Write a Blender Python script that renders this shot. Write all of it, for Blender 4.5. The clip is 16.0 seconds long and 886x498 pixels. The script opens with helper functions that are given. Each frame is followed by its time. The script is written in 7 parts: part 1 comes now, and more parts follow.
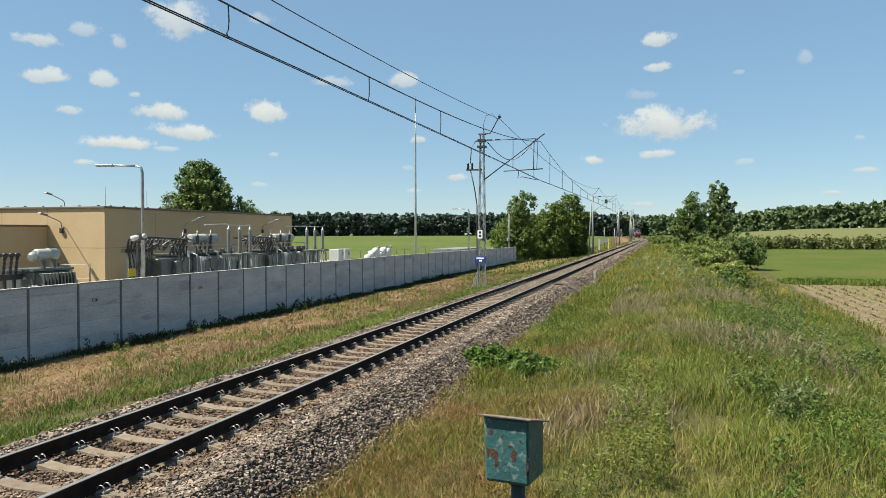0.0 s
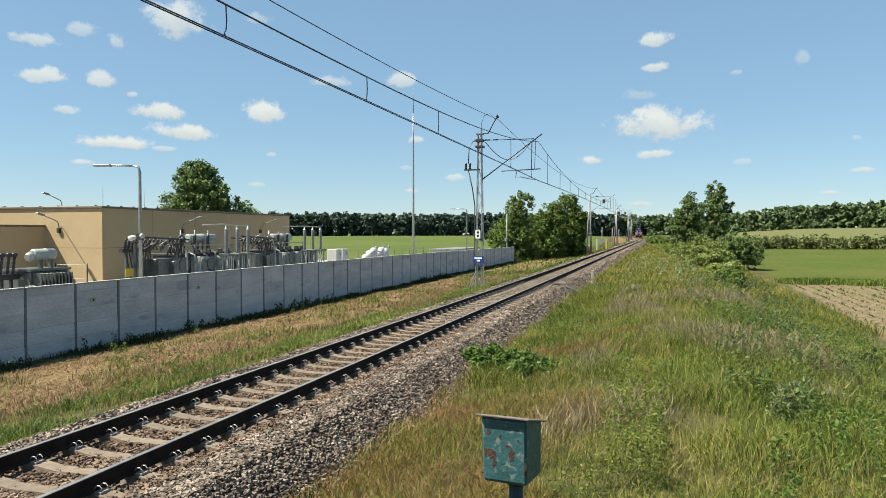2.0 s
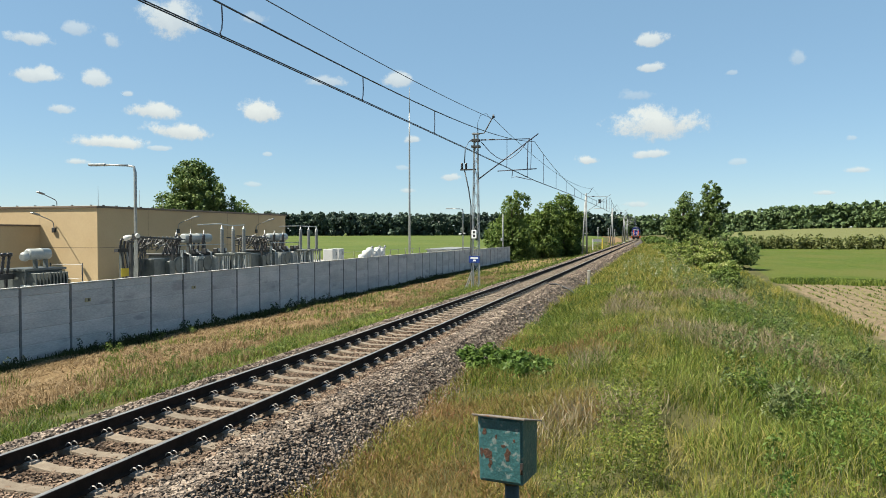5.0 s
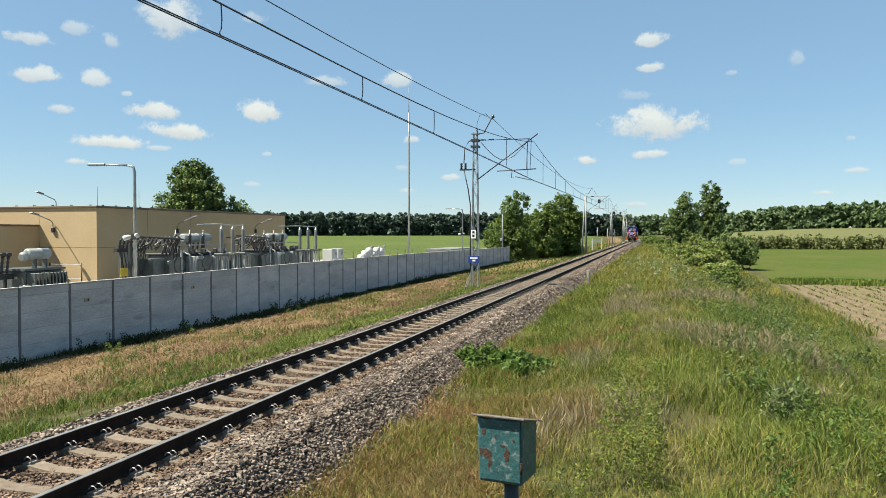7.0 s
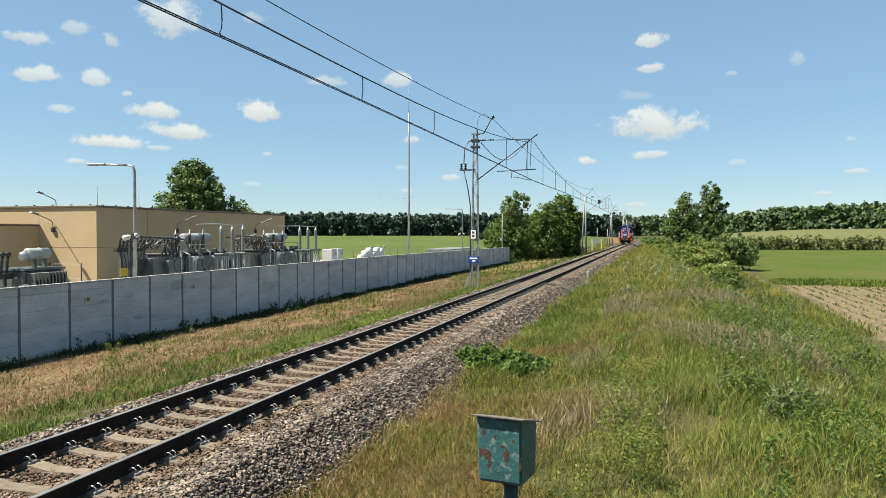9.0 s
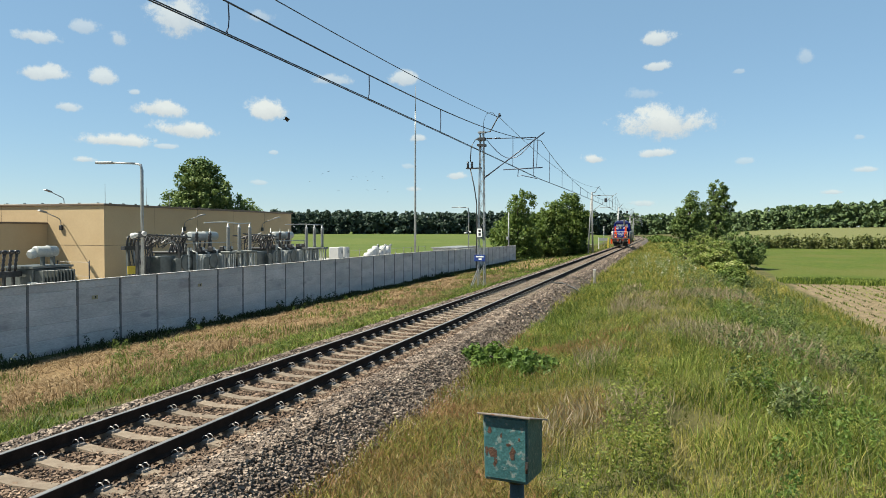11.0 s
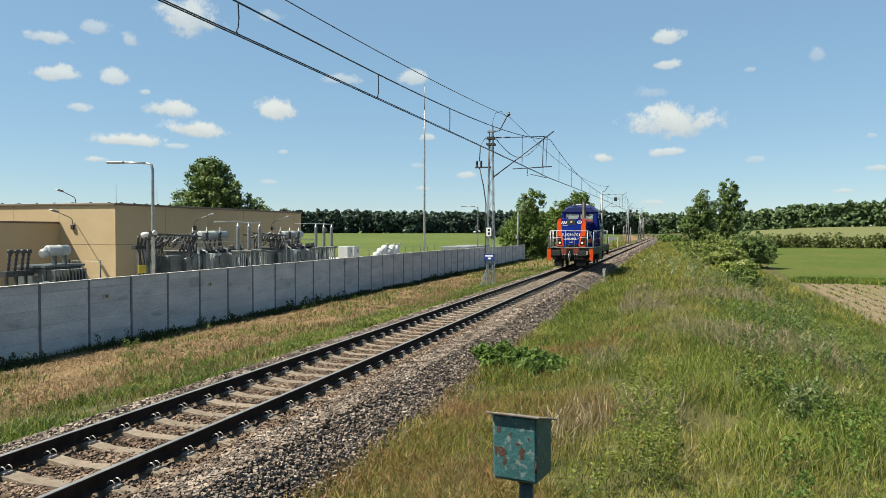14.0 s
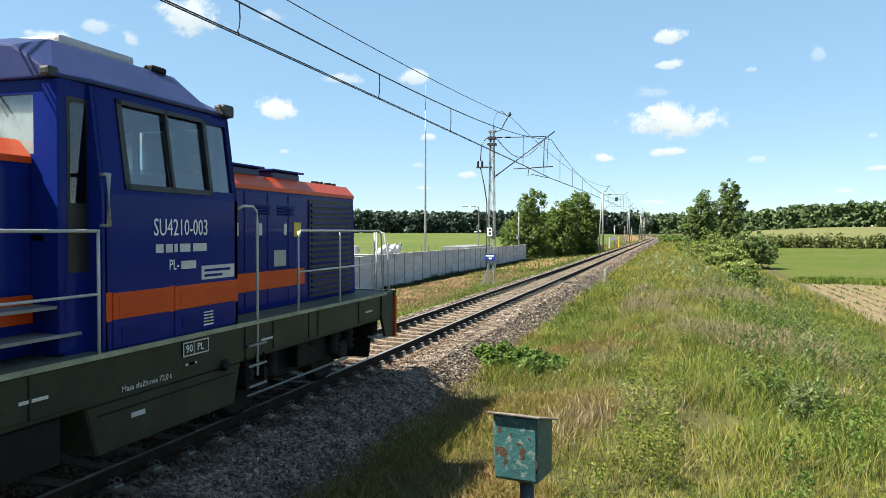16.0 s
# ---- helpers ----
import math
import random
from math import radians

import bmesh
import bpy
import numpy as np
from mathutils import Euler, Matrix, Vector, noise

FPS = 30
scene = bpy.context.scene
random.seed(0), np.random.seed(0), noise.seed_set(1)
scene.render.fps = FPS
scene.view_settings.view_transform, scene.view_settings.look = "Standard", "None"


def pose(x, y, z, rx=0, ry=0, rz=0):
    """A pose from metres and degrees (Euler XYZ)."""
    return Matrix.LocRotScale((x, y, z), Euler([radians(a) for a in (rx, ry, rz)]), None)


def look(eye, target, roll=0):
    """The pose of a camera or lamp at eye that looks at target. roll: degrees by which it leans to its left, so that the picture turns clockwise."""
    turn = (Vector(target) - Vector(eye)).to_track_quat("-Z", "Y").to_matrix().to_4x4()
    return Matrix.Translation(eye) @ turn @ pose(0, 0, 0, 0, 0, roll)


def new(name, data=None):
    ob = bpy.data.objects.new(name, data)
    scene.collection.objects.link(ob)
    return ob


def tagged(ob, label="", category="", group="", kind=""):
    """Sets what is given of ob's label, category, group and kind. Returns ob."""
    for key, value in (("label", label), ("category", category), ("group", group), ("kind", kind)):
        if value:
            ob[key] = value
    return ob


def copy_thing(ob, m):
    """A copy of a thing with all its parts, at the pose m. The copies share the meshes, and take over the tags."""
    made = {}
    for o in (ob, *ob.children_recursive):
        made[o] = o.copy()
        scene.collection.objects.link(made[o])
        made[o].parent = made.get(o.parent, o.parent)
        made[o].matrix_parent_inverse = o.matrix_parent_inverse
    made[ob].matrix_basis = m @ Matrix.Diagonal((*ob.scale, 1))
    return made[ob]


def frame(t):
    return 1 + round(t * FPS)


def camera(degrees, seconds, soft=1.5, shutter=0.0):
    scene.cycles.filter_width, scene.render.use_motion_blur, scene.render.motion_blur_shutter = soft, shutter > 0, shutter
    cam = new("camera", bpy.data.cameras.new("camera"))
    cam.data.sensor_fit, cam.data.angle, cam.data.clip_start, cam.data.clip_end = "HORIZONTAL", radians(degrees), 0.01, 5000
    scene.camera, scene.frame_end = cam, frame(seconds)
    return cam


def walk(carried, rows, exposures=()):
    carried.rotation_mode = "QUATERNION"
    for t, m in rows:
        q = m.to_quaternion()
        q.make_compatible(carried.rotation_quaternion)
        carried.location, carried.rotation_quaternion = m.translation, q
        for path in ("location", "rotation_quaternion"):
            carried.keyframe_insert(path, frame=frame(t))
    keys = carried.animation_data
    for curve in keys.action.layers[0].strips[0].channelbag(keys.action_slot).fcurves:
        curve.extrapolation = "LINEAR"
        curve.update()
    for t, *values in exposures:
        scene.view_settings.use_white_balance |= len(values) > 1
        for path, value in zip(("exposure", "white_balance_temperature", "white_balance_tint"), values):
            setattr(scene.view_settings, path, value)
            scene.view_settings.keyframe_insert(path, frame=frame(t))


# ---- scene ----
# The lens and the hand-held camera: one standing point, small turns of the wrist.
cam = camera(62.56, 16.0, soft=0.6)
EYE = (6.609, 0.0, 2.609)
TURNS = ((0, 88.707, 0.03, 16.719), (0.5, 88.712, 0.04, 16.7), (1, 88.712, 0.04, 16.645), (1.5, 88.71, 0.04, 16.595),
         (2, 88.705, 0.03, 16.55), (2.5, 88.7, 0.02, 16.485), (3, 88.692, 0.01, 16.44), (3.5, 88.69, 0.005, 16.385),
         (4, 88.69, 0.01, 16.33), (6.5, 88.695, -0.0, 16.19), (7, 88.695, -0.01, 16.2), (7.5, 88.705, -0.05, 16.195),
         (8, 88.703, -0.08, 16.21), (8.5, 88.703, -0.08, 16.19), (9, 88.71, -0.083, 16.19), (11.5, 88.52, -0.1, 16.965),
         (12, 88.475, -0.05, 17.18), (12.5, 88.48, -0.04, 17.14), (13, 88.512, -0.09, 17.155), (13.5, 88.52, -0.115, 17.286),
         (14, 88.516, -0.115, 17.41), (14.5, 88.518, -0.118, 17.46), (15, 88.524, -0.135, 17.463), (15.5, 88.513, -0.13, 17.46),
         (16, 88.508, -0.17, 17.48))
walk(cam, [(t, pose(*EYE, a, b, c)) for t, a, b, c in TURNS],
     exposures=((0, 1.25, 6850, 4.5), (3, 1.35, 6850, 4.5), (9, 1.35, 6850, 4.5), (12.5, 1.28, 6850, 4.5), (15.4, 1.26, 6850, 4.5), (15.8, 1.45, 6850, 4.5), (16.0, 1.72, 6850, 4.5)))

# ---- daylight ----
SUN_DIR = Vector((-0.65, -0.37, 1.0)).normalized()      # towards the sun
world = bpy.data.worlds.new("sky")
scene.world = world
world.use_nodes = True
wn = world.node_tree.nodes
sky = wn.new("ShaderNodeTexSky")
sky.sky_type = "NISHITA"
sky.sun_disc = False
sky.sun_elevation = math.asin(SUN_DIR.z)
sky.sun_rotation = math.atan2(SUN_DIR.x, SUN_DIR.y)
sky.altitude = 800
sky.air_density, sky.dust_density, sky.ozone_density = 1.0, 0.0, 3.0
wn["Background"].inputs["Strength"].default_value = 0.0535
haze = wn.new("ShaderNodeMix")              # thin even summer haze over the clear sky
haze.data_type = "RGBA"
haze.inputs[0].default_value = 0.5
haze.inputs[7].default_value = (2.25, 4.0, 6.1, 1.0)
world.node_tree.links.new(sky.outputs[0], haze.inputs[6])
world.node_tree.links.new(haze.outputs[2], wn["Background"].inputs["Color"])
sun = new("sun", bpy.data.lights.new("sun", "SUN"))
sun.data.energy, sun.data.angle, sun.data.color = 5.0, radians(0.53), (1.0, 0.945, 0.84)
sun.matrix_world = look(SUN_DIR * 100, (0, 0, 0))


# ---- materials ----
def surface(name, c1, c2, scale=4.0, rough=0.7, metal=0.0, bump=0.0, bump_scale=40.0, spots=None, spot_scale=3.0,
            spot_size=0.5, rand=0.0, island=0.0, fine=0.12, spec=0.5, placed=False):
    """Two tones mixed by broad noise, fine grain over them, relief, and stains of a third tone."""
    m = bpy.data.materials.new(name)
    m.use_nodes = True
    nt = m.node_tree
    n, ln = nt.nodes, nt.links
    b = n["Principled BSDF"]
    b.inputs["Roughness"].default_value, b.inputs["Metallic"].default_value = rough, metal
    b.inputs["Specular IOR Level"].default_value = spec
    geo = n.new("ShaderNodeNewGeometry")
    tc = n.new("ShaderNodeTexCoord")

    def noise_at(s, detail=5.0):
        t = n.new("ShaderNodeTexNoise")
        t.inputs["Scale"].default_value, t.inputs["Detail"].default_value = s, detail
        if placed:
            # one pattern over all pieces, drawn out along the boards
            long = n.new("ShaderNodeVectorMath")
            long.operation = "MULTIPLY"
            long.inputs[1].default_value = (1.0, 0.4, 1.3)
            ln.new(geo.outputs["Position"], long.inputs[0])
            ln.new(long.outputs[0], t.inputs["Vector"])
        else:
            ln.new(tc.outputs["Object"], t.inputs["Vector"])
        return t

    def mixed(fac, a, bcol, blend="MIX"):
        x = n.new("ShaderNodeMix")
        x.data_type, x.blend_type = "RGBA", blend
        for sock, v in ((x.inputs[0], fac), (x.inputs[6], a), (x.inputs[7], bcol)):
            if isinstance(v, (int, float)):
                sock.default_value = v
            elif isinstance(v, tuple):
                sock.default_value = (*v, 1.0)[:4]
            else:
                ln.new(v, sock)
        return x.outputs[2]

    ramp = n.new("ShaderNodeMapRange")
    ramp.inputs[1].default_value, ramp.inputs[2].default_value = 0.3, 0.7
    ln.new(noise_at(scale).outputs[0], ramp.inputs[0])
    col = mixed(ramp.outputs[0], c1, c2)
    if fine:
        fr = n.new("ShaderNodeMapRange")
        fr.inputs[1].default_value, fr.inputs[2].default_value = 0.25, 0.75
        fr.inputs[3].default_value, fr.inputs[4].default_value = 1.0 - fine * 1.6, 1.0 + fine * 1.6
        ln.new(noise_at(scale * 14.0, 3.0).outputs[0], fr.inputs[0])
        col = mixed(1.0, col, fr.outputs[0], "MULTIPLY")
    if spots:
        sp = n.new("ShaderNodeMapRange")
        sp.inputs[1].default_value, sp.inputs[2].default_value = 1.0 - spot_size, 1.0 - spot_size + 0.08
        ln.new(noise_at(spot_scale, 6.0).outputs[0], sp.inputs[0])
        col = mixed(sp.outputs[0], col, spots)
    if rand or island:
        hsv = n.new("ShaderNodeHueSaturation")
        src = geo.outputs["Random Per Island"]
        if rand:
            src = n.new("ShaderNodeObjectInfo").outputs["Random"]
        mr = n.new("ShaderNodeMapRange")
        k = rand or island
        mr.inputs[3].default_value, mr.inputs[4].default_value = 1.0 - k, 1.0 + k
        ln.new(src, mr.inputs[0])
        ln.new(mr.outputs[0], hsv.inputs["Value"])
        ln.new(col, hsv.inputs["Color"])
        col = hsv.outputs[0]
    ln.new(col, b.inputs["Base Color"])
    if bump:
        bp = n.new("ShaderNodeBump")
        bp.inputs["Strength"].default_value, bp.inputs["Distance"].default_value = min(1.0, bump), 0.02
        ln.new(noise_at(bump_scale).outputs[0], bp.inputs["Height"])
        ln.new(bp.outputs[0], b.inputs["Normal"])
    return m


def leaf_surface(name, c1, c2, patch=0.4, trans=0.35, rough=0.55, third=None):
    """Thin green things: tone by blade and by broad patch, some light let through."""
    m = bpy.data.materials.new(name)
    m.use_nodes = True
    nt = m.node_tree
    n, ln = nt.nodes, nt.links
    b = n["Principled BSDF"]
    b.inputs["Roughness"].default_value = rough
    b.inputs["Specular IOR Level"].default_value = 0.25
    geo, tc = n.new("ShaderNodeNewGeometry"), n.new("ShaderNodeTexCoord")
    tex = n.new("ShaderNodeTexNoise")
    tex.inputs["Scale"].default_value, tex.inputs["Detail"].default_value = patch, 4.0
    ln.new(tc.outputs["Object"], tex.inputs["Vector"])
    add = n.new("ShaderNodeMath")
    add.operation = "MULTIPLY_ADD"
    add.inputs[1].default_value, add.inputs[2].default_value = 0.55, -0.28
    ln.new(geo.outputs["Random Per Island"], add.inputs[0])
    add2 = n.new("ShaderNodeMath")
    ln.new(tex.outputs[0], add2.inputs[0])
    ln.new(add.outputs[0], add2.inputs[1])
    ramp = n.new("ShaderNodeValToRGB")
    ramp.color_ramp.elements[0].position, ramp.color_ramp.elements[1].position = 0.3, 0.62
    ramp.color_ramp.elements[0].color, ramp.color_ramp.elements[1].color = (*c1, 1), (*c2, 1)
    if third:
        e = ramp.color_ramp.elements.new(0.78)
        e.color = (*third, 1)
    ln.new(add2.outputs[0], ramp.inputs[0])
    ln.new(ramp.outputs[0], b.inputs["Base Color"])
    if trans:
        tr = n.new("ShaderNodeBsdfTranslucent")
        ln.new(ramp.outputs[0], tr.inputs["Color"])
        mx = n.new("ShaderNodeMixShader")
        mx.inputs[0].default_value = trans
        ln.new(b.outputs[0], mx.inputs[1])
        ln.new(tr.outputs[0], mx.inputs[2])
        ln.new(mx.outputs[0], n["Material Output"].inputs["Surface"])
    return m


def glowing(name, colour, strength):
    m = surface(name, tuple(0.3 * c for c in colour), tuple(0.3 * c for c in colour), fine=0.0)
    b = m.node_tree.nodes["Principled BSDF"]
    b.inputs["Emission Color"].default_value = (*colour, 1)
    b.inputs["Emission Strength"].default_value = strength
    return m


CONCRETE = surface("fence_concrete", (0.35, 0.355, 0.36), (0.47, 0.465, 0.46), 1.6, 0.9, bump=0.25, bump_scale=45, fine=0.1,
                   spots=(0.29, 0.29, 0.3), spot_scale=1.3, spot_size=0.38, rand=0.1, placed=True)
CONCRETE_POST = surface("post_concrete", (0.1, 0.1, 0.105), (0.16, 0.16, 0.16), 3, 0.9, bump=0.3, rand=0.08)
CONCRETE_PALE = surface("pale_concrete", (0.324, 0.318, 0.298), (0.48, 0.472, 0.448), 3, 0.85, bump=0.3)
RAIL_STEEL = surface("rail_rust", (0.016, 0.0112, 0.0088), (0.032, 0.0208, 0.016), 6, 0.9, 0.0, bump=0.3, bump_scale=30, spec=0.12)
RAIL_HEAD = surface("rail_head", (0.22, 0.21, 0.2), (0.32, 0.31, 0.3), 3, 0.55, 0.8)
SLEEPER = surface("sleeper_concrete", (0.119, 0.0898, 0.0649), (0.194, 0.154, 0.116), 5, 0.9, bump=0.5, bump_scale=35,
                  spots=(0.13, 0.0942, 0.0677), spot_scale=6, spot_size=0.4, rand=0.12)
CLIP = surface("clip_steel", (0.16, 0.14, 0.125), (0.3, 0.27, 0.25), 20, 0.55, 0.2)
STONE = surface("ballast_stone", (0.092, 0.068, 0.0544), (0.232, 0.186, 0.152), 3.0, 0.9, bump=0.4, bump_scale=50, island=0.6, spec=0.2)
STONE_RUSTY = surface("rust_stained_stone", (0.068, 0.044, 0.031), (0.19, 0.135, 0.1), 3.0, 0.9, bump=0.4, bump_scale=50, island=0.6, spec=0.2)
BED = surface("ballast_bed", (0.024, 0.018, 0.0144), (0.144, 0.11, 0.0888), 11.0, 0.95, bump=1.0, bump_scale=16, fine=0.5)
STUCCO = surface("ochre_wall_panel", (0.336, 0.242, 0.134), (0.361, 0.265, 0.151), 0.6, 0.8, bump=0.1, bump_scale=80, fine=0.03)
ROOF_TRIM = surface("brown_roof_trim", (0.0842, 0.0583, 0.0389), (0.11, 0.0778, 0.0518), 3, 0.6)
GALV = surface("galvanised_steel", (0.23, 0.243, 0.25), (0.32, 0.333, 0.339), 5, 0.45, 0.6, fine=0.1)
GALV_DULL = surface("weathered_galvanised_steel", (0.156, 0.162, 0.165), (0.246, 0.253, 0.259), 8, 0.6, 0.4, fine=0.2)
WHITE_STEEL = surface("white_painted_steel", (0.337, 0.337, 0.337), (0.393, 0.393, 0.393), 3, 0.45)
WIRE = surface("copper_wire", (0.03, 0.04, 0.065), (0.06, 0.075, 0.11), 5, 0.5, 0.3)
TANK = surface("transformer_grey", (0.0408, 0.0479, 0.0463), (0.0816, 0.0896, 0.0864), 3, 0.5, 0.1, rand=0.06)
TANK_PALE = surface("conservator_pale_grey", (0.233, 0.246, 0.24), (0.298, 0.311, 0.305), 3, 0.4)
DARK_STEEL = surface("dark_steel", (0.013, 0.013, 0.0142), (0.0324, 0.0324, 0.0337), 9, 0.55, 0.2)
PORCELAIN = surface("brown_grey_porcelain", (0.104, 0.11, 0.113), (0.156, 0.162, 0.162), 6, 0.3)
PORCELAIN_DARK = surface("dark_brown_porcelain", (0.00776, 0.00584, 0.00584), (0.0182, 0.013, 0.0123), 6, 0.3)
YELLOW = surface("yellow_sign", (0.486, 0.356, 0.0259), (0.518, 0.389, 0.0389), 4, 0.6)
BLUE_SIGN = surface("blue_enamel", (0.009, 0.03, 0.15), (0.012, 0.036, 0.18), 4, 0.4)
BARK = surface("bark", (0.0389, 0.0292, 0.0227), (0.0778, 0.0648, 0.0518), 6, 0.95, bump=0.8, bump_scale=25)

LOCO_BLUE = surface("navy_blue_paint", (0.00585, 0.0144, 0.122), (0.0072, 0.018, 0.14), 1.2, 0.12, spec=0.07, fine=0.05, bump=0.02, bump_scale=3)
LOCO_ROOF = surface("dusty_blue_roof_paint", (0.012, 0.018, 0.075), (0.02, 0.028, 0.1), 1.5, 0.4, spec=0.25, fine=0.08)
LOCO_ORANGE = surface("orange_paint", (0.442, 0.048, 0.00768), (0.499, 0.0614, 0.0096), 1.5, 0.3, spec=0.2, fine=0.05, spots=(0.346, 0.0384, 0.0096), spot_scale=5, spot_size=0.32)
LOCO_GREEN = surface("grey_green_frame_paint", (0.0172, 0.0217, 0.0146), (0.0308, 0.0372, 0.0245), 2.5, 0.5, spec=0.2, fine=0.12,
                     spots=(0.0255, 0.0227, 0.0182), spot_scale=4, spot_size=0.4)
BLACK = surface("black_running_gear", (0.0032, 0.0032, 0.0032), (0.0088, 0.008, 0.008), 8, 0.7, 0.0, spec=0.2, fine=0.3)
RUBBER = surface("black_rubber", (0.00648, 0.00648, 0.00648), (0.0104, 0.0104, 0.0104), 8, 0.5)
BUFFER_FACE = surface("greasy_dark_grey_steel", (0.0104, 0.011, 0.00976), (0.0227, 0.0234, 0.0201), 5, 0.55, 0.2, fine=0.3, bump=0.2, bump_scale=20)
HANDRAIL = surface("pale_handrail_paint", (0.375, 0.375, 0.36), (0.45, 0.45, 0.435), 8, 0.4)
LETTER = surface("white_lettering", (0.624, 0.624, 0.624), (0.671, 0.671, 0.671), 3, 0.5, fine=0.0)
LETTER_DIM = surface("worn_white_lettering", (0.4, 0.4, 0.384), (0.48, 0.48, 0.464), 3, 0.5)
RED_MARK = surface("red_marking", (0.389, 0.0324, 0.0194), (0.421, 0.0389, 0.0227), 3, 0.5, fine=0.0)
BLIND = surface("pale_sun_blind", (0.162, 0.1701, 0.1701), (0.2187, 0.2268, 0.2268), 2, 0.6)
INSIDE = surface("dark_cab_lining", (0.03, 0.03, 0.032), (0.05, 0.05, 0.05), 3, 0.7)
LAMP_ON = glowing("lit_headlight", (1.0, 0.72, 0.4), 0.85)
LAMP_WARM = glowing("dim_headlight_glass", (1.0, 0.85, 0.62), 0.06)
FENCE_PLATE = surface("faded_cream_plate", (0.259, 0.233, 0.13), (0.337, 0.305, 0.194), 12, 0.6)
ORANGE_DIRTY = surface("grimy_orange_paint", (0.0778, 0.0142, 0.00648), (0.194, 0.0259, 0.00776), 3.0, 0.55, fine=0.3, spots=(0.0324, 0.0162, 0.0117), spot_scale=6, spot_size=0.45)
TEAL = surface("peeling_teal_paint", (0.013, 0.0551, 0.0616), (0.0259, 0.0875, 0.0939), 4, 0.5, bump=0.4, bump_scale=25,
               spots=(0.11, 0.136, 0.133), spot_scale=16, spot_size=0.43, fine=0.2)
RUST = surface("rust", (0.0259, 0.0117, 0.00712), (0.0648, 0.0272, 0.0142), 20, 0.9, bump=0.5, bump_scale=60, fine=0.4)
LID = surface("weathered_bare_lid", (0.11, 0.0907, 0.0778), (0.162, 0.136, 0.12), 7, 0.7, 0.2, spots=(0.143, 0.0713, 0.0454), spot_scale=12, spot_size=0.42)


def glass_pane(name, tint=(0.75, 0.82, 0.82)):
    m = bpy.data.materials.new(name)
    m.use_nodes = True
    b = m.node_tree.nodes["Principled BSDF"]
    b.inputs["Base Color"].default_value = (*tint, 1)
    b.inputs["Roughness"].default_value, b.inputs["Transmission Weight"].default_value = 0.03, 1.0
    b.inputs["IOR"].default_value = 1.75
    return m


GLASS = glass_pane("cab_glass")


# ---- mesh helpers ----
def smooth(a, b, x):
    t = min(1.0, max(0.0, (x - a) / (b - a)))
    return t * t * (3 - 2 * t)


def box(bm, x0, x1, y0, y1, z0, z1, bevel=0.0, seg=1):
    vs = [bm.verts.new(p) for p in ((x0, y0, z0), (x1, y0, z0), (x1, y1, z0), (x0, y1, z0), (x0, y0, z1), (x1, y0, z1), (x1, y1, z1), (x0, y1, z1))]
    fs = [bm.faces.new([vs[i] for i in f]) for f in ((0, 3, 2, 1), (4, 5, 6, 7), (0, 1, 5, 4), (1, 2, 6, 5), (2, 3, 7, 6), (3, 0, 4, 7))]
    if bevel:
        es = {e for f in fs for e in f.edges}
        bmesh.ops.bevel(bm, geom=list(es), offset=bevel, segments=seg, affect="EDGES", profile=0.6)
    return bm


def prism(bm, poly, a, b, axis="y", bevel=0.0, seg=1):
    """A polygon in the two other axes, drawn out from a to b along axis."""
    def at(u, v, w):
        return {"y": (u, w, v), "x": (w, u, v), "z": (u, v, w)}[axis]
    lo = [bm.verts.new(at(u, v, a)) for u, v in poly]
    hi = [bm.verts.new(at(u, v, b)) for u, v in poly]
    n = len(poly)
    fs = [bm.faces.new(lo), bm.faces.new(hi[::-1])]
    fs += [bm.faces.new((lo[i], hi[i], hi[(i + 1) % n], lo[(i + 1) % n])) for i in range(n)]
    bmesh.ops.recalc_face_normals(bm, faces=fs)
    if bevel:
        es = {e for f in fs for e in f.edges}
        bmesh.ops.bevel(bm, geom=list(es), offset=bevel, segments=seg, affect="EDGES", profile=0.6)
    return bm


def tube(bm, points, r, seg=6, r1=None):
    """A round bar along a line of points."""
    pts = [Vector(p) for p in points]
    rings = []
    for i, p in enumerate(pts):
        d = (pts[min(i + 1, len(pts) - 1)] - pts[max(i - 1, 0)]).normalized()
        side = d.cross(Vector((0, 0, 1)) if abs(d.z) < 0.95 else Vector((1, 0, 0))).normalized()
        up = side.cross(d)
        rr = r if r1 is None else r + (r1 - r) * i / (len(pts) - 1)
        rings.append([bm.verts.new(p + rr * (math.cos(2 * math.pi * k / seg) * side + math.sin(2 * math.pi * k / seg) * up)) for k in range(seg)])
    fs = []
    for a, b in zip(rings, rings[1:]):
        fs += [bm.faces.new((a[k], a[(k + 1) % seg], b[(k + 1) % seg], b[k])) for k in range(seg)]
    fs += [bm.faces.new(rings[0][::-1]), bm.faces.new(rings[-1])]
    for f in fs[:-2]:
        f.smooth = seg > 5
    return bm


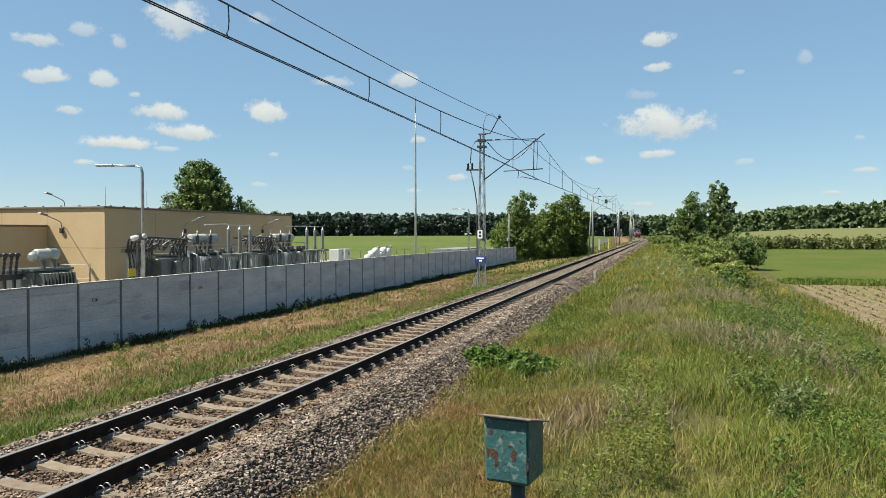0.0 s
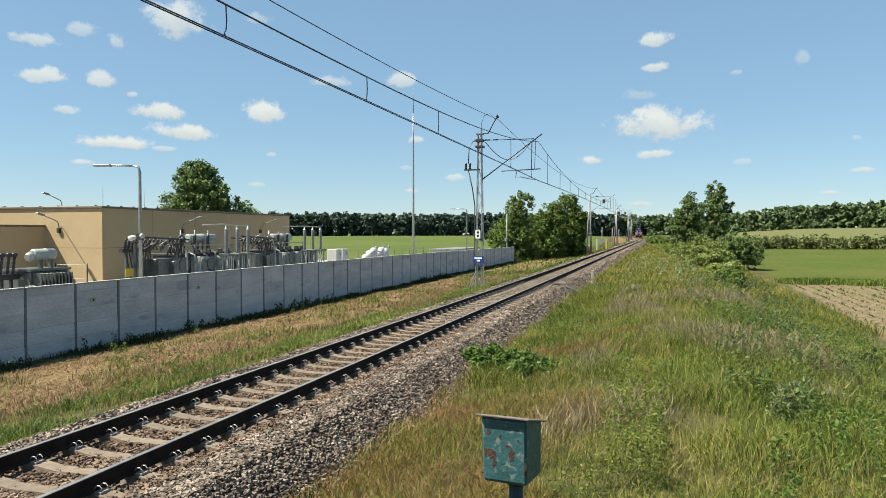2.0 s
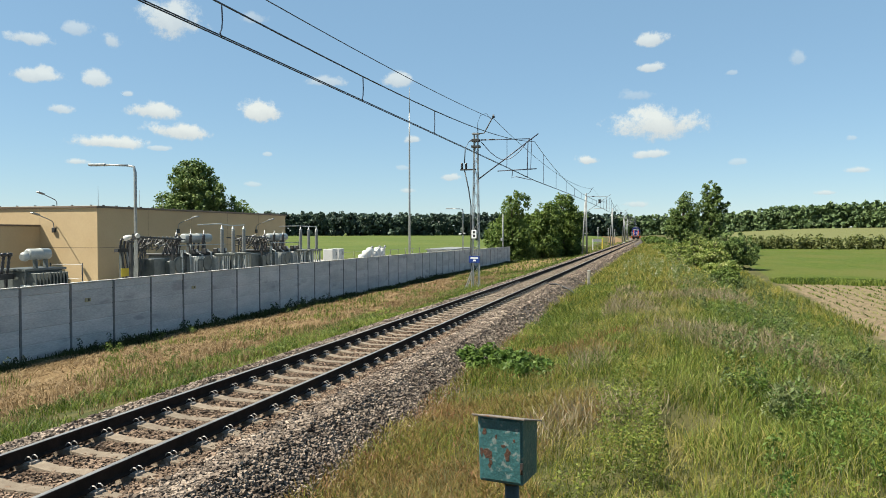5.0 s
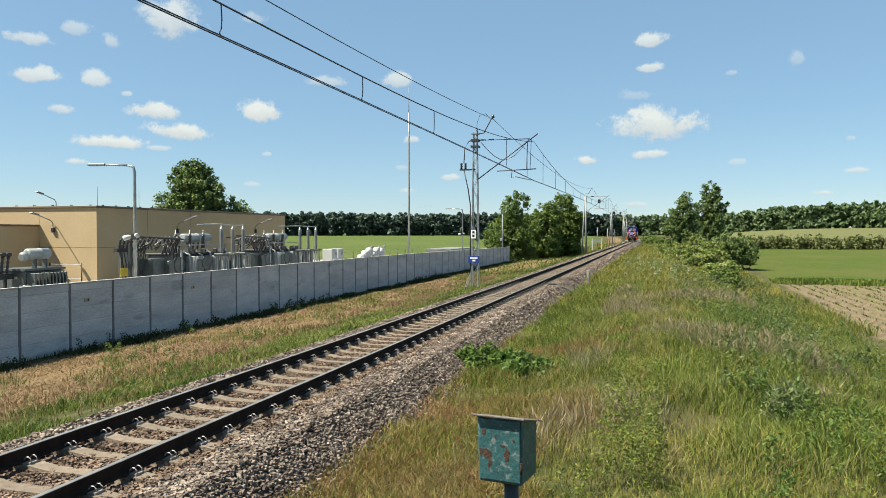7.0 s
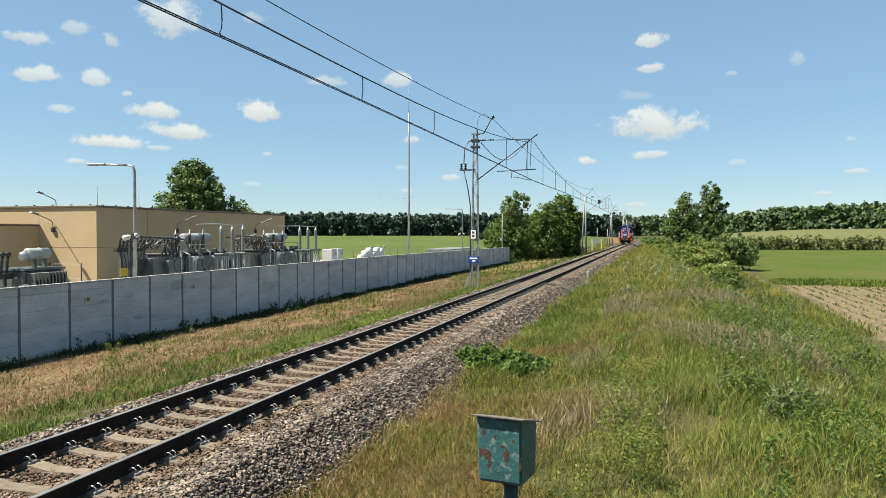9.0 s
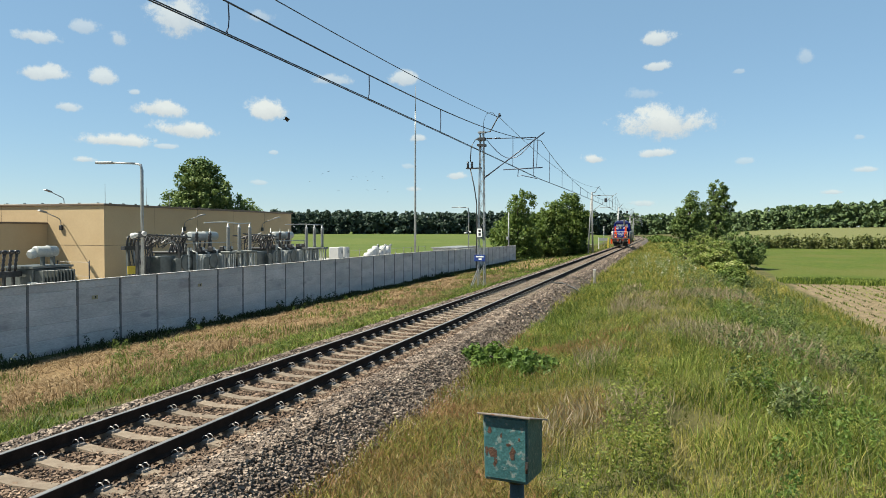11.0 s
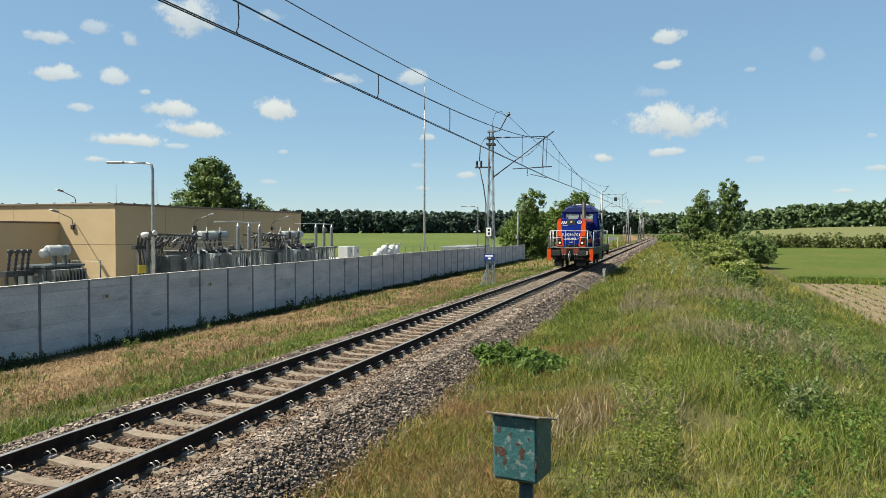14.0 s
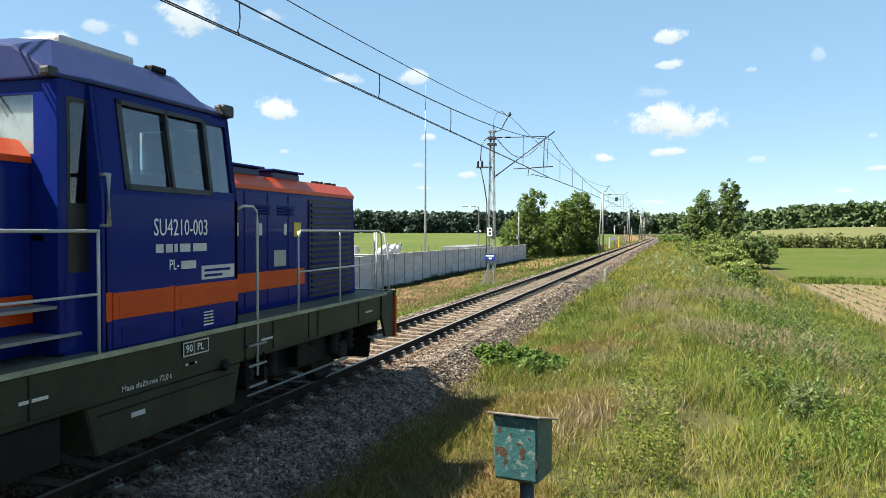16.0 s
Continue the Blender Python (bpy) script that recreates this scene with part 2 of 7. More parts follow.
def lathe(bm, base, profile, seg=12, axis=(0, 0, 1)):
    """A turned form: profile is (distance along the axis, radius) from the base."""
    base, ax = Vector(base), Vector(axis).normalized()
    side = ax.cross(Vector((0, 0, 1)) if abs(ax.z) < 0.9 else Vector((1, 0, 0))).normalized()
    up = ax.cross(side)
    rings = [[bm.verts.new(base + ax * h + r * (math.cos(2 * math.pi * k / seg) * side + math.sin(2 * math.pi * k / seg) * up)) for k in range(seg)] for h, r in profile]
    fs = []
    for a, b in zip(rings, rings[1:]):
        fs += [bm.faces.new((a[k], a[(k + 1) % seg], b[(k + 1) % seg], b[k])) for k in range(seg)]
    for f in fs:
        f.smooth = True
    fs += [bm.faces.new(rings[0][::-1]), bm.faces.new(rings[-1])]
    bmesh.ops.recalc_face_normals(bm, faces=fs)
    return bm


def mesh_of(name, bm, material):
    me = bpy.data.meshes.new(name)
    bm.to_mesh(me)
    bm.free()
    me.materials.append(material)
    return me


def part(name, bm, material, parent=None, label=""):
    """One bmesh as one mesh object, under a thing or a part where one is given."""
    ob = new(name, mesh_of(name, bm, material))
    if parent:
        ob.parent = parent
    return tagged(ob, label)


def thing(name, label, category, group="", at=None, kind=""):
    ob = new(name)
    if at is not None:
        ob.matrix_basis = at
    return tagged(ob, label, category, group, kind)


def raw_mesh(name, verts, faces, material, corners):
    """A mesh straight from arrays: verts (n, 3), faces (m, corners)."""
    me = bpy.data.meshes.new(name)
    verts, faces = np.asarray(verts, np.float32), np.asarray(faces, np.int32)
    me.vertices.add(len(verts))
    me.vertices.foreach_set("co", verts.ravel())
    me.loops.add(faces.size)
    me.loops.foreach_set("vertex_index", faces.ravel())
    me.polygons.add(len(faces))
    me.polygons.foreach_set("loop_start", np.arange(len(faces), dtype=np.int32) * corners)
    me.update(calc_edges=True)
    me.shade_flat()
    me.materials.append(material)
    return me


def B():
    return bmesh.new()


# ---- the plan ----
BEND_FROM, BEND = 240.0, 4.4e-4   # the line runs straight, then curves away
PITCH = 0.633                   # from sleeper to sleeper


def track_x(y):
    return -BEND * max(0.0, y - BEND_FROM) ** 2 / 2


def track_turn(y):
    return math.degrees(BEND * max(0.0, y - BEND_FROM))


def ground_z(x, y):
    """Height of the soil: verge, ballast bed, grassy shoulder, fields."""
    u = x - track_x(min(y, 560.0))
    if u < -12.2:
        z = -1.45
    elif u < -6:
        z = -1.45 + 0.3 * smooth(-12.2, -6, u)
    elif u < -2.25:
        z = -1.15 + 0.55 * smooth(-6, -2.25, u)
    elif u < 2.6:
        z = -0.75
    elif u < 9:
        z = -0.75 + 0.4 * smooth(2.6, 6.5, u)
    else:
        z = -0.35 - 0.85 * smooth(8.8, 13.0, u)
    z += 1.15 * smooth(4.2, 1.2, y) * smooth(3.4, 5.6, x) * smooth(13, 9, x) * smooth(-8, -4, y)
    d = math.hypot(x, y)
    z += (4.9 * smooth(15, 110, x) + 1.9) * smooth(90, 520, d)
    if x < 30 and y > 0:
        z -= 1.2 * smooth(90, 300, y) * smooth(30, 5, abs(u))
    return z + 0.05 * noise.noise((x * 0.35, y * 0.35, 0.3)) * (1 if abs(u) > 3 else 0)


def ground_sheet():
    xs = sorted({round(v, 2) for v in [*np.arange(-60, -14, 4.0), *np.arange(-14, 18, 0.4), *np.arange(18, 62, 3.0), *[s * r for s in (-1, 1) for r in (70, 90, 120, 160, 220, 300, 400, 520, 700, 1000, 1500, 2400, 3500)]]})
    ys = sorted({round(v, 2) for v in [*np.arange(-12, 60, 0.7), *np.arange(60, 220, 4.0), *[230, 250, 280, 320, 370, 430, 500, 580, 680, 800, 1000, 1400, 2000, 3500], *[-18, -30, -50, -90, -160, -300, -600, -1200, -3500]]})
    verts = [(x, y, ground_z(x, y)) for y in ys for x in xs]
    n = len(xs)
    faces = [(j * n + i, j * n + i + 1, (j + 1) * n + i + 1, (j + 1) * n + i) for j in range(len(ys) - 1) for i in range(n - 1)]
    return tagged(new("ground", raw_mesh("ground", verts, faces, SOIL, 4)), "green and straw-coloured verges and fields", "ground", kind="structure")


def soil_material():
    """Soil under the grass, by strips along the line: straw verge, weeds, bare field, crops."""
    m = bpy.data.materials.new("soil_and_fields")
    m.use_nodes = True
    nt = m.node_tree
    n, ln = nt.nodes, nt.links
    b = n["Principled BSDF"]
    b.inputs["Roughness"].default_value = 0.95
    b.inputs["Specular IOR Level"].default_value = 0.15
    tc = n.new("ShaderNodeTexCoord")
    sep = n.new("ShaderNodeSeparateXYZ")
    ln.new(tc.outputs["Object"], sep.inputs[0])

    def math_node(op, a, c, d=None):
        x = n.new("ShaderNodeMath")
        x.operation = op
        for sock, v in zip(x.inputs, (a, c, d)):
            if v is None:
                continue
            if isinstance(v, (int, float)):
                sock.default_value = v
            else:
                ln.new(v, sock)
        return x.outputs[0]

    def tex(scale, detail=5.0, stretch=None):
        t = n.new("ShaderNodeTexNoise")
        t.inputs["Scale"].default_value, t.inputs["Detail"].default_value = scale, detail
        if stretch:
            mp = n.new("ShaderNodeMapping")
            mp.inputs["Scale"].default_value = stretch
            ln.new(tc.outputs["Object"], mp.inputs[0])
            ln.new(mp.outputs[0], t.inputs["Vector"])
        else:
            ln.new(tc.outputs["Object"], t.inputs["Vector"])
        return t.outputs[0]

    def step(v, a, c):
        x = n.new("ShaderNodeMapRange")
        x.interpolation_type = "SMOOTHSTEP"
        x.inputs[1].default_value, x.inputs[2].default_value = a, c
        ln.new(v, x.inputs[0])
        return x.outputs[0]

    def mix(f, a, c):
        x = n.new("ShaderNodeMix")
        x.data_type = "RGBA"
        ln.new(f, x.inputs[0])
        for sock, v in ((x.inputs[6], a), (x.inputs[7], c)):
            if isinstance(v, tuple):
                sock.default_value = (*v, 1)
            else:
                ln.new(v, sock)
        return x.outputs[2]

    X, Y = sep.outputs[0], sep.outputs[1]
    u = math_node("ADD", X, math_node("MULTIPLY", math_node("POWER", math_node("MAXIMUM", math_node("SUBTRACT", math_node("MINIMUM", Y, 560.0), BEND_FROM), 0.0), 2.0), BEND / 2))
    wob = math_node("MULTIPLY_ADD", tex(0.35, 4), 3.0, -1.5)
    uw = math_node("ADD", u, wob)
    fine, mid, big = tex(9.0, 6), tex(1.4, 4), tex(0.03, 3)
    rows = tex(1.0, 3, (2.2, 0.05, 1.0))
    green = mix(step(mid, 0.35, 0.65), (0.04, 0.0448, 0.0144), (0.08, 0.0704, 0.0272))
    straw = mix(step(fine, 0.3, 0.7), (0.0972, 0.0635, 0.0292), (0.201, 0.133, 0.0713))
    meadow = mix(step(big, 0.4, 0.6), (0.0613, 0.0875, 0.0186), (0.0875, 0.105, 0.0263))
    meadow = mix(step(rows, 0.35, 0.75), meadow, (0.0583, 0.0816, 0.0175))
    clods = mix(step(tex(4.0, 6), 0.36, 0.62), (0.0936, 0.07, 0.042), (0.178, 0.135, 0.084))
    bare = mix(step(rows, 0.5, 0.75), clods, (0.11, 0.104, 0.0389))
    crop = mix(step(mid, 0.3, 0.7), (0.04, 0.062, 0.007), (0.062, 0.082, 0.012))
    crop = mix(step(tex(0.12, 5, (1.0, 0.5, 1.0)), 0.42, 0.66), crop, (0.07, 0.078, 0.017))
    dry_field = mix(step(mid, 0.3, 0.7), (0.0904, 0.098, 0.0361), (0.117, 0.117, 0.0496))
    is_straw = math_node("MULTIPLY", step(uw, -11.9, -11.0), step(uw, -5.2, -6.4))
    col = mix(is_straw, green, straw)
    left_field = step(u, -40, -48)
    far_left = math_node("MULTIPLY", step(u, -13.5, -14.5), step(Y, 100, 110))
    col = mix(math_node("MAXIMUM", left_field, far_left), col, meadow)
    right = step(math_node("MULTIPLY_ADD", wob, 0.35, math_node("MULTIPLY_ADD", Y, -0.04, u)), 12.9, 13.5)
    near = step(math_node("ADD", Y, wob), 59.5, 57.5)
    ys = math_node("ADD", Y, math_node("MULTIPLY", X, 0.1))
    farther = step(ys, 178, 184)
    field = mix(near, crop, bare)
    field = mix(farther, field, dry_field)
    col = mix(right, col, field)
    ln.new(col, b.inputs["Base Color"])
    bp = n.new("ShaderNodeBump")
    bp.inputs["Strength"].default_value, bp.inputs["Distance"].default_value = 0.8, 0.08
    ln.new(fine, bp.inputs["Height"])
    ln.new(bp.outputs[0], b.inputs["Normal"])
    return m


SOIL = soil_material()
ground = ground_sheet()


# ---- the railway ----
def along(y0, y1, step):
    n = max(2, int((y1 - y0) / step) + 1)
    return np.linspace(y0, y1, n)


def sweep(bm, poly, ys):
    """A section (x, z) carried along the curved line."""
    rings = [[bm.verts.new((track_x(y) + u, y, v)) for u, v in poly] for y in ys]
    n = len(poly)
    for a, c in zip(rings, rings[1:]):
        for k in range(n):
            bm.faces.new((a[k], a[(k + 1) % n], c[(k + 1) % n], c[k]))
    bm.faces.new(rings[0])
    bm.faces.new(rings[-1][::-1])
    bmesh.ops.recalc_face_normals(bm, faces=bm.faces)
    return bm


LINE = [*along(-14, 120, 4.0), *along(130, 560, 10.0)]
ballast = tagged(new("ballast_bed", mesh_of("ballast_bed", sweep(B(), [(-2.7, -0.95), (-2.4, -0.62), (-1.75, -0.27), (1.75, -0.27), (2.45, -0.76), (2.6, -0.98)], LINE), BED)),
                 "grey-brown crushed stone ballast bed", "ballast", kind="structure")
track = thing("railway_track", "single track with dark rails on pale concrete sleepers", "railway track")
RAIL_SECTION = [(-0.07, -0.172), (0.07, -0.172), (0.07, -0.155), (0.012, -0.14), (0.012, -0.045), (0.036, -0.035), (0.036, -0.004),
                (-0.036, -0.004), (-0.036, -0.035), (-0.012, -0.045), (-0.012, -0.14), (-0.07, -0.155)]
for side in (-0.7535, 0.7535):
    rail = part("rail", sweep(B(), [(side + u, v) for u, v in RAIL_SECTION], LINE), RAIL_STEEL, track, "rust-dark steel rail with a bright running face")
    part("running_face", sweep(B(), [(side - 0.034, -0.006), (side + 0.034, -0.006), (side + 0.028, 0.0), (side - 0.028, 0.0)], LINE), RAIL_HEAD, rail, "polished bright steel")


# ---- the locomotive: front buffer beam at y = 0, rail tops at z = 0, running towards -y ----
def text_mesh(words, size, x_scale=1.0):
    cu = bpy.data.curves.new("lettering", "FONT")
    cu.body, cu.size, cu.extrude, cu.resolution_u = words, size, 0.0015, 2
    cu.align_x = cu.align_y = "CENTER"
    ob = bpy.data.objects.new("lettering", cu)
    scene.collection.objects.link(ob)
    me = bpy.data.meshes.new_from_object(ob.evaluated_get(bpy.context.evaluated_depsgraph_get()))
    bpy.data.objects.remove(ob)
    bpy.data.curves.remove(cu)
    me.transform(Matrix.Diagonal((x_scale, 1, 1, 1)))
    return me


def lettering(words, size, m, parent, material=None, label="", x_scale=1.0):
    me = text_mesh(words, size, x_scale)
    me.transform(m)
    me.materials.clear()
    me.materials.append(material or LETTER)
    ob = new("lettering", me)
    ob.parent = parent
    return tagged(ob, label)


FRONT = Matrix(((1, 0, 0, 0), (0, 0, -1, 0), (0, 1, 0, 0), (0, 0, 0, 1)))       # faces -y
SIDE = Matrix(((0, 0, 1, 0), (1, 0, 0, 0), (0, 1, 0, 0), (0, 0, 0, 1)))         # faces +x


def bars(spans, z, h, at, parent, where, material):
    """Unreadable or private writing as plain bars: spans of (start, end)."""
    bm = B()
    for a, b in spans:
        if where == "front":
            box(bm, a, b, at - 0.003, at, z, z + h)
        else:
            box(bm, at, at + 0.003, a, b, z, z + h)
    return part("marking", bm, material, parent)


def locomotive():
    loco = thing("locomotive", "navy blue and orange diesel shunting locomotive with lit headlights", "locomotive")
    # frame and deck
    frame_ = part("frame", prism(B(), [(0.0, 0.98), (0.28, 0.98), (0.55, 0.95), (12.45, 0.95), (12.72, 0.98), (13.0, 0.98), (13.0, 1.4), (0.0, 1.4)], -1.48, 1.48, "x", 0.012), LOCO_GREEN, loco, "dark grey-green frame")
    bm = B()
    box(bm, -1.52, 1.52, -0.03, 13.03, 1.4, 1.44, 0.008)
    part("walkway", bm, surface("worn_deck", (0.045, 0.047, 0.035), (0.08, 0.08, 0.06), 3, 0.8, fine=0.2), frame_, "worn dark walkway deck")
    for s in (-1, 1):
        part("deck_edge", box(B(), min(s * 1.515, s * 1.535), max(s * 1.515, s * 1.535), 0.7, 12.6, 1.395, 1.445), surface("worn_deck_edge", (0.17, 0.18, 0.11), (0.3, 0.3, 0.2), 4, 0.7, fine=0.2), frame_, "worn pale deck edge")
    for s in (1,):
        for y0, y1 in ((0.9, 2.9), (2.93, 5.4), (7.95, 9.6), (9.63, 12.6)):
            part("frame_plate", box(B(), 1.482, 1.496, y0, y1, 1.0, 1.385, 0.004), LOCO_GREEN, frame_)
    for y in (1.9, 3.4, 4.7, 8.6, 9.9, 11.4):
        part("rib", box(B(), 1.496, 1.512, y, y + 0.02, 1.0, 1.38), LOCO_GREEN, frame_)
    # tank between the bogies
    tank = part("fuel_tank", prism(B(), [(5.35, 0.95), (5.5, 0.45), (7.75, 0.45), (7.9, 0.95)], -1.4, 1.46, "x", 0.02), LOCO_GREEN, loco, "grey-green fuel tank")
    part("seam", box(B(), 1.46, 1.466, 5.5, 7.75, 0.83, 0.85), BLACK, tank)
    part("filler", lathe(B(), (1.46, 7.5, 0.98), [(0, 0.07), (0.06, 0.07), (0.07, 0.04)], 10, (1, 0, 0)), BLACK, tank)
    part("battery_box", box(B(), 1.0, 1.44, 4.45, 5.1, 0.5, 0.94, 0.02), BLACK, loco)
    # buffer beams
    for end, y0, sgn in (("front", 0.0, -1), ("rear", 13.0, 1)):
        a, b = (y0 - 0.06, y0) if sgn < 0 else (y0, y0 + 0.06)
        beam = part("buffer_beam", box(B(), -1.3, 1.3, a, b, 0.98, 1.4, 0.01), BLACK, loco, "black buffer beam")
        c0, c1 = sorted((y0 + sgn * 0.06, y0 + sgn * 0.075))
        part("beam_plate", prism(B(), [(-0.56, 0.98), (0.56, 0.98), (0.62, 1.38), (-0.62, 1.38)], c0, c1, "y"), ORANGE_DIRTY, beam, "grimy orange plate round the coupling")
        for sx in (-1, 1):
            part("corner_guard", box(B(), min(sx * 1.28, sx * 1.56), max(sx * 1.28, sx * 1.56), a, b + (0.0 if sgn > 0 else 0.02), 0.56, 1.38, 0.012), LOCO_ORANGE, beam, "orange corner panel")
            side_plate = B()
            prism(side_plate, [(y0, 0.56), (y0 - sgn * 0.42, 0.62), (y0 - sgn * 0.6, 1.0), (y0 - sgn * 0.6, 1.4), (y0, 1.4)], sx * 1.5 - 0.025, sx * 1.5 + 0.025, "x")
            part("step_plate", side_plate, LOCO_GREEN, beam, "dark grey-green step side plate")
            for z in (0.58, 0.96):
                part("step", box(B(), min(sx * 1.15, sx * 1.5), max(sx * 1.15, sx * 1.5), min(y0 - sgn * 0.05, y0 - sgn * 0.4), max(y0 - sgn * 0.05, y0 - sgn * 0.4), z, z + 0.03), HANDRAIL if z < 0.7 else GALV_DULL, beam, "pale-edged step tread")
            buf = part("buffer", lathe(B(), (sx * 0.875, y0, 1.06), [(0, 0.15), (0.3, 0.15), (0.32, 0.11), (0.52, 0.11)], 16, (0, sgn, 0)), BLACK, loco, "black sprung buffer")
            f0, f1 = sorted((y0 + sgn * 0.52, y0 + sgn * 0.6))
            part("buffer_face", box(B(), sx * 0.875 - 0.3, sx * 0.875 + 0.3, f0, f1, 0.88, 1.24, 0.035, 2), BUFFER_FACE, buf, "wide dark rectangular buffer face")
            for xx in (0.32, 0.48):
                bmh = B()
                tube(bmh, [(sx * xx, y0 + sgn * 0.08, 0.98), (sx * xx, y0 + sgn * 0.2, 0.95), (sx * (xx + 0.02), y0 + sgn * 0.24, 0.7), (sx * (xx + 0.03), y0 + sgn * 0.16, 0.55), (sx * (xx + 0.06), y0 + sgn * 0.12, 0.75)], 0.022, 6)
                part("brake_hose", bmh, RUBBER, beam)
                part("hose_cock", box(B(), sx * xx - 0.035, sx * xx + 0.035, min(y0 + sgn * 0.08, y0 + sgn * 0.16), max(y0 + sgn * 0.08, y0 + sgn * 0.16), 0.94, 1.0, 0.01), HANDRAIL, beam, "pale cock")
            part("uncoupling_box", box(B(), sx * 1.12, sx * 1.12 + 0.08, min(y0 + sgn * 0.07, y0 + sgn * 0.15), max(y0 + sgn * 0.07, y0 + sgn * 0.15), 0.95, 1.2, 0.01), HANDRAIL, beam)
            # rail guard below
            g0, g1 = sorted((y0 - sgn * 0.1, y0 - sgn * 0.16))
            part("rail_guard", prism(B(), [(sx * 0.4, 0.16), (sx * 1.05, 0.16), (sx * 1.1, 0.5), (sx * 1.0, 0.62), (sx * 0.4, 0.62)], g0, g1, "y", 0.02), BLACK, loco, "black rail guard plate")
        hook = B()
        tube(hook, [(0, y0, 1.05), (0, y0 + sgn * 0.3, 1.05), (0, y0 + sgn * 0.36, 1.12), (0, y0 + sgn * 0.28, 1.16)], 0.04, 8)
        tube(hook, [(0.05, y0 + sgn * 0.3, 1.04), (0.05, y0 + sgn * 0.32, 0.75), (0.0, y0 + sgn * 0.32, 0.68), (-0.05, y0 + sgn * 0.32, 0.75), (-0.05, y0 + sgn * 0.3, 1.04)], 0.022, 6)
        tube(hook, [(0, y0 + sgn * 0.32, 0.7), (0, y0 + sgn * 0.3, 0.5)], 0.03, 6)
        part("screw_coupling", hook, GALV_DULL, beam, "hanging screw coupling")
        part("drawgear_plate", box(B(), -0.24, 0.24, min(y0 + sgn * 0.055, y0 + sgn * 0.085), max(y0 + sgn * 0.055, y0 + sgn * 0.085), 0.88, 1.36, 0.02), BLACK, beam)
        part("under_beam", box(B(), -1.2, 1.2, min(y0 - sgn * 0.35, y0 - sgn * 0.02), max(y0 - sgn * 0.35, y0 - sgn * 0.02), 0.6, 0.98, 0.02), BLACK, loco)
    # bogies
    for yc in (2.9, 10.1):
        bogie = part("bogie", prism(B(), [(yc - 1.75, 0.62), (yc - 1.75, 0.8), (yc - 0.9, 0.86), (yc + 0.9, 0.86), (yc + 1.75, 0.8), (yc + 1.75, 0.62), (yc + 0.75, 0.45), (yc - 0.75, 0.45)], 1.0, 1.1, "x", 0.015), BLACK, loco, "black bogie frame")
        part("side_frame", prism(B(), [(yc - 1.75, 0.62), (yc - 1.75, 0.8), (yc + 1.75, 0.8), (yc + 1.75, 0.62), (yc + 0.75, 0.45), (yc - 0.75, 0.45)], -1.1, -1.0, "x", 0.015), BLACK, bogie)
        for ya in (yc - 1.3, yc + 1.3):
            axle = part("wheelset", tube(B(), [(-0.78, ya, 0.55), (0.78, ya, 0.55)], 0.09, 10), BLACK, bogie)
            for sx in (-1, 1):
                part("wheel", lathe(B(), (sx * 0.69, ya, 0.55), [(0, 0.58), (0.025, 0.58), (0.035, 0.55), (0.13, 0.545), (0.135, 0.46), (0.1, 0.42), (0.1, 0.18), (0.16, 0.14), (0.16, 0.02)], 28, (sx, 0, 0)), BLACK, axle, "black spoked-plate wheel with worn tread")
                part("axle_box", box(B(), sx * 1.12 - 0.07, sx * 1.12 + 0.1, ya - 0.16, ya + 0.16, 0.4, 0.7, 0.03), BLACK, bogie)
                for dy in (-0.3, 0.3):
                    sp = B()
                    lathe(sp, (sx * 1.14, ya + dy, 0.5), [(0.055 * i + (0.02 if i % 2 else 0), 0.125 if i % 2 else 0.09) for i in range(9)], 12)
                    part("coil_spring", sp, BLACK, bogie)
        part("brake_rod", tube(B(), [(1.16, yc - 1.6, 0.36), (1.16, yc + 1.6, 0.36)], 0.02, 6), GALV_DULL, bogie)
        part("brake_cylinder", lathe(B(), (1.14, yc - 0.15, 0.72), [(0, 0.11), (0.32, 0.11)], 12, (0, 1, 0)), BLACK, bogie)
        part("sand_box", box(B(), 1.0, 1.3, yc - 0.45, yc - 0.1, 0.55, 0.92, 0.02), BLACK, loco)
        part("sand_pipe", tube(B(), [(1.2, yc - 2.1, 0.8), (0.95, yc - 2.0, 0.4), (0.8, yc - 1.9, 0.12)], 0.022, 6), BLACK, bogie)

    # long hood: front face leans back a little towards the roof
    def hood(y0, y1, top, lean, sgn, name):
        bm = B()
        a, b = (y0, y1)
        front_low, front_top = (a, a + lean) if sgn < 0 else (b, b - lean)
        back = b if sgn < 0 else a
        prof = [(-0.97, 1.44), (0.97, 1.44), (0.97, top - 0.2), (0.8, top), (-0.8, top), (-0.97, top - 0.2)]
        lo = [bm.verts.new((u, front_low + (front_top - front_low) * smooth(1.44, top, v), v)) for u, v in prof]
        hi = [bm.verts.new((u, back, v)) for u, v in prof]
        n = len(prof)
        fs = [bm.faces.new(lo), bm.faces.new(hi[::-1])] + [bm.faces.new((lo[i], hi[i], hi[(i + 1) % n], lo[(i + 1) % n])) for i in range(n)]
        bmesh.ops.recalc_face_normals(bm, faces=fs)
        bmesh.ops.bevel(bm, geom=[e for e in bm.edges], offset=0.025, segments=2, affect="EDGES", profile=0.6)
        return part(name, bm, LOCO_BLUE, loco, "navy blue engine hood")

    long_hood = hood(0.5, 5.25, 3.42, 0.2, -1, "long_hood")
    short_hood = hood(7.8, 12.45, 3.38, 0.1, 1, "short_hood")
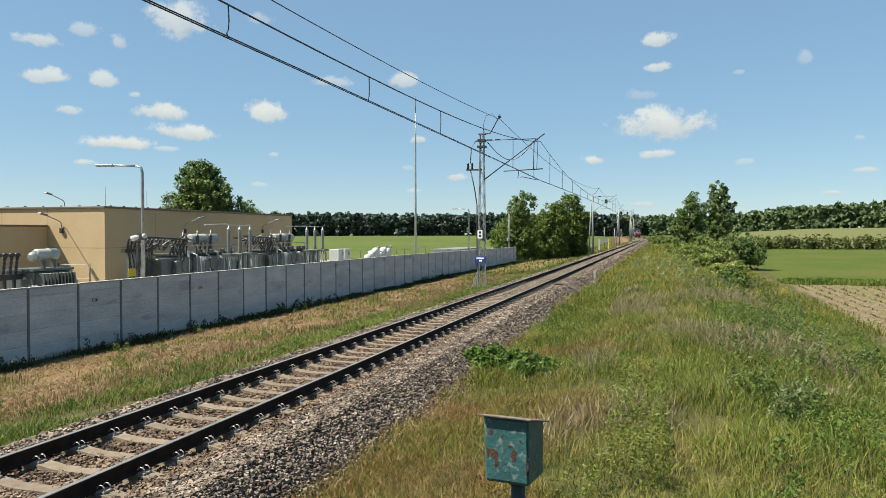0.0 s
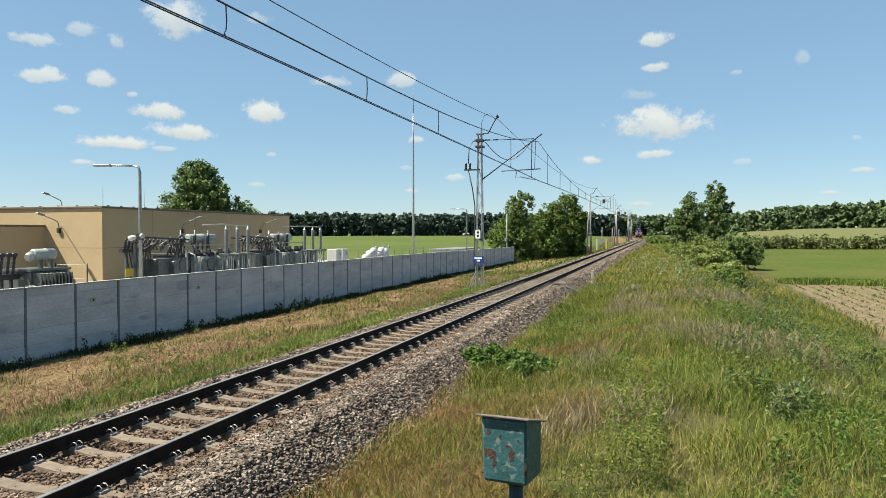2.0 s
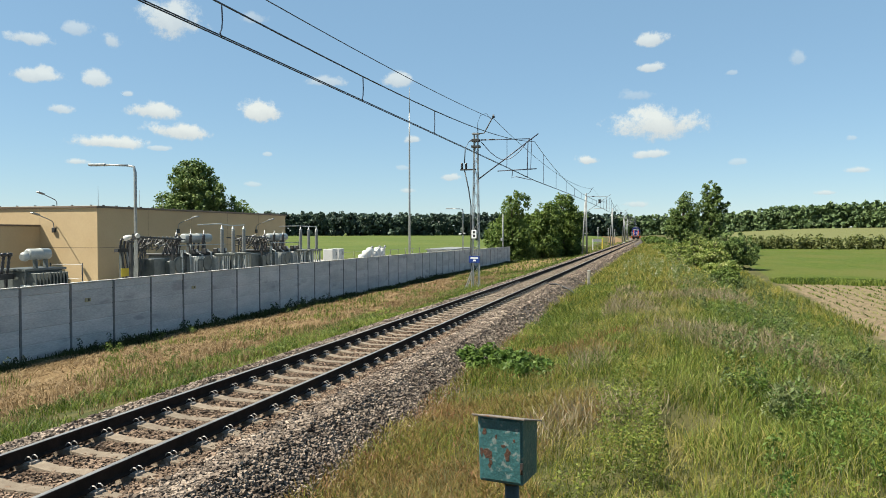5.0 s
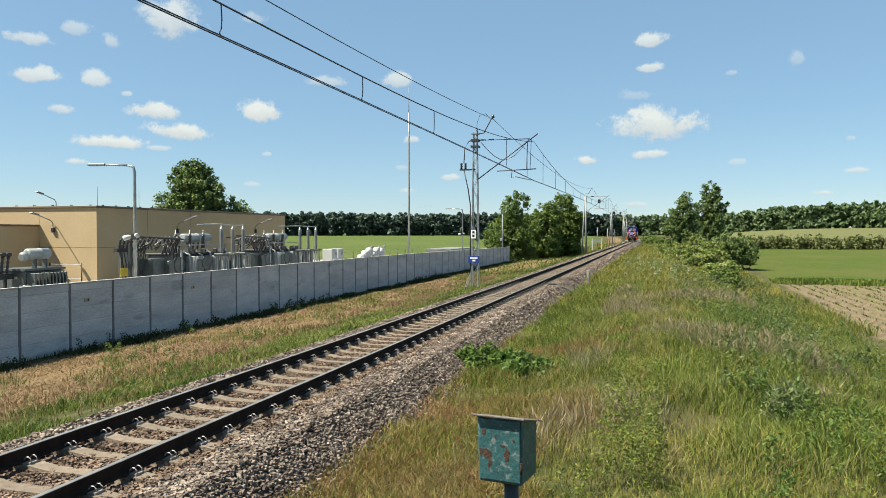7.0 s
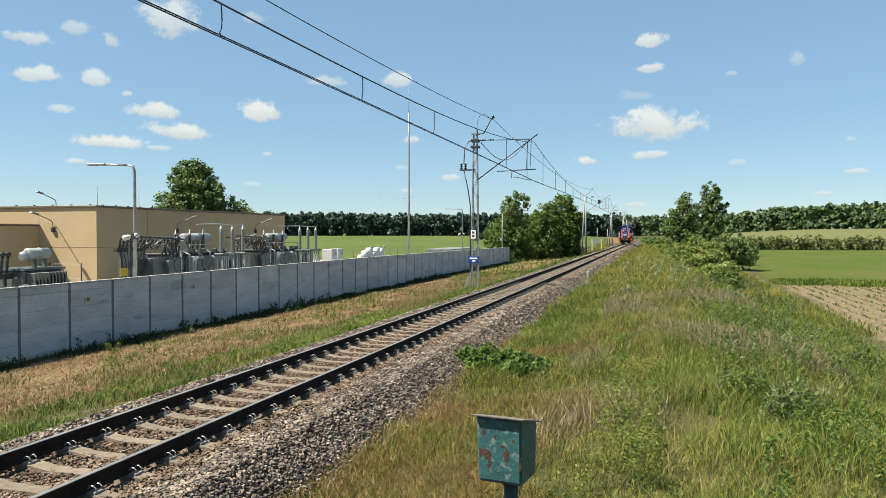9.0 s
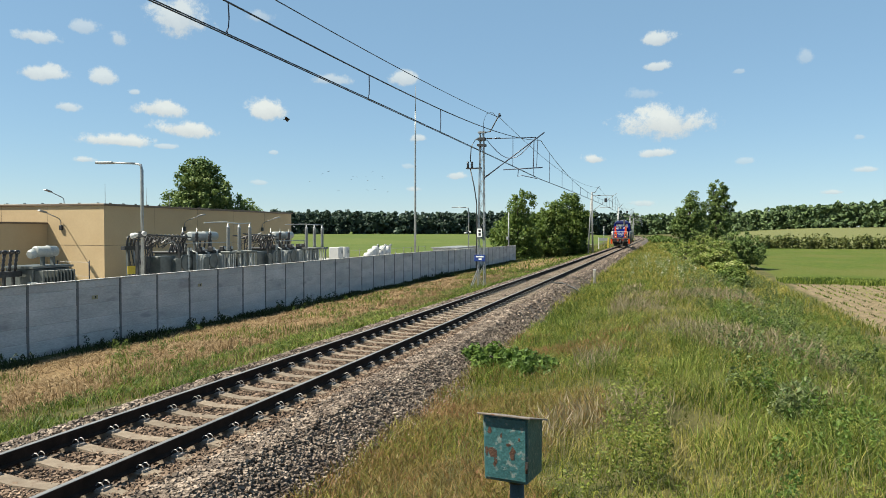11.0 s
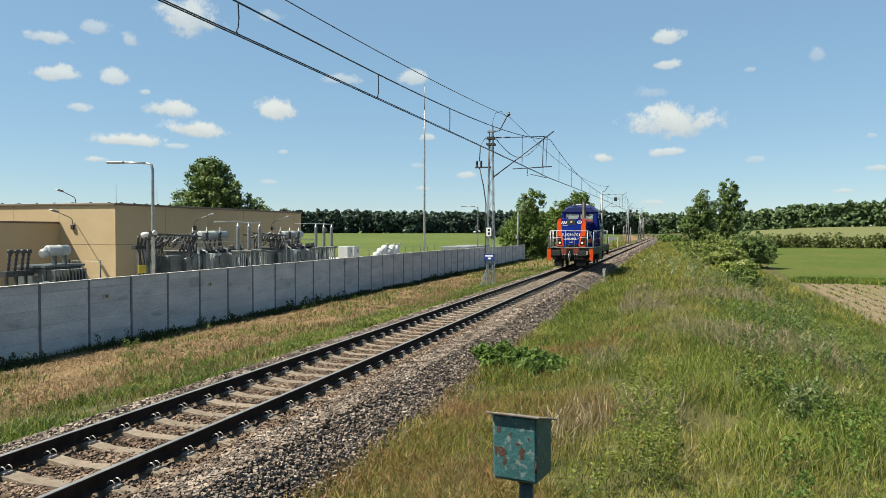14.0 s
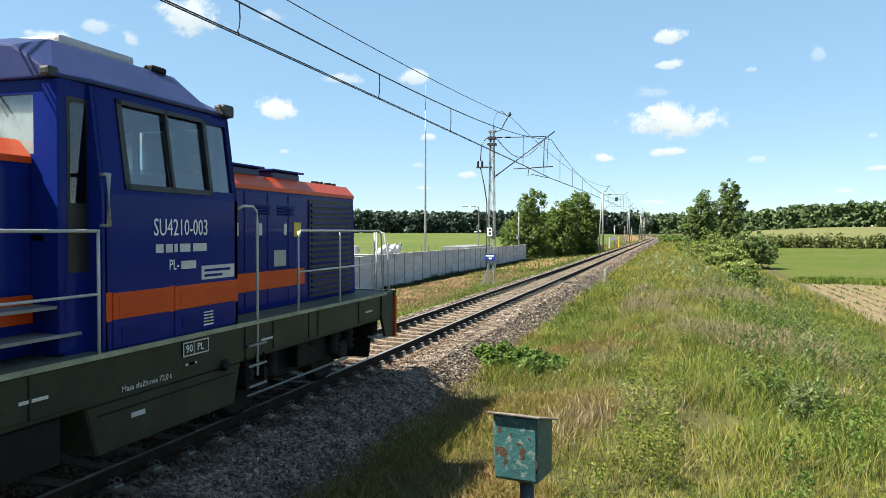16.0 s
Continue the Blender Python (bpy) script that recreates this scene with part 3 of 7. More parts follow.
    # orange bands round the front of the hood: corner stripes that widen to the foot
    for sx in (-1, 1):
        bm = B()
        pts = [(0.97, 1.5), (0.97, 3.2), (0.8, 3.41), (0.72, 3.41), (0.72, 3.2), (0.62, 2.3), (0.5, 1.5)]
        prism(bm, [(sx * u, v) for u, v in pts], 0.0, 0.02, "y")
        for v in bm.verts:
            v.co.y += 0.5 + 0.2 * smooth(1.44, 3.42, v.co.z) - 0.012
        part("corner_stripe", bm, LOCO_ORANGE, long_hood, "orange stripe down the nose corner")
        bm = B()
        prism(bm, [(0.52, 1.5), (0.72, 1.5), (0.86, 2.4), (1.0, 3.2), (0.72, 3.22), (0.6, 2.4)], sx * 0.972 - 0.006, sx * 0.972 + 0.006, "x")
        part("side_stripe", bm, LOCO_ORANGE, long_hood, "orange stripe behind the nose corner")
        # orange roof edge
        for y0, y1, top, own in ((0.74, 5.24, 3.42, long_hood), (7.85, 12.34, 3.38, short_hood)):
            bm = B()
            prism(bm, [(sx * 0.985, top - 0.21), (sx * 0.985, top - 0.15), (sx * 0.83, top + 0.012), (sx * 0.55, top + 0.012), (sx * 0.55, top + 0.002), (sx * 0.8, top - 0.002), (sx * 0.965, top - 0.21)], y0, y1, "y")
            part("roof_edge", bm, LOCO_ORANGE, own, "orange roof edge")
        # long orange waist stripe
        for y0, y1, own in ((2.0, 5.24, long_hood), (7.85, 10.45, short_hood)):
            part("waist_stripe", box(B(), min(sx * 0.968, sx * 0.984), max(sx * 0.968, sx * 0.984), y0, y1, 1.74, 2.0, 0.003), LOCO_ORANGE, own, "orange waist stripe")
        # black lamp recess with lit lamp
        bm = B()
        prism(bm, [(sx * 0.6, 1.62), (sx * 0.9, 1.62), (sx * 0.92, 2.2), (sx * 0.74, 2.2)], 0.0, 0.02, "y")
        for v in bm.verts:
            v.co.y += 0.5 + 0.2 * smooth(1.44, 3.42, v.co.z) - 0.03
        cl = part("lamp_recess", bm, BLACK, long_hood, "black lamp recess")
        lathe_b = lathe(B(), (sx * 0.77, 0.5, 1.75), [(0, 0.075), (0.03, 0.085), (0.035, 0.06)], 14, (0, -1, 0))
        part("headlight_ring", lathe_b, GALV, cl)
        part("headlight", lathe(B(), (sx * 0.77, 0.48, 1.75), [(0, 0.062), (0.02, 0.055), (0.03, 0.02)], 14, (0, -1, 0)), LAMP_ON, cl, "lit round headlight")
        part("marker_light", lathe(B(), (sx * 0.82, 0.51, 1.98), [(0, 0.06), (0.02, 0.05)], 12, (0, -1, 0)), DARK_STEEL, cl, "unlit round marker light")
    # nose: lamp panel, doors, grey sill box
    nose = part("lamp_panel", prism(B(), [(-0.26, 3.0), (0.26, 3.0), (0.3, 3.36), (-0.3, 3.36)], 0.66, 0.69, "y", 0.006), DARK_STEEL, long_hood, "black lamp panel")
    part("headlight", lathe(B(), (0, 0.66, 3.18), [(0, 0.075), (0.02, 0.07), (0.03, 0.025)], 16, (0, -1, 0)), LAMP_WARM, nose, "dim round upper headlight")
    for x0, x1, z0, z1 in ((-0.42, -0.02, 2.35, 2.85), (0.0, 0.4, 2.35, 2.85), (-0.42, 0.4, 1.62, 2.3)):
        bm = B()
        box(bm, x0, x1, 0.0, 0.02, z0, z1, 0.006)
        for v in bm.verts:
            v.co.y += 0.5 + 0.2 * smooth(1.44, 3.42, v.co.z) - 0.012
        part("nose_door", bm, LOCO_BLUE, long_hood)
    part("door_latch", box(B(), 0.1, 0.2, 0.53, 0.56, 2.6, 2.63), BLACK, long_hood)
    part("nose_sill", box(B(), -0.35, 0.5, 0.42, 0.52, 1.44, 1.62, 0.01), LOCO_GREEN, long_hood)
    part("plug_socket", lathe(B(), (-0.1, 0.42, 1.55), [(0, 0.09), (0.1, 0.07), (0.12, 0.03)], 10, (0, -1, 0.4)), RUBBER, long_hood)
    for x in (-0.75, -0.35, 0.45):
        part("roof_lug", box(B(), x, x + 0.1, 0.8, 0.9, 3.42, 3.52, 0.01), BLACK, long_hood)
    for y in (1.7, 2.2, 3.1, 4.0, 4.5):
        part("lifting_lug", tube(B(), [(0.7, y, 3.42), (0.7, y, 3.48), (0.7, y + 0.12, 3.48), (0.7, y + 0.12, 3.42)], 0.012, 5), GALV_DULL, long_hood)
    # louvred doors on the sides of the hood
    for sx in (-1, 1):
        xw = sx * 0.97
        def panel(y0, y1, z0, z1, own, name="side_door", mat=LOCO_BLUE, proud=0.012):
            return part(name, box(B(), min(xw, xw + sx * proud), max(xw, xw + sx * proud), y0, y1, z0, z1, 0.006), mat, own)
        def louvre(y0, y1, z0, z1, n, own):
            d = panel(y0 - 0.03, y1 + 0.03, z0 - 0.03, z1 + 0.03, own, "louvre_frame", DARK_STEEL, 0.004)
            for i in range(n):
                z = z0 + (z1 - z0) * i / n
                bmv = B()
                h = (z1 - z0) / n * 0.8
                prism(bmv, [(xw + sx * 0.003, z + h), (xw + sx * 0.03, z), (xw + sx * 0.035, z + 0.008), (xw + sx * 0.008, z + h)], y0, y1, "y")
                part("slat", bmv, LOCO_BLUE, d)
        louvre(1.35, 1.95, 2.82, 3.14, 8, long_hood)
        panel(1.05, 2.0, 1.5, 2.6, long_hood, "radiator_opening", DARK_STEEL, 0.006)
        for y0, y1 in ((2.3, 2.62), (2.66, 2.98), (3.02, 3.36), (3.4, 3.74), (3.78, 4.2), (4.24, 4.66), (4.7, 5.16)):
            panel(y0, y1, 2.02, 3.16, long_hood)
            panel(y0, y1, 1.5, 1.72, long_hood, "lower_door")
        louvre(3.06, 3.32, 2.6, 2.86, 6, long_hood)
        louvre(3.44, 3.7, 2.1, 2.86, 14, long_hood)
        louvre(3.84, 4.14, 2.1, 2.86, 14, long_hood)
        for y in (2.38, 3.1, 4.05, 4.5):
            part("door_handle", box(B(), min(xw, xw + sx * 0.035), max(xw, xw + sx * 0.035), y, y + 0.05, 2.98, 3.06, 0.006), BLACK, long_hood)
        for y0, y1 in ((8.0, 8.7), (8.74, 9.3), (9.34, 9.9), (9.94, 10.45)):
            panel(y0, y1, 2.02, 3.14, short_hood)
            panel(y0, y1, 1.5, 1.72, short_hood, "lower_door")
        louvre(9.0, 9.4, 2.82, 2.98, 4, short_hood)
        louvre(9.6, 10.1, 2.82, 2.98, 4, short_hood)
        g = panel(10.6, 12.2, 1.5, 3.1, short_hood, "radiator_grille", DARK_STEEL, 0.02)
        for i in range(16):
            z = 1.56 + i * 0.095
            part("slat", box(B(), min(xw + sx * 0.02, xw + sx * 0.05), max(xw + sx * 0.02, xw + sx * 0.05), 10.65, 12.15, z, z + 0.04), LOCO_BLUE, g)
        for y in (8.5, 9.1, 9.8):
            panel(y, y + 0.09, 2.52, 2.7, short_hood, "label_plate", LETTER_DIM, 0.015)
    part("caution_plate", box(B(), 0.984, 0.99, 10.1, 10.32, 2.5, 2.72), YELLOW, short_hood, "yellow warning triangle plate")
    part("grey_plate", box(B(), 0.984, 0.99, 9.5, 9.85, 2.06, 2.3), GALV, short_hood)
    for y in (9.0, 10.2):
        fan = part("roof_fan", box(B(), -0.1, 0.8, y - 0.42, y + 0.42, 3.38, 3.5, 0.02), LOCO_ROOF, short_hood, "low blue roof fan housing")
        part("fan_lid", box(B(), -0.16, 0.86, y - 0.48, y + 0.48, 3.5, 3.53, 0.01), LOCO_BLUE, fan)
    for y in (11.4, 11.6, 11.9, 12.1):
        part("roof_lug", box(B(), 0.6, 0.7, y, y + 0.07, 3.38, 3.45), BLACK, short_hood)
    # exhaust
    ex = part("exhaust_pipe", lathe(B(), (0.42, 4.45, 3.42), [(0, 0.2), (0.05, 0.2), (0.07, 0.135), (1.3, 0.135), (1.3, 0.11), (1.0, 0.1)], 18), surface("sooty_exhaust_steel", (0.016, 0.015, 0.014), (0.036, 0.033, 0.03), 3, 0.55, 0.3, fine=0.15), loco, "tall sooty steel exhaust pipe")
    # cab
    def wall_with_hole(bm, axis, at, th, a0, a1, z0, z1, holes):
        """A wall plate cut by rectangular holes, made of strips."""
        cuts = sorted({a0, a1, *[h[0] for h in holes], *[h[1] for h in holes]})
        for u, v in zip(cuts, cuts[1:]):
            spans = [(z0, z1)]
            for h in holes:
                if h[0] <= u + 1e-6 and h[1] >= v - 1e-6:
                    spans = [(z0, h[2]), (h[3], z1)]
            for lo, hi in spans:
                if hi - lo < 1e-4:
                    continue
                if axis == "x":
                    box(bm, at, at + th, u, v, lo, hi)
                else:
                    box(bm, u, v, at, at + th, lo, hi)
        bmesh.ops.remove_doubles(bm, verts=bm.verts, dist=1e-4)
        return bm

    def leaned(ob):
        """The cab sides lean inwards above the waist."""
        for v in ob.data.vertices:
            if v.co.z > 2.95:
                v.co.x -= math.copysign(0.14 * (v.co.z - 2.95) / 1.05, v.co.x)
        return ob

    cab = part("cab_body", box(B(), -1.2, 1.2, 5.25, 7.8, 1.44, 2.55), LOCO_BLUE, loco, "navy blue driver's cab")
    for sx in (-1, 1):
        x0 = 1.41 if sx > 0 else -1.46
        wall_ = part("cab_side", box(B(), x0, x0 + 0.05, 5.62, 7.83, 1.4, 2.95), LOCO_BLUE, cab, "navy blue cab side panel")
        bm = wall_with_hole(B(), "x", x0, 0.05, 5.62, 7.83, 2.95, 4.0, [(5.95, 7.3, 3.05, 3.86), (7.36, 7.76, 3.05, 3.86)])
        leaned(part("window_band", bm, LOCO_BLUE, wall_, "navy blue window band leaning inwards"))
        xo = sx * 1.46
        part("waist_stripe", box(B(), min(xo, xo + sx * 0.006), max(xo, xo + sx * 0.006), 5.62, 7.83, 1.72, 2.0), LOCO_ORANGE, wall_, "orange waist stripe")
        for y0, y1 in ((5.95, 6.62), (6.66, 7.3), (7.36, 7.76)):
            leaned(part("window_pane", box(B(), sx * 1.43 - 0.004, sx * 1.43 + 0.004, y0, y1, 3.05, 3.86), GLASS, wall_, "side window glass")).visible_shadow = False
        bm = B()
        for y0, y1, z0, z1 in ((5.9, 7.34, 3.0, 3.06), (5.9, 7.34, 3.85, 3.9), (5.9, 5.97, 3.0, 3.9), (6.62, 6.66, 3.0, 3.9), (7.28, 7.34, 3.0, 3.9)):
            box(bm, min(xo - sx * 0.03, xo + sx * 0.015), max(xo - sx * 0.03, xo + sx * 0.015), y0, y1, z0, z1)
        leaned(part("window_frame", bm, RUBBER, wall_, "black rubber window frame"))
        for y0, y1 in ((5.7, 6.55), (6.62, 7.78)):
            part("louvre_door", box(B(), min(xo, xo + sx * 0.012), max(xo, xo + sx * 0.012), y0, y1, 1.45, 2.02, 0.006), LOCO_BLUE, wall_)
            part("louvre_band", box(B(), min(xo, xo + sx * 0.016), max(xo, xo + sx * 0.016), y0, y1, 1.73, 1.99, 0.004), LOCO_ORANGE, wall_, "orange louvred band")
            for i in range(5):
                part("slat", box(B(), min(xo, xo + sx * 0.022), max(xo, xo + sx * 0.022), y0 + 0.08, y1 - 0.08, 1.77 + 0.036 * i, 1.79 + 0.036 * i), LOCO_ORANGE, wall_)
            for i in range(4):
                part("slat", box(B(), min(xo, xo + sx * 0.024), max(xo, xo + sx * 0.024), y0 + 0.12, y1 - 0.25, 1.52 + 0.036 * i, 1.54 + 0.036 * i), LOCO_BLUE, wall_)
        # recessed door at the front corner and pillars
        part("cab_door", box(B(), min(sx * 1.24, sx * 1.3), max(sx * 1.24, sx * 1.3), 5.28, 5.62, 1.44, 3.98), LOCO_BLUE, cab, "recessed navy blue cab door")
        part("door_window", box(B(), min(sx * 1.304, sx * 1.308), max(sx * 1.304, sx * 1.308), 5.36, 5.55, 2.85, 3.78), GLASS, cab)
        part("door_window_frame", box(B(), min(sx * 1.298, sx * 1.304), max(sx * 1.298, sx * 1.304), 5.33, 5.58, 2.2, 3.83), RUBBER, cab, "black door window rubber")
        part("door_pillar", prism(B(), [(5.225, 1.46), (5.31, 1.46), (5.31, 3.97), (5.225, 3.97)], min(sx * 1.12, sx * 1.305), max(sx * 1.12, sx * 1.305), "x", 0.01), LOCO_BLUE, cab)
        for z0, z1 in ((1.44, 2.95), (2.95, 4.0)):
            leaned(part("corner_pillar", box(B(), min(sx * 1.2, sx * 1.46), max(sx * 1.2, sx * 1.46), 5.58, 5.64, z0, z1), LOCO_BLUE, cab))
        for z0, z1 in ((1.44, 2.95), (2.95, 4.0)):
            leaned(part("rear_pillar", box(B(), min(sx * 1.1, sx * 1.46), max(sx * 1.1, sx * 1.46), 7.77, 7.83, z0, z1), LOCO_BLUE, cab))
        part("grab_handle", tube(B(), [(sx * 1.44, 5.6, 3.12), (sx * 1.6, 5.52, 3.12), (sx * 1.6, 5.52, 2.64), (sx * 1.44, 5.6, 2.64)], 0.024, 8), WHITE_STEEL, cab, "pale tubular door grab handle")
        part("rear_grab_rail", tube(B(), [(sx * 1.46, 7.84, 2.86), (sx * 1.5, 7.9, 2.9), (sx * 1.5, 8.12, 2.9), (sx * 1.5, 8.2, 2.84), (sx * 1.5, 8.22, 2.7), (sx * 1.5, 8.22, 0.72)], 0.018, 8), HANDRAIL, cab, "pale tubular grab rail")
        # ladder of treads below the walkway behind the cab
        for z in (0.6, 0.86, 1.12):
            tread = part("ladder_tread", box(B(), min(sx * 1.34, sx * 1.53), max(sx * 1.34, sx * 1.53), 7.95, 8.4, z, z + 0.03), DARK_STEEL, loco, "steel ladder tread")
            part("tread_edge", box(B(), min(sx * 1.53, sx * 1.538), max(sx * 1.53, sx * 1.538), 7.97, 8.38, z, z + 0.03), GALV_DULL, tread)
        for y in (7.95, 8.38):
            part("ladder_side", box(B(), min(sx * 1.36, sx * 1.5), max(sx * 1.36, sx * 1.5), y, y + 0.02, 0.58, 1.0), BLACK, loco)
        # camera pods at the eaves
        part("camera_pod", box(B(), min(sx * 1.26, sx * 1.42), max(sx * 1.26, sx * 1.42), 7.64, 7.84, 3.98, 4.13, 0.03, 2), RUBBER, cab, "black camera pod")
        part("camera_pod", box(B(), min(sx * 1.16, sx * 1.28), max(sx * 1.16, sx * 1.28), 5.15, 5.28, 3.98, 4.08, 0.03, 2), RUBBER, cab, "black camera pod")
    for y0, th in ((5.25, 0.05), (7.75, 0.05)):
        holes = [(-1.0, -0.04, 3.3, 3.85), (0.04, 1.0, 3.3, 3.85)]
        wall_ = part("cab_end", wall_with_hole(B(), "y", y0, th, -1.22, 1.22, 2.5, 4.0, holes), LOCO_BLUE, cab, "navy blue cab end wall")
        for a, b, c, d in holes:
            part("windscreen", box(B(), a, b, y0 + 0.02, y0 + 0.028, c, d), GLASS, wall_, "windscreen glass").visible_shadow = False
            part("sun_blind", box(B(), a + 0.02, b - 0.02, y0 + 0.06, y0 + 0.07, c - 0.02, d), BLIND, cab, "pale sun blind behind the windscreen")
            part("wiper", tube(B(), [((a + b) / 2, y0 - 0.01, d + 0.04), ((a + b) / 2 + 0.2, y0 - 0.02, d - 0.2)], 0.008, 5), RUBBER, wall_)
    part("driver_seat", box(B(), -0.9, -0.45, 6.3, 6.8, 2.5, 3.35, 0.06), INSIDE, cab)
    part("driver_desk", box(B(), 0.2, 1.2, 7.1, 7.7, 2.5, 2.95, 0.03), INSIDE, cab)
    roof_prof = [(-1.36, 3.98), (1.36, 3.98), (1.36, 4.02), (0.86, 4.44), (0.4, 4.49), (-0.4, 4.49), (-0.86, 4.44), (-1.36, 4.02)]
    bm = B()
    stations = ((5.2, 0.94, -0.14), (5.6, 1.0, 0.0), (7.4, 1.0, 0.0), (7.88, 0.98, -0.2))
    rings = [[bm.verts.new((u * k, y, v + (dz if v > 4.1 else 0))) for u, v in roof_prof] for y, k, dz in stations]
    n = len(roof_prof)
    for a, b in zip(rings, rings[1:]):
        for i in range(n):
            bm.faces.new((a[i], a[(i + 1) % n], b[(i + 1) % n], b[i]))
    bm.faces.new(rings[0])
    bm.faces.new(rings[-1][::-1])
    bmesh.ops.recalc_face_normals(bm, faces=bm.faces)
    bmesh.ops.bevel(bm, geom=list(bm.edges), offset=0.02, segments=2, affect="EDGES", profile=0.6)
    roof = part("cab_roof", bm, LOCO_ROOF, cab, "chamfered dusty blue cab roof")
    part("roof_unit", box(B(), -0.65, 0.65, 5.9, 7.0, 4.47, 4.6, 0.05, 2), WHITE_STEEL, roof, "white roof air-conditioning unit")
    for x in (-0.35, -0.15, 0.05):
        part("roof_light", box(B(), x, x + 0.1, 5.4, 5.5, 4.48, 4.54), DARK_STEEL, roof)
    part("roof_antenna", box(B(), 0.75, 0.9, 7.0, 7.25, 4.42, 4.5, 0.02), BLACK, roof)
    horn = B()
    lathe(horn, (-0.55, 5.2, 4.6), [(0, 0.1), (0.03, 0.1), (0.12, 0.05), (0.35, 0.03)], 12, (0, 1, 0))
    lathe(horn, (-0.35, 5.25, 4.57), [(0, 0.08), (0.03, 0.08), (0.1, 0.04), (0.3, 0.03)], 12, (0, 1, 0))
    tube(horn, [(-0.45, 5.45, 4.46), (-0.45, 5.45, 4.6)], 0.03, 6)
    part("horn", horn, RUBBER, roof, "black twin air horns")

    # handrails
    def rail_run(points, parent, r=0.017):
        return part("handrail", tube(B(), points, r, 8), HANDRAIL, parent, "pale tubular handrail")
    for sx in (-1, 1):
        x = sx * 1.5
        for ya, yb, posts in ((0.76, 5.5, (1.1, 2.42, 3.89, 5.49)), (9.3, 12.42, (9.3, 10.67, 12.1))):
            if ya < 5:
                rail_run([(x, 0.76, 1.44), (x, 0.84, 2.42), (x, 1.0, 2.56), (x, 1.12, 2.59), (x, 5.5, 2.59)], loco)
            else:
                rail_run([(x, 9.3, 1.44), (x, 9.3, 2.52), (x, 9.37, 2.59), (x, 12.3, 2.59), (x, 12.42, 2.5), (x, 12.5, 1.44)], loco)
            rail_run([(x, ya if ya > 5 else 1.1, 2.0), (x, yb, 2.0)], loco, 0.014)
            for yy in posts:
                part("handrail_post", tube(B(), [(x, yy, 1.42), (x, yy, 2.59)], 0.016, 8), HANDRAIL, loco)
        # benches beside the hood
        for z, d in ((1.62, 0.36), (1.88, 0.3)):
            part("foot_step", box(B(), min(sx * 0.98, sx * (0.98 + d)), max(sx * 0.98, sx * (0.98 + d)), 4.55, 5.45, z, z + 0.03), GALV_DULL, cab, "grey foot step to the cab door")
    for y0, sgn in ((0.0, -1), (13.0, 1)):
        yy = y0 - sgn * 0.04
        rail_run([(-1.52, yy - sgn * 0.22, 1.44), (-1.5, yy - sgn * 0.1, 2.1), (-1.38, yy, 2.54), (-1.3, yy, 2.58), (1.22, yy, 2.58), (1.33, yy, 2.54), (1.46, yy - sgn * 0.1, 2.1), (1.52, yy - sgn * 0.22, 1.44)], loco, 0.019)
        rail_run([(-1.25, yy, 2.12), (-0.62, yy, 2.12), (-0.4, yy, 1.98), (0.4, yy, 1.98), (0.66, yy, 2.12), (1.2, yy, 2.12)], loco, 0.015)
        for x in (-1.22, -0.32, 0.32, 1.18):
            part("handrail_post", tube(B(), [(x, yy, 1.44), (x, yy, 2.58)], 0.018 if abs(x) > 1 else 0.008, 8), HANDRAIL, loco)
        part("end_deck_edge", box(B(), -1.54, 1.54, min(yy + sgn * 0.1, yy), max(yy + sgn * 0.1, yy), 1.33, 1.452), LOCO_GREEN, loco, "dark worn deck edge")
        part("deck_nosing", box(B(), -1.54, 1.54, min(yy + sgn * 0.105, yy + sgn * 0.08), max(yy + sgn * 0.105, yy + sgn * 0.08), 1.44, 1.458), HANDRAIL, loco, "thin pale deck nosing")
    # writing and marks
    lettering("SU4210-003", 0.29, Matrix.Translation((-0.02, 0.5 + 0.2 * smooth(1.44, 3.42, 2.26) - 0.018, 2.3)) @ FRONT, long_hood, LETTER, "white class number on the nose", 0.88)
    bars(((-0.42, -0.36), (-0.3, -0.06), (0.0, 0.2), (0.24, 0.34)), 2.03, 0.07, 0.528, long_hood, "front", LETTER_DIM)
    bars(((-0.12, 0.16),), 1.78, 0.035, 0.5, long_hood, "front", LETTER_DIM)
    # operator marks as plain shapes
    for i, (xa, mat_) in enumerate(((-0.82, RED_MARK), (-0.71, LETTER), (-0.57, LETTER), (-0.43, LETTER))):
        bm = B()
        prism(bm, [(xa, 3.05), (xa + 0.07, 3.05), (xa + 0.13, 3.24), (xa + 0.06, 3.24)], 0.655, 0.665, "y")
        part("emblem", bm, mat_, long_hood, "slanted bar of the operator's emblem")
    bars(((-0.62, -0.28),), 2.95, 0.035, 0.655, long_hood, "front", LETTER)
    bm = B()
    prism(bm, [(0.38, 3.18), (0.45, 3.08), (0.66, 3.08), (0.73, 3.18), (0.66, 3.28), (0.45, 3.28)], 0.652, 0.664, "y")
    em = part("emblem", bm, LETTER, long_hood, "white hexagonal emblem")
    bars(((0.46, 0.52), (0.54, 0.58), (0.6, 0.65)), 3.13, 0.1, 0.652, em, "front", LOCO_BLUE)
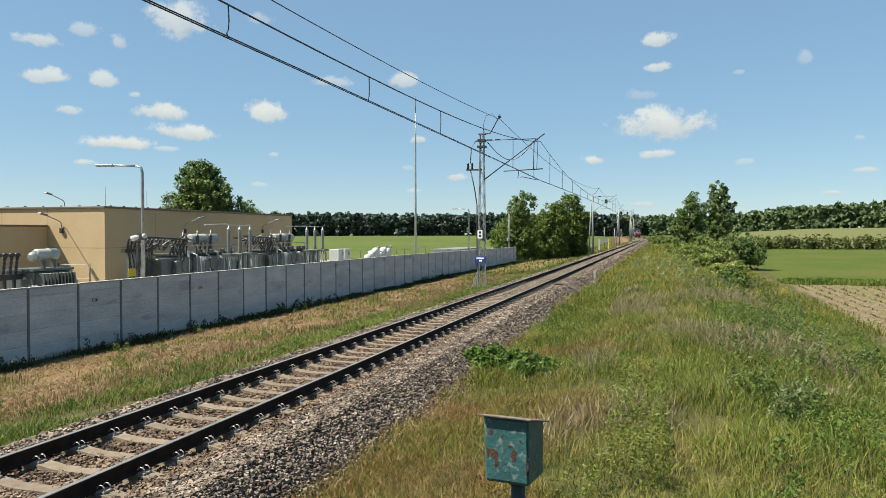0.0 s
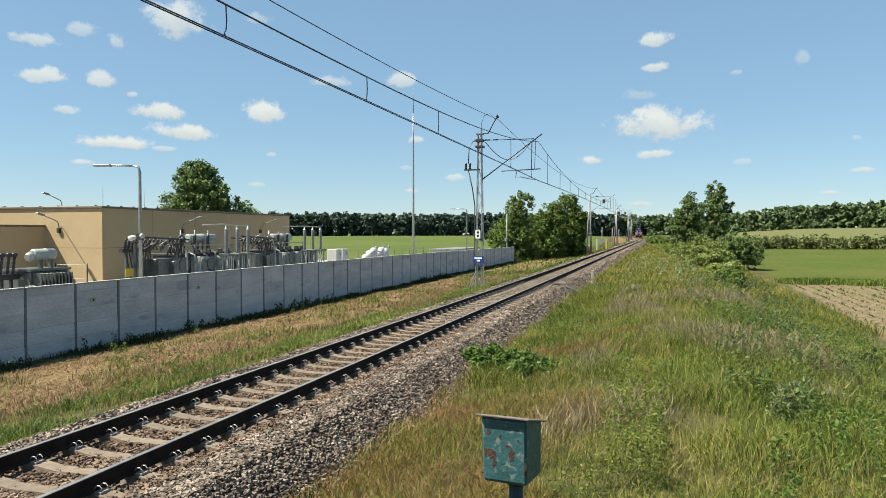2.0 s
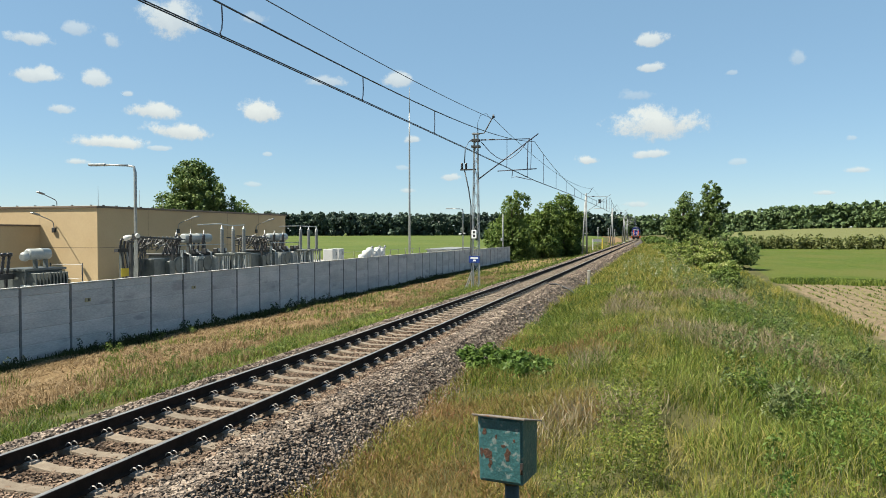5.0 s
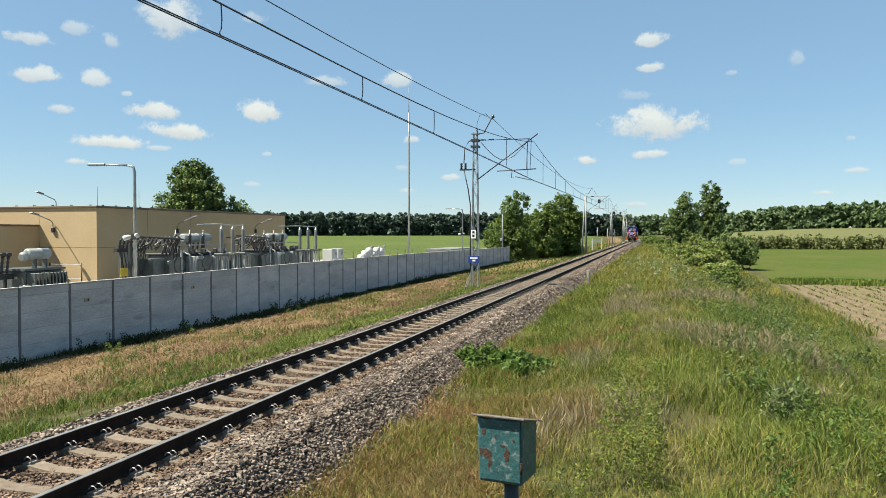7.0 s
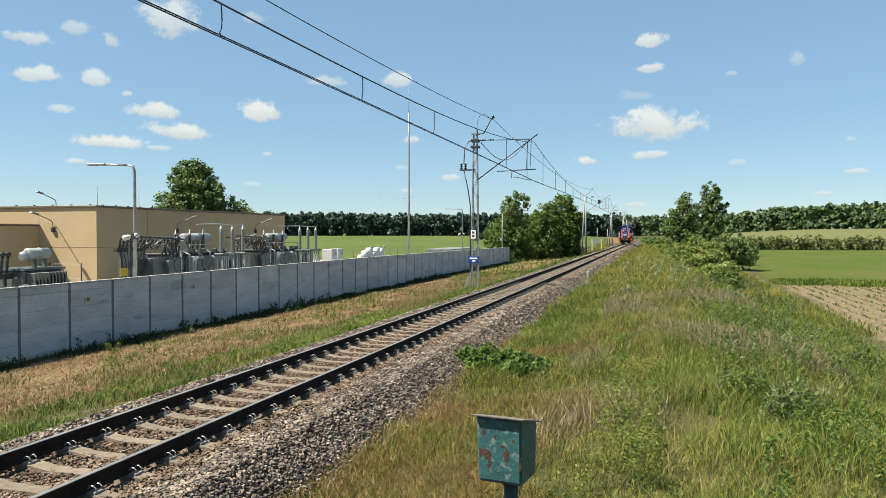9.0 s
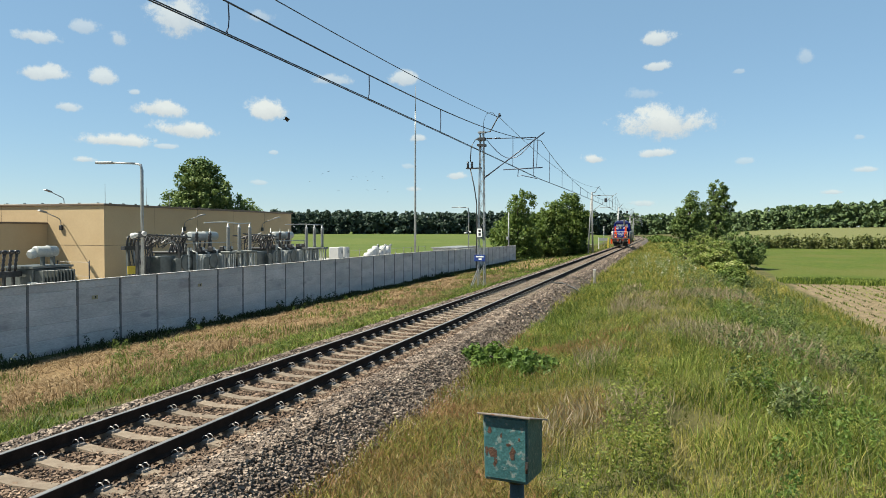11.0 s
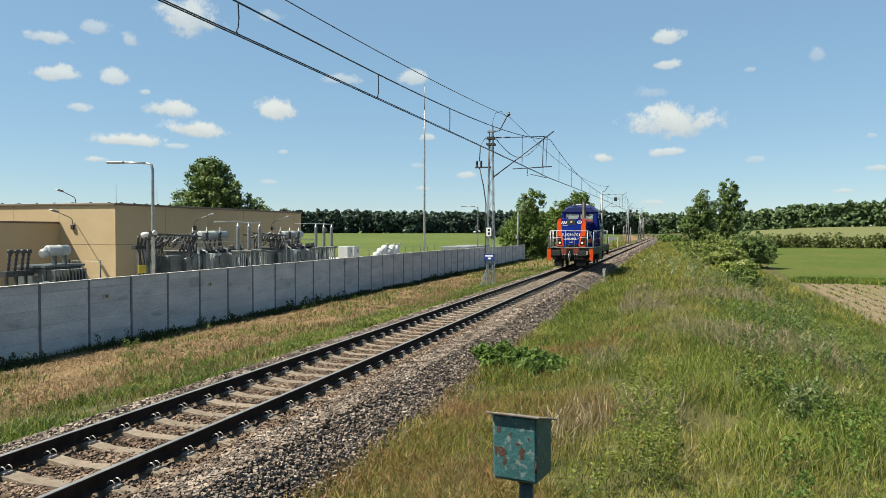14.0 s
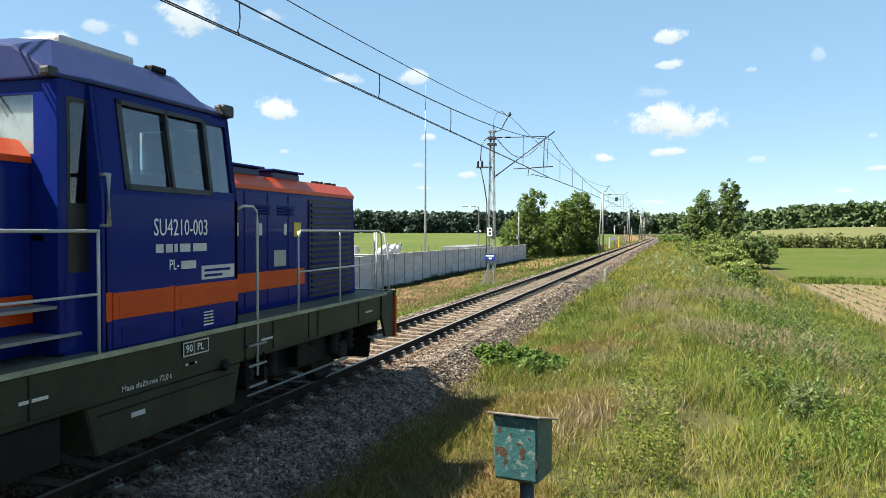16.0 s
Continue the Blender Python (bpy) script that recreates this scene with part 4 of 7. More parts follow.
    for sx in (1,):
        xw = 0.985
        for i in range(4):
            y = 2.75 + 0.2 * i
            bm = B()
            prism(bm, [(y, 2.16), (y + 0.1, 2.16), (y + 0.2, 2.56), (y + 0.1, 2.56)], xw, xw + 0.004, "x")
            part("emblem", bm, RED_MARK if i % 2 == 0 else LETTER, long_hood, "slanted bar of the operator's emblem")
        bars(((3.66, 3.98), (4.04, 4.62)), 2.2, 0.09, xw, long_hood, "side", LETTER)
        bars(((4.4, 4.62),), 2.42, 0.12, xw, long_hood, "side", LETTER_DIM)
    lettering("SU4210-003", 0.26, Matrix.Translation((1.466, 6.76, 2.62)) @ SIDE, cab, LETTER, "white class number on the cab side", 0.72)
    bars(((6.33, 6.45), (6.49, 6.6), (6.63, 6.68), (6.72, 6.9), (6.95, 7.2)), 2.36, 0.09, 1.462, cab, "side", LETTER_DIM)
    lettering("PL-", 0.16, Matrix.Translation((1.466, 6.62, 2.22)) @ SIDE, cab, LETTER, "", 0.8)
    bars(((6.74, 7.0),), 2.17, 0.09, 1.462, cab, "side", LETTER_DIM)
    plate = part("owner_plate", box(B(), 1.462, 1.468, 7.1, 7.75, 2.03, 2.19), LETTER_DIM, cab, "pale owner's plate")
    bars(((7.15, 7.66),), 2.12, 0.03, 1.468, plate, "side", LOCO_BLUE)
    bars(((7.15, 7.5),), 2.06, 0.03, 1.468, plate, "side", LOCO_BLUE)
    bm = B()
    prism(bm, [(7.12, 1.5), (7.3, 1.5), (7.3, 1.66), (7.12, 1.66)], 1.476, 1.48, "x")
    warn = part("caution_plate", bm, LETTER, cab, "white plate with a yellow triangle")
    part("triangle", prism(B(), [(7.14, 1.53), (7.28, 1.53), (7.21, 1.64)], 1.48, 1.483, "x"), YELLOW, warn)
    fr = part("label_frame", box(B(), 1.497, 1.5, 6.72, 7.18, 1.2, 1.36), LETTER_DIM, frame_)
    part("label_ground", box(B(), 1.5, 1.502, 6.735, 6.9, 1.215, 1.345), LOCO_GREEN, fr)
    part("label_ground", box(B(), 1.5, 1.502, 6.915, 7.165, 1.215, 1.345), LOCO_GREEN, fr)
    lettering("90", 0.12, Matrix.Translation((1.504, 6.82, 1.28)) @ SIDE, frame_, LETTER)
    lettering("PL", 0.12, Matrix.Translation((1.504, 7.02, 1.28)) @ SIDE, frame_, LETTER)
    lettering("Masa służbowa 72,0 t", 0.085, Matrix.Translation((1.5, 6.15, 1.04)) @ SIDE, frame_, LETTER_DIM)
    bars(((6.75, 6.95), (6.8, 6.92)), 1.1, 0.025, 1.5, frame_, "side", LETTER_DIM)
    bars(((5.95, 6.15),), 0.72, 0.05, 1.462, tank, "side", LETTER_DIM)
    for y in (4.6, 11.7, 8.3):
        bars(((y, y + 0.3),), 1.15, 0.03, 1.5, frame_, "side", LETTER_DIM)
    part("axle_mark", box(B(), 1.3, 1.305, 0.95, 1.1, 0.72, 0.86), LETTER, loco)
    return loco


loco = locomotive()


# ---- catenary ----
MASTS = [42.0 + 70.5 * i for i in range(-1, 6)]
CONTACT_Z = 5.6


def lattice_mast():
    """Square lattice mast on a concrete foot: origin at the track's rail level, 3.6 m beside its axis."""
    m = thing("catenary_mast", "grey lattice steel catenary mast beside the track", "mast", "catenary masts")
    part("foundation", box(B(), -0.45, 0.45, -0.45, 0.45, -1.6, -0.75, 0.03), CONCRETE_PALE, m, "concrete foundation")
    def half(z):
        return 0.2 - 0.08 * smooth(-0.8, 8.5, z) - 0.02 * (z > 5)
    for sx in (-1, 1):
        for sy in (-1, 1):
            part("leg", tube(B(), [(sx * half(-0.8), sy * half(-0.8), -0.8), (sx * half(4), sy * half(4), 4), (sx * half(8.5), sy * half(8.5), 8.5)], 0.027, 4), GALV, m)
    zs = np.linspace(-0.7, 8.4, 15)
    for i, (a, b) in enumerate(zip(zs, zs[1:])):
        ha, hb = half(a), half(b)
        s = 1 if i % 2 else -1
        bm = B()
        for sy in (-1, 1):
            tube(bm, [(-s * ha, sy * ha, a), (s * hb, sy * hb, b)], 0.012, 4)
            tube(bm, [(sy * ha, -s * ha, a), (sy * hb, s * hb, b)], 0.012, 4)
        part("lacing", bm, GALV, m)
    for sy in (-1, 1):
        part("brace", tube(B(), [(-0.75, sy * 0.25, -1.1), (-0.2, sy * 0.2, 0.3)], 0.03, 4), GALV_DULL, m)
    # feeder bracket at the head
    part("head_plate", box(B(), -0.22, 0.22, -0.16, 0.16, 8.38, 8.46), GALV_DULL, m)
    part("feeder_bracket", tube(B(), [(-0.05, 0, 8.4), (0.5, 0, 8.45), (0.95, 0, 9.25), (1.15, 0, 9.38)], 0.035, 6), DARK_STEEL, m)
    part("feeder_insulator", lathe(B(), (1.05, 0, 9.3), [(0, 0.05), (0.03, 0.1), (0.06, 0.05), (0.1, 0.1), (0.14, 0.05), (0.2, 0.06)], 10), PORCELAIN_DARK, m)
    part("jumper_loop", tube(B(), [(0.95, 0.05, 9.2), (0.6, 0.05, 9.6), (0.25, 0.05, 9.5), (0.1, 0.05, 9.1), (0.05, 0.05, 8.5)], 0.014, 5), DARK_STEEL, m)
    # cantilever
    arm = part("cantilever", tube(B(), [(0.12, 0, 5.72), (3.7, 0, 8.3)], 0.036, 8), WIRE, m, "inclined steel cantilever tube")
    part("tie_tube", tube(B(), [(-0.35, 0, 8.05), (3.2, 0, 8.02)], 0.026, 6), WIRE, m)
    for x in (0.3, 0.8):
        part("insulator", lathe(B(), (x, 0, 8.05), [(0.04 * i, 0.05 if i % 2 else 0.03) for i in range(9)], 10, (1, 0, -0.01)), PORCELAIN_DARK, m)
    part("insulator", lathe(B(), (0.2, 0, 5.78), [(0.045 * i, 0.05 if i % 2 else 0.03) for i in range(9)], 10, (3.58, 0, 2.58)), PORCELAIN_DARK, m)
    part("sagging_jumper", tube(B(), [(0.3 + 0.29 * i, 0.1, 7.95 - 1.15 * math.sin(math.pi * i / 10) + 0.012 * i) for i in range(11)], 0.024, 5), WIRE, m)
    part("registration_tube", tube(B(), [(1.3, 0, 6.2), (3.6, 0, 6.28)], 0.034, 6), WIRE, arm)
    part("hanger", tube(B(), [(3.1, 0, 7.9), (3.05, 0, 6.26)], 0.026, 5), WIRE, arm)
    part("hanger", tube(B(), [(3.32, 0, 8.0), (3.25, 0, 6.28)], 0.018, 5), WIRE, arm)
    part("steady_arm", tube(B(), [(2.2, 0, 6.22), (2.15, 0, 5.78), (2.4, 0, 5.85), (3.3, 0, 5.64)], 0.024, 5), WIRE, arm)
    # clamps, cable head and blue number plates
    part("clamp_band", box(B(), -0.24, 0.24, -0.24, 0.24, 7.6, 7.72), DARK_STEEL, m)
    part("clamp_band", box(B(), -0.22, 0.22, -0.22, 0.22, 7.95, 8.1), DARK_STEEL, m)
    part("side_bracket", box(B(), -0.95, 0.0, -0.06, 0.06, 6.28, 6.36), DARK_STEEL, m)
    for x in (-0.85, -0.6):
        part("insulator", lathe(B(), (x, 0, 6.36), [(0.06 * i, 0.08 if i % 2 else 0.05) for i in range(7)], 10), PORCELAIN_DARK, m)
    part("down_cable", tube(B(), [(-0.7, 0, 6.7), (-0.65, 0, 7.6), (-0.4, 0, 8.0), (0.1, 0, 8.02)], 0.03, 6), DARK_STEEL, m)
    part("down_cable", tube(B(), [(-0.7, 0, 6.3), (-0.45, 0, 5.2), (-0.3, 0, 4.2), (-0.3, 0, 1.6), (-0.28, 0, 0.2)], 0.035, 6), DARK_STEEL, m)
    plate = part("number_plate", box(B(), -0.36, 0.3, -0.29, -0.26, 0.82, 1.22, 0.01), BLUE_SIGN, m, "blue enamel plate with pale bars")
    part("mark", box(B(), -0.26, 0.2, -0.294, -0.29, 1.06, 1.14), LETTER, plate)
    part("mark", box(B(), -0.1, 0.08, -0.294, -0.29, 0.9, 1.0), LETTER, plate)
    plate = part("white_plate", box(B(), -0.2, 0.1, -0.27, -0.245, 2.25, 2.75, 0.01), LETTER, m, "white plate with dark bars")
    part("mark", box(B(), -0.12, 0.02, -0.274, -0.27, 2.55, 2.68), DARK_STEEL, plate)
    part("mark", box(B(), -0.12, 0.02, -0.274, -0.27, 2.34, 2.48), DARK_STEEL, plate)
    return m


def a_frame_mast():
    """Slim braced concrete-and-steel A mast farther down the line."""
    m = thing("catenary_mast", "grey A-shaped braced catenary mast beside the track", "mast", "catenary masts")
    part("foundation", box(B(), -0.4, 1.0, -0.4, 0.4, -2.2, -0.8, 0.03), CONCRETE_PALE, m, "concrete foundation")
    part("leg", tube(B(), [(0.22, 0, -1.0), (0.05, 0, 8.5)], 0.15, 8, 0.1), GALV_DULL, m, "grey mast leg")
    part("leg", tube(B(), [(-0.5, 0, -1.4), (-0.05, 0, 7.9)], 0.12, 8, 0.08), GALV_DULL, m, "grey leaning mast leg")
    for z in (0.6, 2.4, 4.2, 6.0):
        k = 1 - (z + 1.2) / 9.6
        part("rung", tube(B(), [(-0.5 * k, 0, z), (0.05 + 0.15 * k, 0, z)], 0.04, 5), GALV_DULL, m)
    part("feeder_bracket", tube(B(), [(0, 0, 8.4), (0.5, 0, 8.5), (0.95, 0, 9.25), (1.15, 0, 9.38)], 0.04, 6), DARK_STEEL, m)
    arm = part("cantilever", tube(B(), [(0.12, 0, 5.72), (3.7, 0, 8.3)], 0.04, 6), GALV_DULL, m)
    part("tie_tube", tube(B(), [(0, 0, 8.05), (3.2, 0, 8.02)], 0.03, 5), GALV_DULL, m)
    part("insulator", lathe(B(), (0.9, 0, 8.05), [(0.05 * i, 0.09 if i % 2 else 0.05) for i in range(9)], 8, (1, 0, 0)), PORCELAIN_DARK, m)
    part("registration_tube", tube(B(), [(1.3, 0, 6.2), (3.6, 0, 6.28)], 0.035, 5), GALV_DULL, arm)
    part("hanger", tube(B(), [(3.1, 0, 7.9), (3.05, 0, 6.26)], 0.025, 5), GALV_DULL, arm)
    part("tension_weight", box(B(), 1.9, 2.3, -0.2, 0.2, 7.0, 7.6, 0.04), DARK_STEEL, arm)
    return m


def mast_pose(y):
    return pose(track_x(y) - 3.6, y, 0, 0, 0, track_turn(y))


first = lattice_mast()
first.matrix_basis = mast_pose(MASTS[1])
copy_thing(first, mast_pose(MASTS[0]))
second = a_frame_mast()
second.matrix_basis = mast_pose(MASTS[2])
for y in MASTS[3:]:
    copy_thing(second, mast_pose(y))


def stagger(y):
    """The contact wire swings from side to side of the axis, mast by mast."""
    k = (y - MASTS[0]) / 70.5
    i = math.floor(k)
    a, b = (0.05, -0.12) if i % 2 == 0 else (-0.12, 0.05)
    return track_x(y) + a + (b - a) * (k - i)


def messenger_z(y):
    k = ((y - MASTS[0]) / 70.5) % 1.0
    return 6.24 + 1.6 * abs(2 * k - 1) ** 2.6


def contact_z(y):
    k = ((y - MASTS[0]) / 70.5) % 1.0
    return CONTACT_Z + 0.125 * (1 - (2 * k - 1) ** 2)


catenary = thing("overhead_line", "dark overhead contact and messenger wires with droppers", "overhead line")
YS = [*along(-28, 120, 2.0), *along(123, 394, 6.0)]
for dx in (-0.03, 0.03):
    part("contact_wire", tube(B(), [(stagger(y) + dx, y, contact_z(y)) for y in YS], 0.012, 5), WIRE, catenary, "dark contact wire")
part("messenger_wire", tube(B(), [(stagger(y), y, messenger_z(y)) for y in YS], 0.017, 5), WIRE, catenary, "dark messenger wire")
part("feeder_wire", tube(B(), [(track_x(y) - 2.5, y, 9.22 - 1.04 * (1 - (2 * (((y - MASTS[0]) / 70.5) % 1.0) - 1) ** 2)) for y in YS], 0.015, 5), WIRE, catenary, "dark feeder wire")
k = 0
for i in range(6):
    for j in range(12):
        y = MASTS[i] + 70.5 * (j + 0.5) / 12 + 0.55
        if y < 2 or y > 330:
            continue
        x, z0, z1 = stagger(y), contact_z(y), messenger_z(y)
        loop = [(x, y, z1), (x, y + 0.02, (z0 + z1) / 2), (x, y, z0 + 0.12), (x, y - 0.05, z0 + 0.05), (x, y, z0)] if y < 45 else [(x, y, z1), (x, y, z0)]
        part("dropper", tube(B(), loop, 0.014, 4), WIRE, catenary)

# ---- the substation behind the fence ----
YARD = -1.45


def ground_slab():
    bm = box(B(), -46, -12.8, 4, 98, -1.5, -1.4)
    return tagged(part("yard", bm, surface("yard_gravel", (0.22, 0.21, 0.19), (0.3, 0.29, 0.26), 2, 0.95, bump=0.6, bump_scale=20)), "grey gravel substation yard", "yard", kind="structure")


ground_slab()


def building():
    b = thing("substation_building", "flat-roofed ochre-panelled substation building", "building")
    part("wall", box(B(), -46, -28, 38.98, 63.9, YARD, 4.2), STUCCO, b, "ochre wall panels")
    for z in (1.6,):
        part("panel_joint", box(B(), -46, -27.995, 38.975, 63.905, z, z + 0.025), ROOF_TRIM, b)
    bm = B()
    for y in np.arange(43.9, 63, 5.0):
        box(bm, -28.0, -27.995, y, y + 0.02, YARD, 4.2)
    for x in (-32.6, -36.5):
        box(bm, x, x + 0.02, 38.975, 38.99, 3.1, 4.2)
    part("panel_joint", bm, ROOF_TRIM, b)
    part("roof", box(B(), -46.1, -27.9, 38.88, 64.0, 4.2, 4.34, 0.02), ROOF_TRIM, b, "thin brown roof edge")
    part("annexe", box(B(), -46, -32.6, 33.2, 38.97, YARD, 3.0), STUCCO, b, "lower ochre annexe")
    part("annexe_roof", box(B(), -46.1, -32.52, 33.12, 38.97, 3.0, 3.12, 0.02), ROOF_TRIM, b)
    for x in np.arange(-45, -28, 1.5):
        part("roof_clip", box(B(), x, x + 0.12, 38.9, 39.0, 4.34, 4.4), DARK_STEEL, b)
    for y in np.arange(39.5, 63.5, 1.2):
        part("roof_clip", box(B(), -28.05, -27.95, y, y + 0.12, 4.34, 4.4), DARK_STEEL, b)
    part("cable_duct", box(B(), -27.98, -27.9, 41.6, 41.75, YARD, 2.4), GALV_DULL, b)
    return b


building()


def wall_lamp(m, arm=1.55):
    """Mounted on a wall behind it: the arm reaches out along -y and rises."""
    lamp = thing("wall_lamp", "small floodlight on a bent grey tube bracket", "lamp", "substation wall lamps", m)
    part("bracket", tube(B(), [(0, -0.06, -0.35), (0, -0.07, -0.05), (0, -0.2, 0.1), (0, -0.45, 0.2), (0, -arm + 0.2, 0.5)], 0.03, 6), GALV_DULL, lamp)
    part("head", prism(B(), [(-arm - 0.3, 0.58), (-arm - 0.25, 0.66), (-arm + 0.25, 0.54), (-arm + 0.3, 0.44)], -0.13, 0.13, "x", 0.015), GALV_DULL, lamp)
    part("control_box", box(B(), -0.12, 0.12, -0.14, 0.0, -0.65, -0.32, 0.02), DARK_STEEL, lamp)
    return lamp


wl = wall_lamp(pose(-31.4, 38.97, 3.25))
copy_thing(wl, pose(-27.99, 47.2, 3.2, 0, 0, 90))
copy_thing(wl, pose(-27.99, 58.4, 3.2, 0, 0, 90))
copy_thing(wl, pose(-36.0, 44, 4.9))


def lamp_post(m, h=6.95):
    lamp = thing("street_lamp", "tall grey street lamp with a flat bent arm", "lamp", "substation street lamps", m)
    part("pole", tube(B(), [(0, 0, 0), (0, 0, h - 0.3), (-0.05, 0, h - 0.06), (-0.3, 0, h)], 0.078, 10, 0.045), GALV, lamp, "galvanised pole")
    part("arm", tube(B(), [(-0.3, 0, h), (-1.5, 0, h + 0.05)], 0.045, 8), GALV, lamp)
    part("head", box(B(), -2.1, -1.3, -0.14, 0.14, h - 0.01, h + 0.09, 0.03), GALV_DULL, lamp, "flat grey lamp head")
    part("floodlight", lathe(B(), (-0.1, 0, h - 3.05), [(0, 0.05), (0.12, 0.06), (0.2, 0.11), (0.42, 0.12), (0.43, 0.1)], 12, (-1, 0, -0.25)), WHITE_STEEL, lamp)
    part("floodlight", lathe(B(), (0.05, -0.08, h - 2.98), [(0, 0.04), (0.1, 0.05), (0.16, 0.09), (0.32, 0.1), (0.33, 0.08)], 12, (0.7, -0.7, -0.2)), WHITE_STEEL, lamp)
    part("clamp", box(B(), -0.12, 0.12, -0.12, 0.12, h - 3.2, h - 2.95), DARK_STEEL, lamp)
    part("pole_number", box(B(), -0.08, 0.08, -0.1, -0.08, 1.6, 1.75), LETTER_DIM, lamp)
    return lamp


lp = lamp_post(pose(-15, 26.6, YARD, 0, 0, 10))
copy_thing(lp, pose(-16.2, 87.1, YARD, 0, 0, 10))
copy_thing(lp, pose(-16.2, 110.5, YARD - 1.1, 0, 0, 100))


def lightning_mast():
    m = thing("lightning_mast", "very tall slender grey lightning mast", "mast")
    part("base", lathe(B(), (0, 0, 0), [(0, 0.35), (0.2, 0.35), (0.22, 0.2)], 12), GALV, m)
    part("pole", tube(B(), [(0, 0, 0.1), (0, 0, 8), (0, 0, 15), (0, 0, 18.5)], 0.14, 10, 0.07), GALV, m)
    part("rod", tube(B(), [(0, 0, 18.5), (0, 0, 21.6)], 0.05, 6, 0.02), GALV_DULL, m)
    m.matrix_basis = pose(-22, 83.7, YARD)


lightning_mast()


def bushing(bm, x, y, z, h, r=0.16, lean=(0, 0, 1)):
    n = int(h / 0.09)
    lathe(bm, (x, y, z), [(h * i / n, r if i % 2 else r * 0.68) for i in range(n + 1)], 10, lean)


def transformer(m, big=True):
    t = thing("power_transformer", "grey oil-filled power transformer with bushings and conservator", "transformer", "substation transformers", m)
    part("plinth", box(B(), -1.6, 1.6, -3.0, 3.0, 0, 0.6, 0.03), CONCRETE_PALE, t, "concrete plinth")
    part("tank", box(B(), -1.0, 1.0, -2.4, 2.4, 0.6, 2.7, 0.05), TANK, t, "grey steel tank")
    for y in (*(-1.5 + 0.15 * i for i in range(7)), *(0.75 + 0.16 * i for i in range(10))):
        part("radiator_fin", box(B(), 1.0, 1.55, y, y + 0.06, 0.9, 2.62, 0.01), TANK_PALE, t, "pale grey radiator fin")
    for y, h in ((-1.55, 2.75), (-0.35, 2.7), (0.55, 2.85), (2.45, 2.75)):
        part("riser_pipe", tube(B(), [(1.3, y, 0.9), (1.3, y, h), (0.9, y, h + 0.1)], 0.06, 6), TANK_PALE, t)
    for y in (-2.2, -1.0, 0.1, 1.3, 2.1):
        part("valve_box", box(B(), 0.95, 1.25, y, y + 0.3, 2.75, 3.05, 0.02), DARK_STEEL, t)
        part("gauge", lathe(B(), (1.25, y + 0.15, 2.95), [(0, 0.1), (0.05, 0.1)], 10, (1, 0, 0)), WHITE_STEEL, t)
    part("top_rail", tube(B(), [(1.1, -2.4, 2.82), (1.1, -2.4, 3.3), (1.1, 2.4, 3.3), (1.1, 2.4, 2.82)], 0.03, 6), TANK_PALE, t)
    for y in (-2.9, -0.2):
        part("fan_housing", lathe(B(), (1.45, y, 2.2), [(0, 0.46), (0.14, 0.46), (0.16, 0.4), (0.1, 0.36)], 20, (1, 0, 0)), TANK, t, "round grey fan housing")
        part("control_box", box(B(), 1.2, 1.6, y - 0.95, y - 0.5, 0.9, 2.45, 0.03), TANK, t)
    part("cover", box(B(), -1.1, 1.1, -2.5, 2.5, 2.7, 2.82, 0.02), DARK_STEEL, t)
    cons = part("conservator", lathe(B(), (0.1, -0.6, 3.7), [(0, 0.2), (0.06, 0.28), (1.4, 0.28), (1.41, 0.3), (1.45, 0.3), (1.46, 0.28), (2.7, 0.28), (2.76, 0.2)], 20, (0, 1, 0)), TANK_PALE, t, "pale cylindrical conservator")
    for y in (-0.1, 1.5):
        part("conservator_leg", box(B(), 0.0, 0.2, y, y + 0.12, 2.82, 3.44), TANK, cons)
    # three tall dark bushings with bright caps, a row of short ones behind them
    for y in (-2.0, -0.75, 0.5):
        bm = B()
        bushing(bm, 0.75, y, 2.82, 1.1, 0.115, (0, 0.08 * (y + 0.8), 1))
        b = part("bushing", bm, PORCELAIN_DARK, t, "tall dark ribbed bushing")
        part("cap", lathe(B(), (0.75, y + 0.088 * (y + 0.8), 3.9), [(0, 0.07), (0.08, 0.06), (0.1, 0.02), (0.32, 0.018)], 8), GALV, b)
    for y in (-1.6, -1.2, 1.1, 1.6, 2.1):
        bm = B()
        bushing(bm, -0.4, y, 2.82, 0.7, 0.08, (0, 0.25, 1))
        part("bushing", bm, PORCELAIN_DARK, t, "short dark ribbed bushing")
    part("frame_post", box(B(), 1.5, 1.6, -2.75, -2.65, 0.0, 3.05), TANK_PALE, t)
    part("marshalling_box", box(B(), 1.35, 1.75, -3.1, -2.3, 0.7, 1.4, 0.03), TANK_PALE, t, "pale grey marshalling box")
    part("side_cabinet", box(B(), 0.6, 1.5, 2.75, 3.9, 0.0, 2.75, 0.03), TANK, t, "dark grey side cabinet")
    part("side_cabinet", box(B(), 0.4, 1.3, -4.8, -3.5, 0.0, 2.6, 0.03), TANK, t, "dark grey side cabinet")
    part("pipe", tube(B(), [(1.1, -1.2, 2.75), (1.1, -1.2, 3.2), (0.6, -0.6, 3.4)], 0.05, 6), TANK, t)
    part("frame_beam", box(B(), 1.56, 1.62, -2.6, 2.4, 0.85, 0.95), DARK_STEEL, t)
    return t


tf = transformer(pose(-21.2, 38.9, YARD))
copy_thing(tf, pose(-21.2, 49.0, YARD))


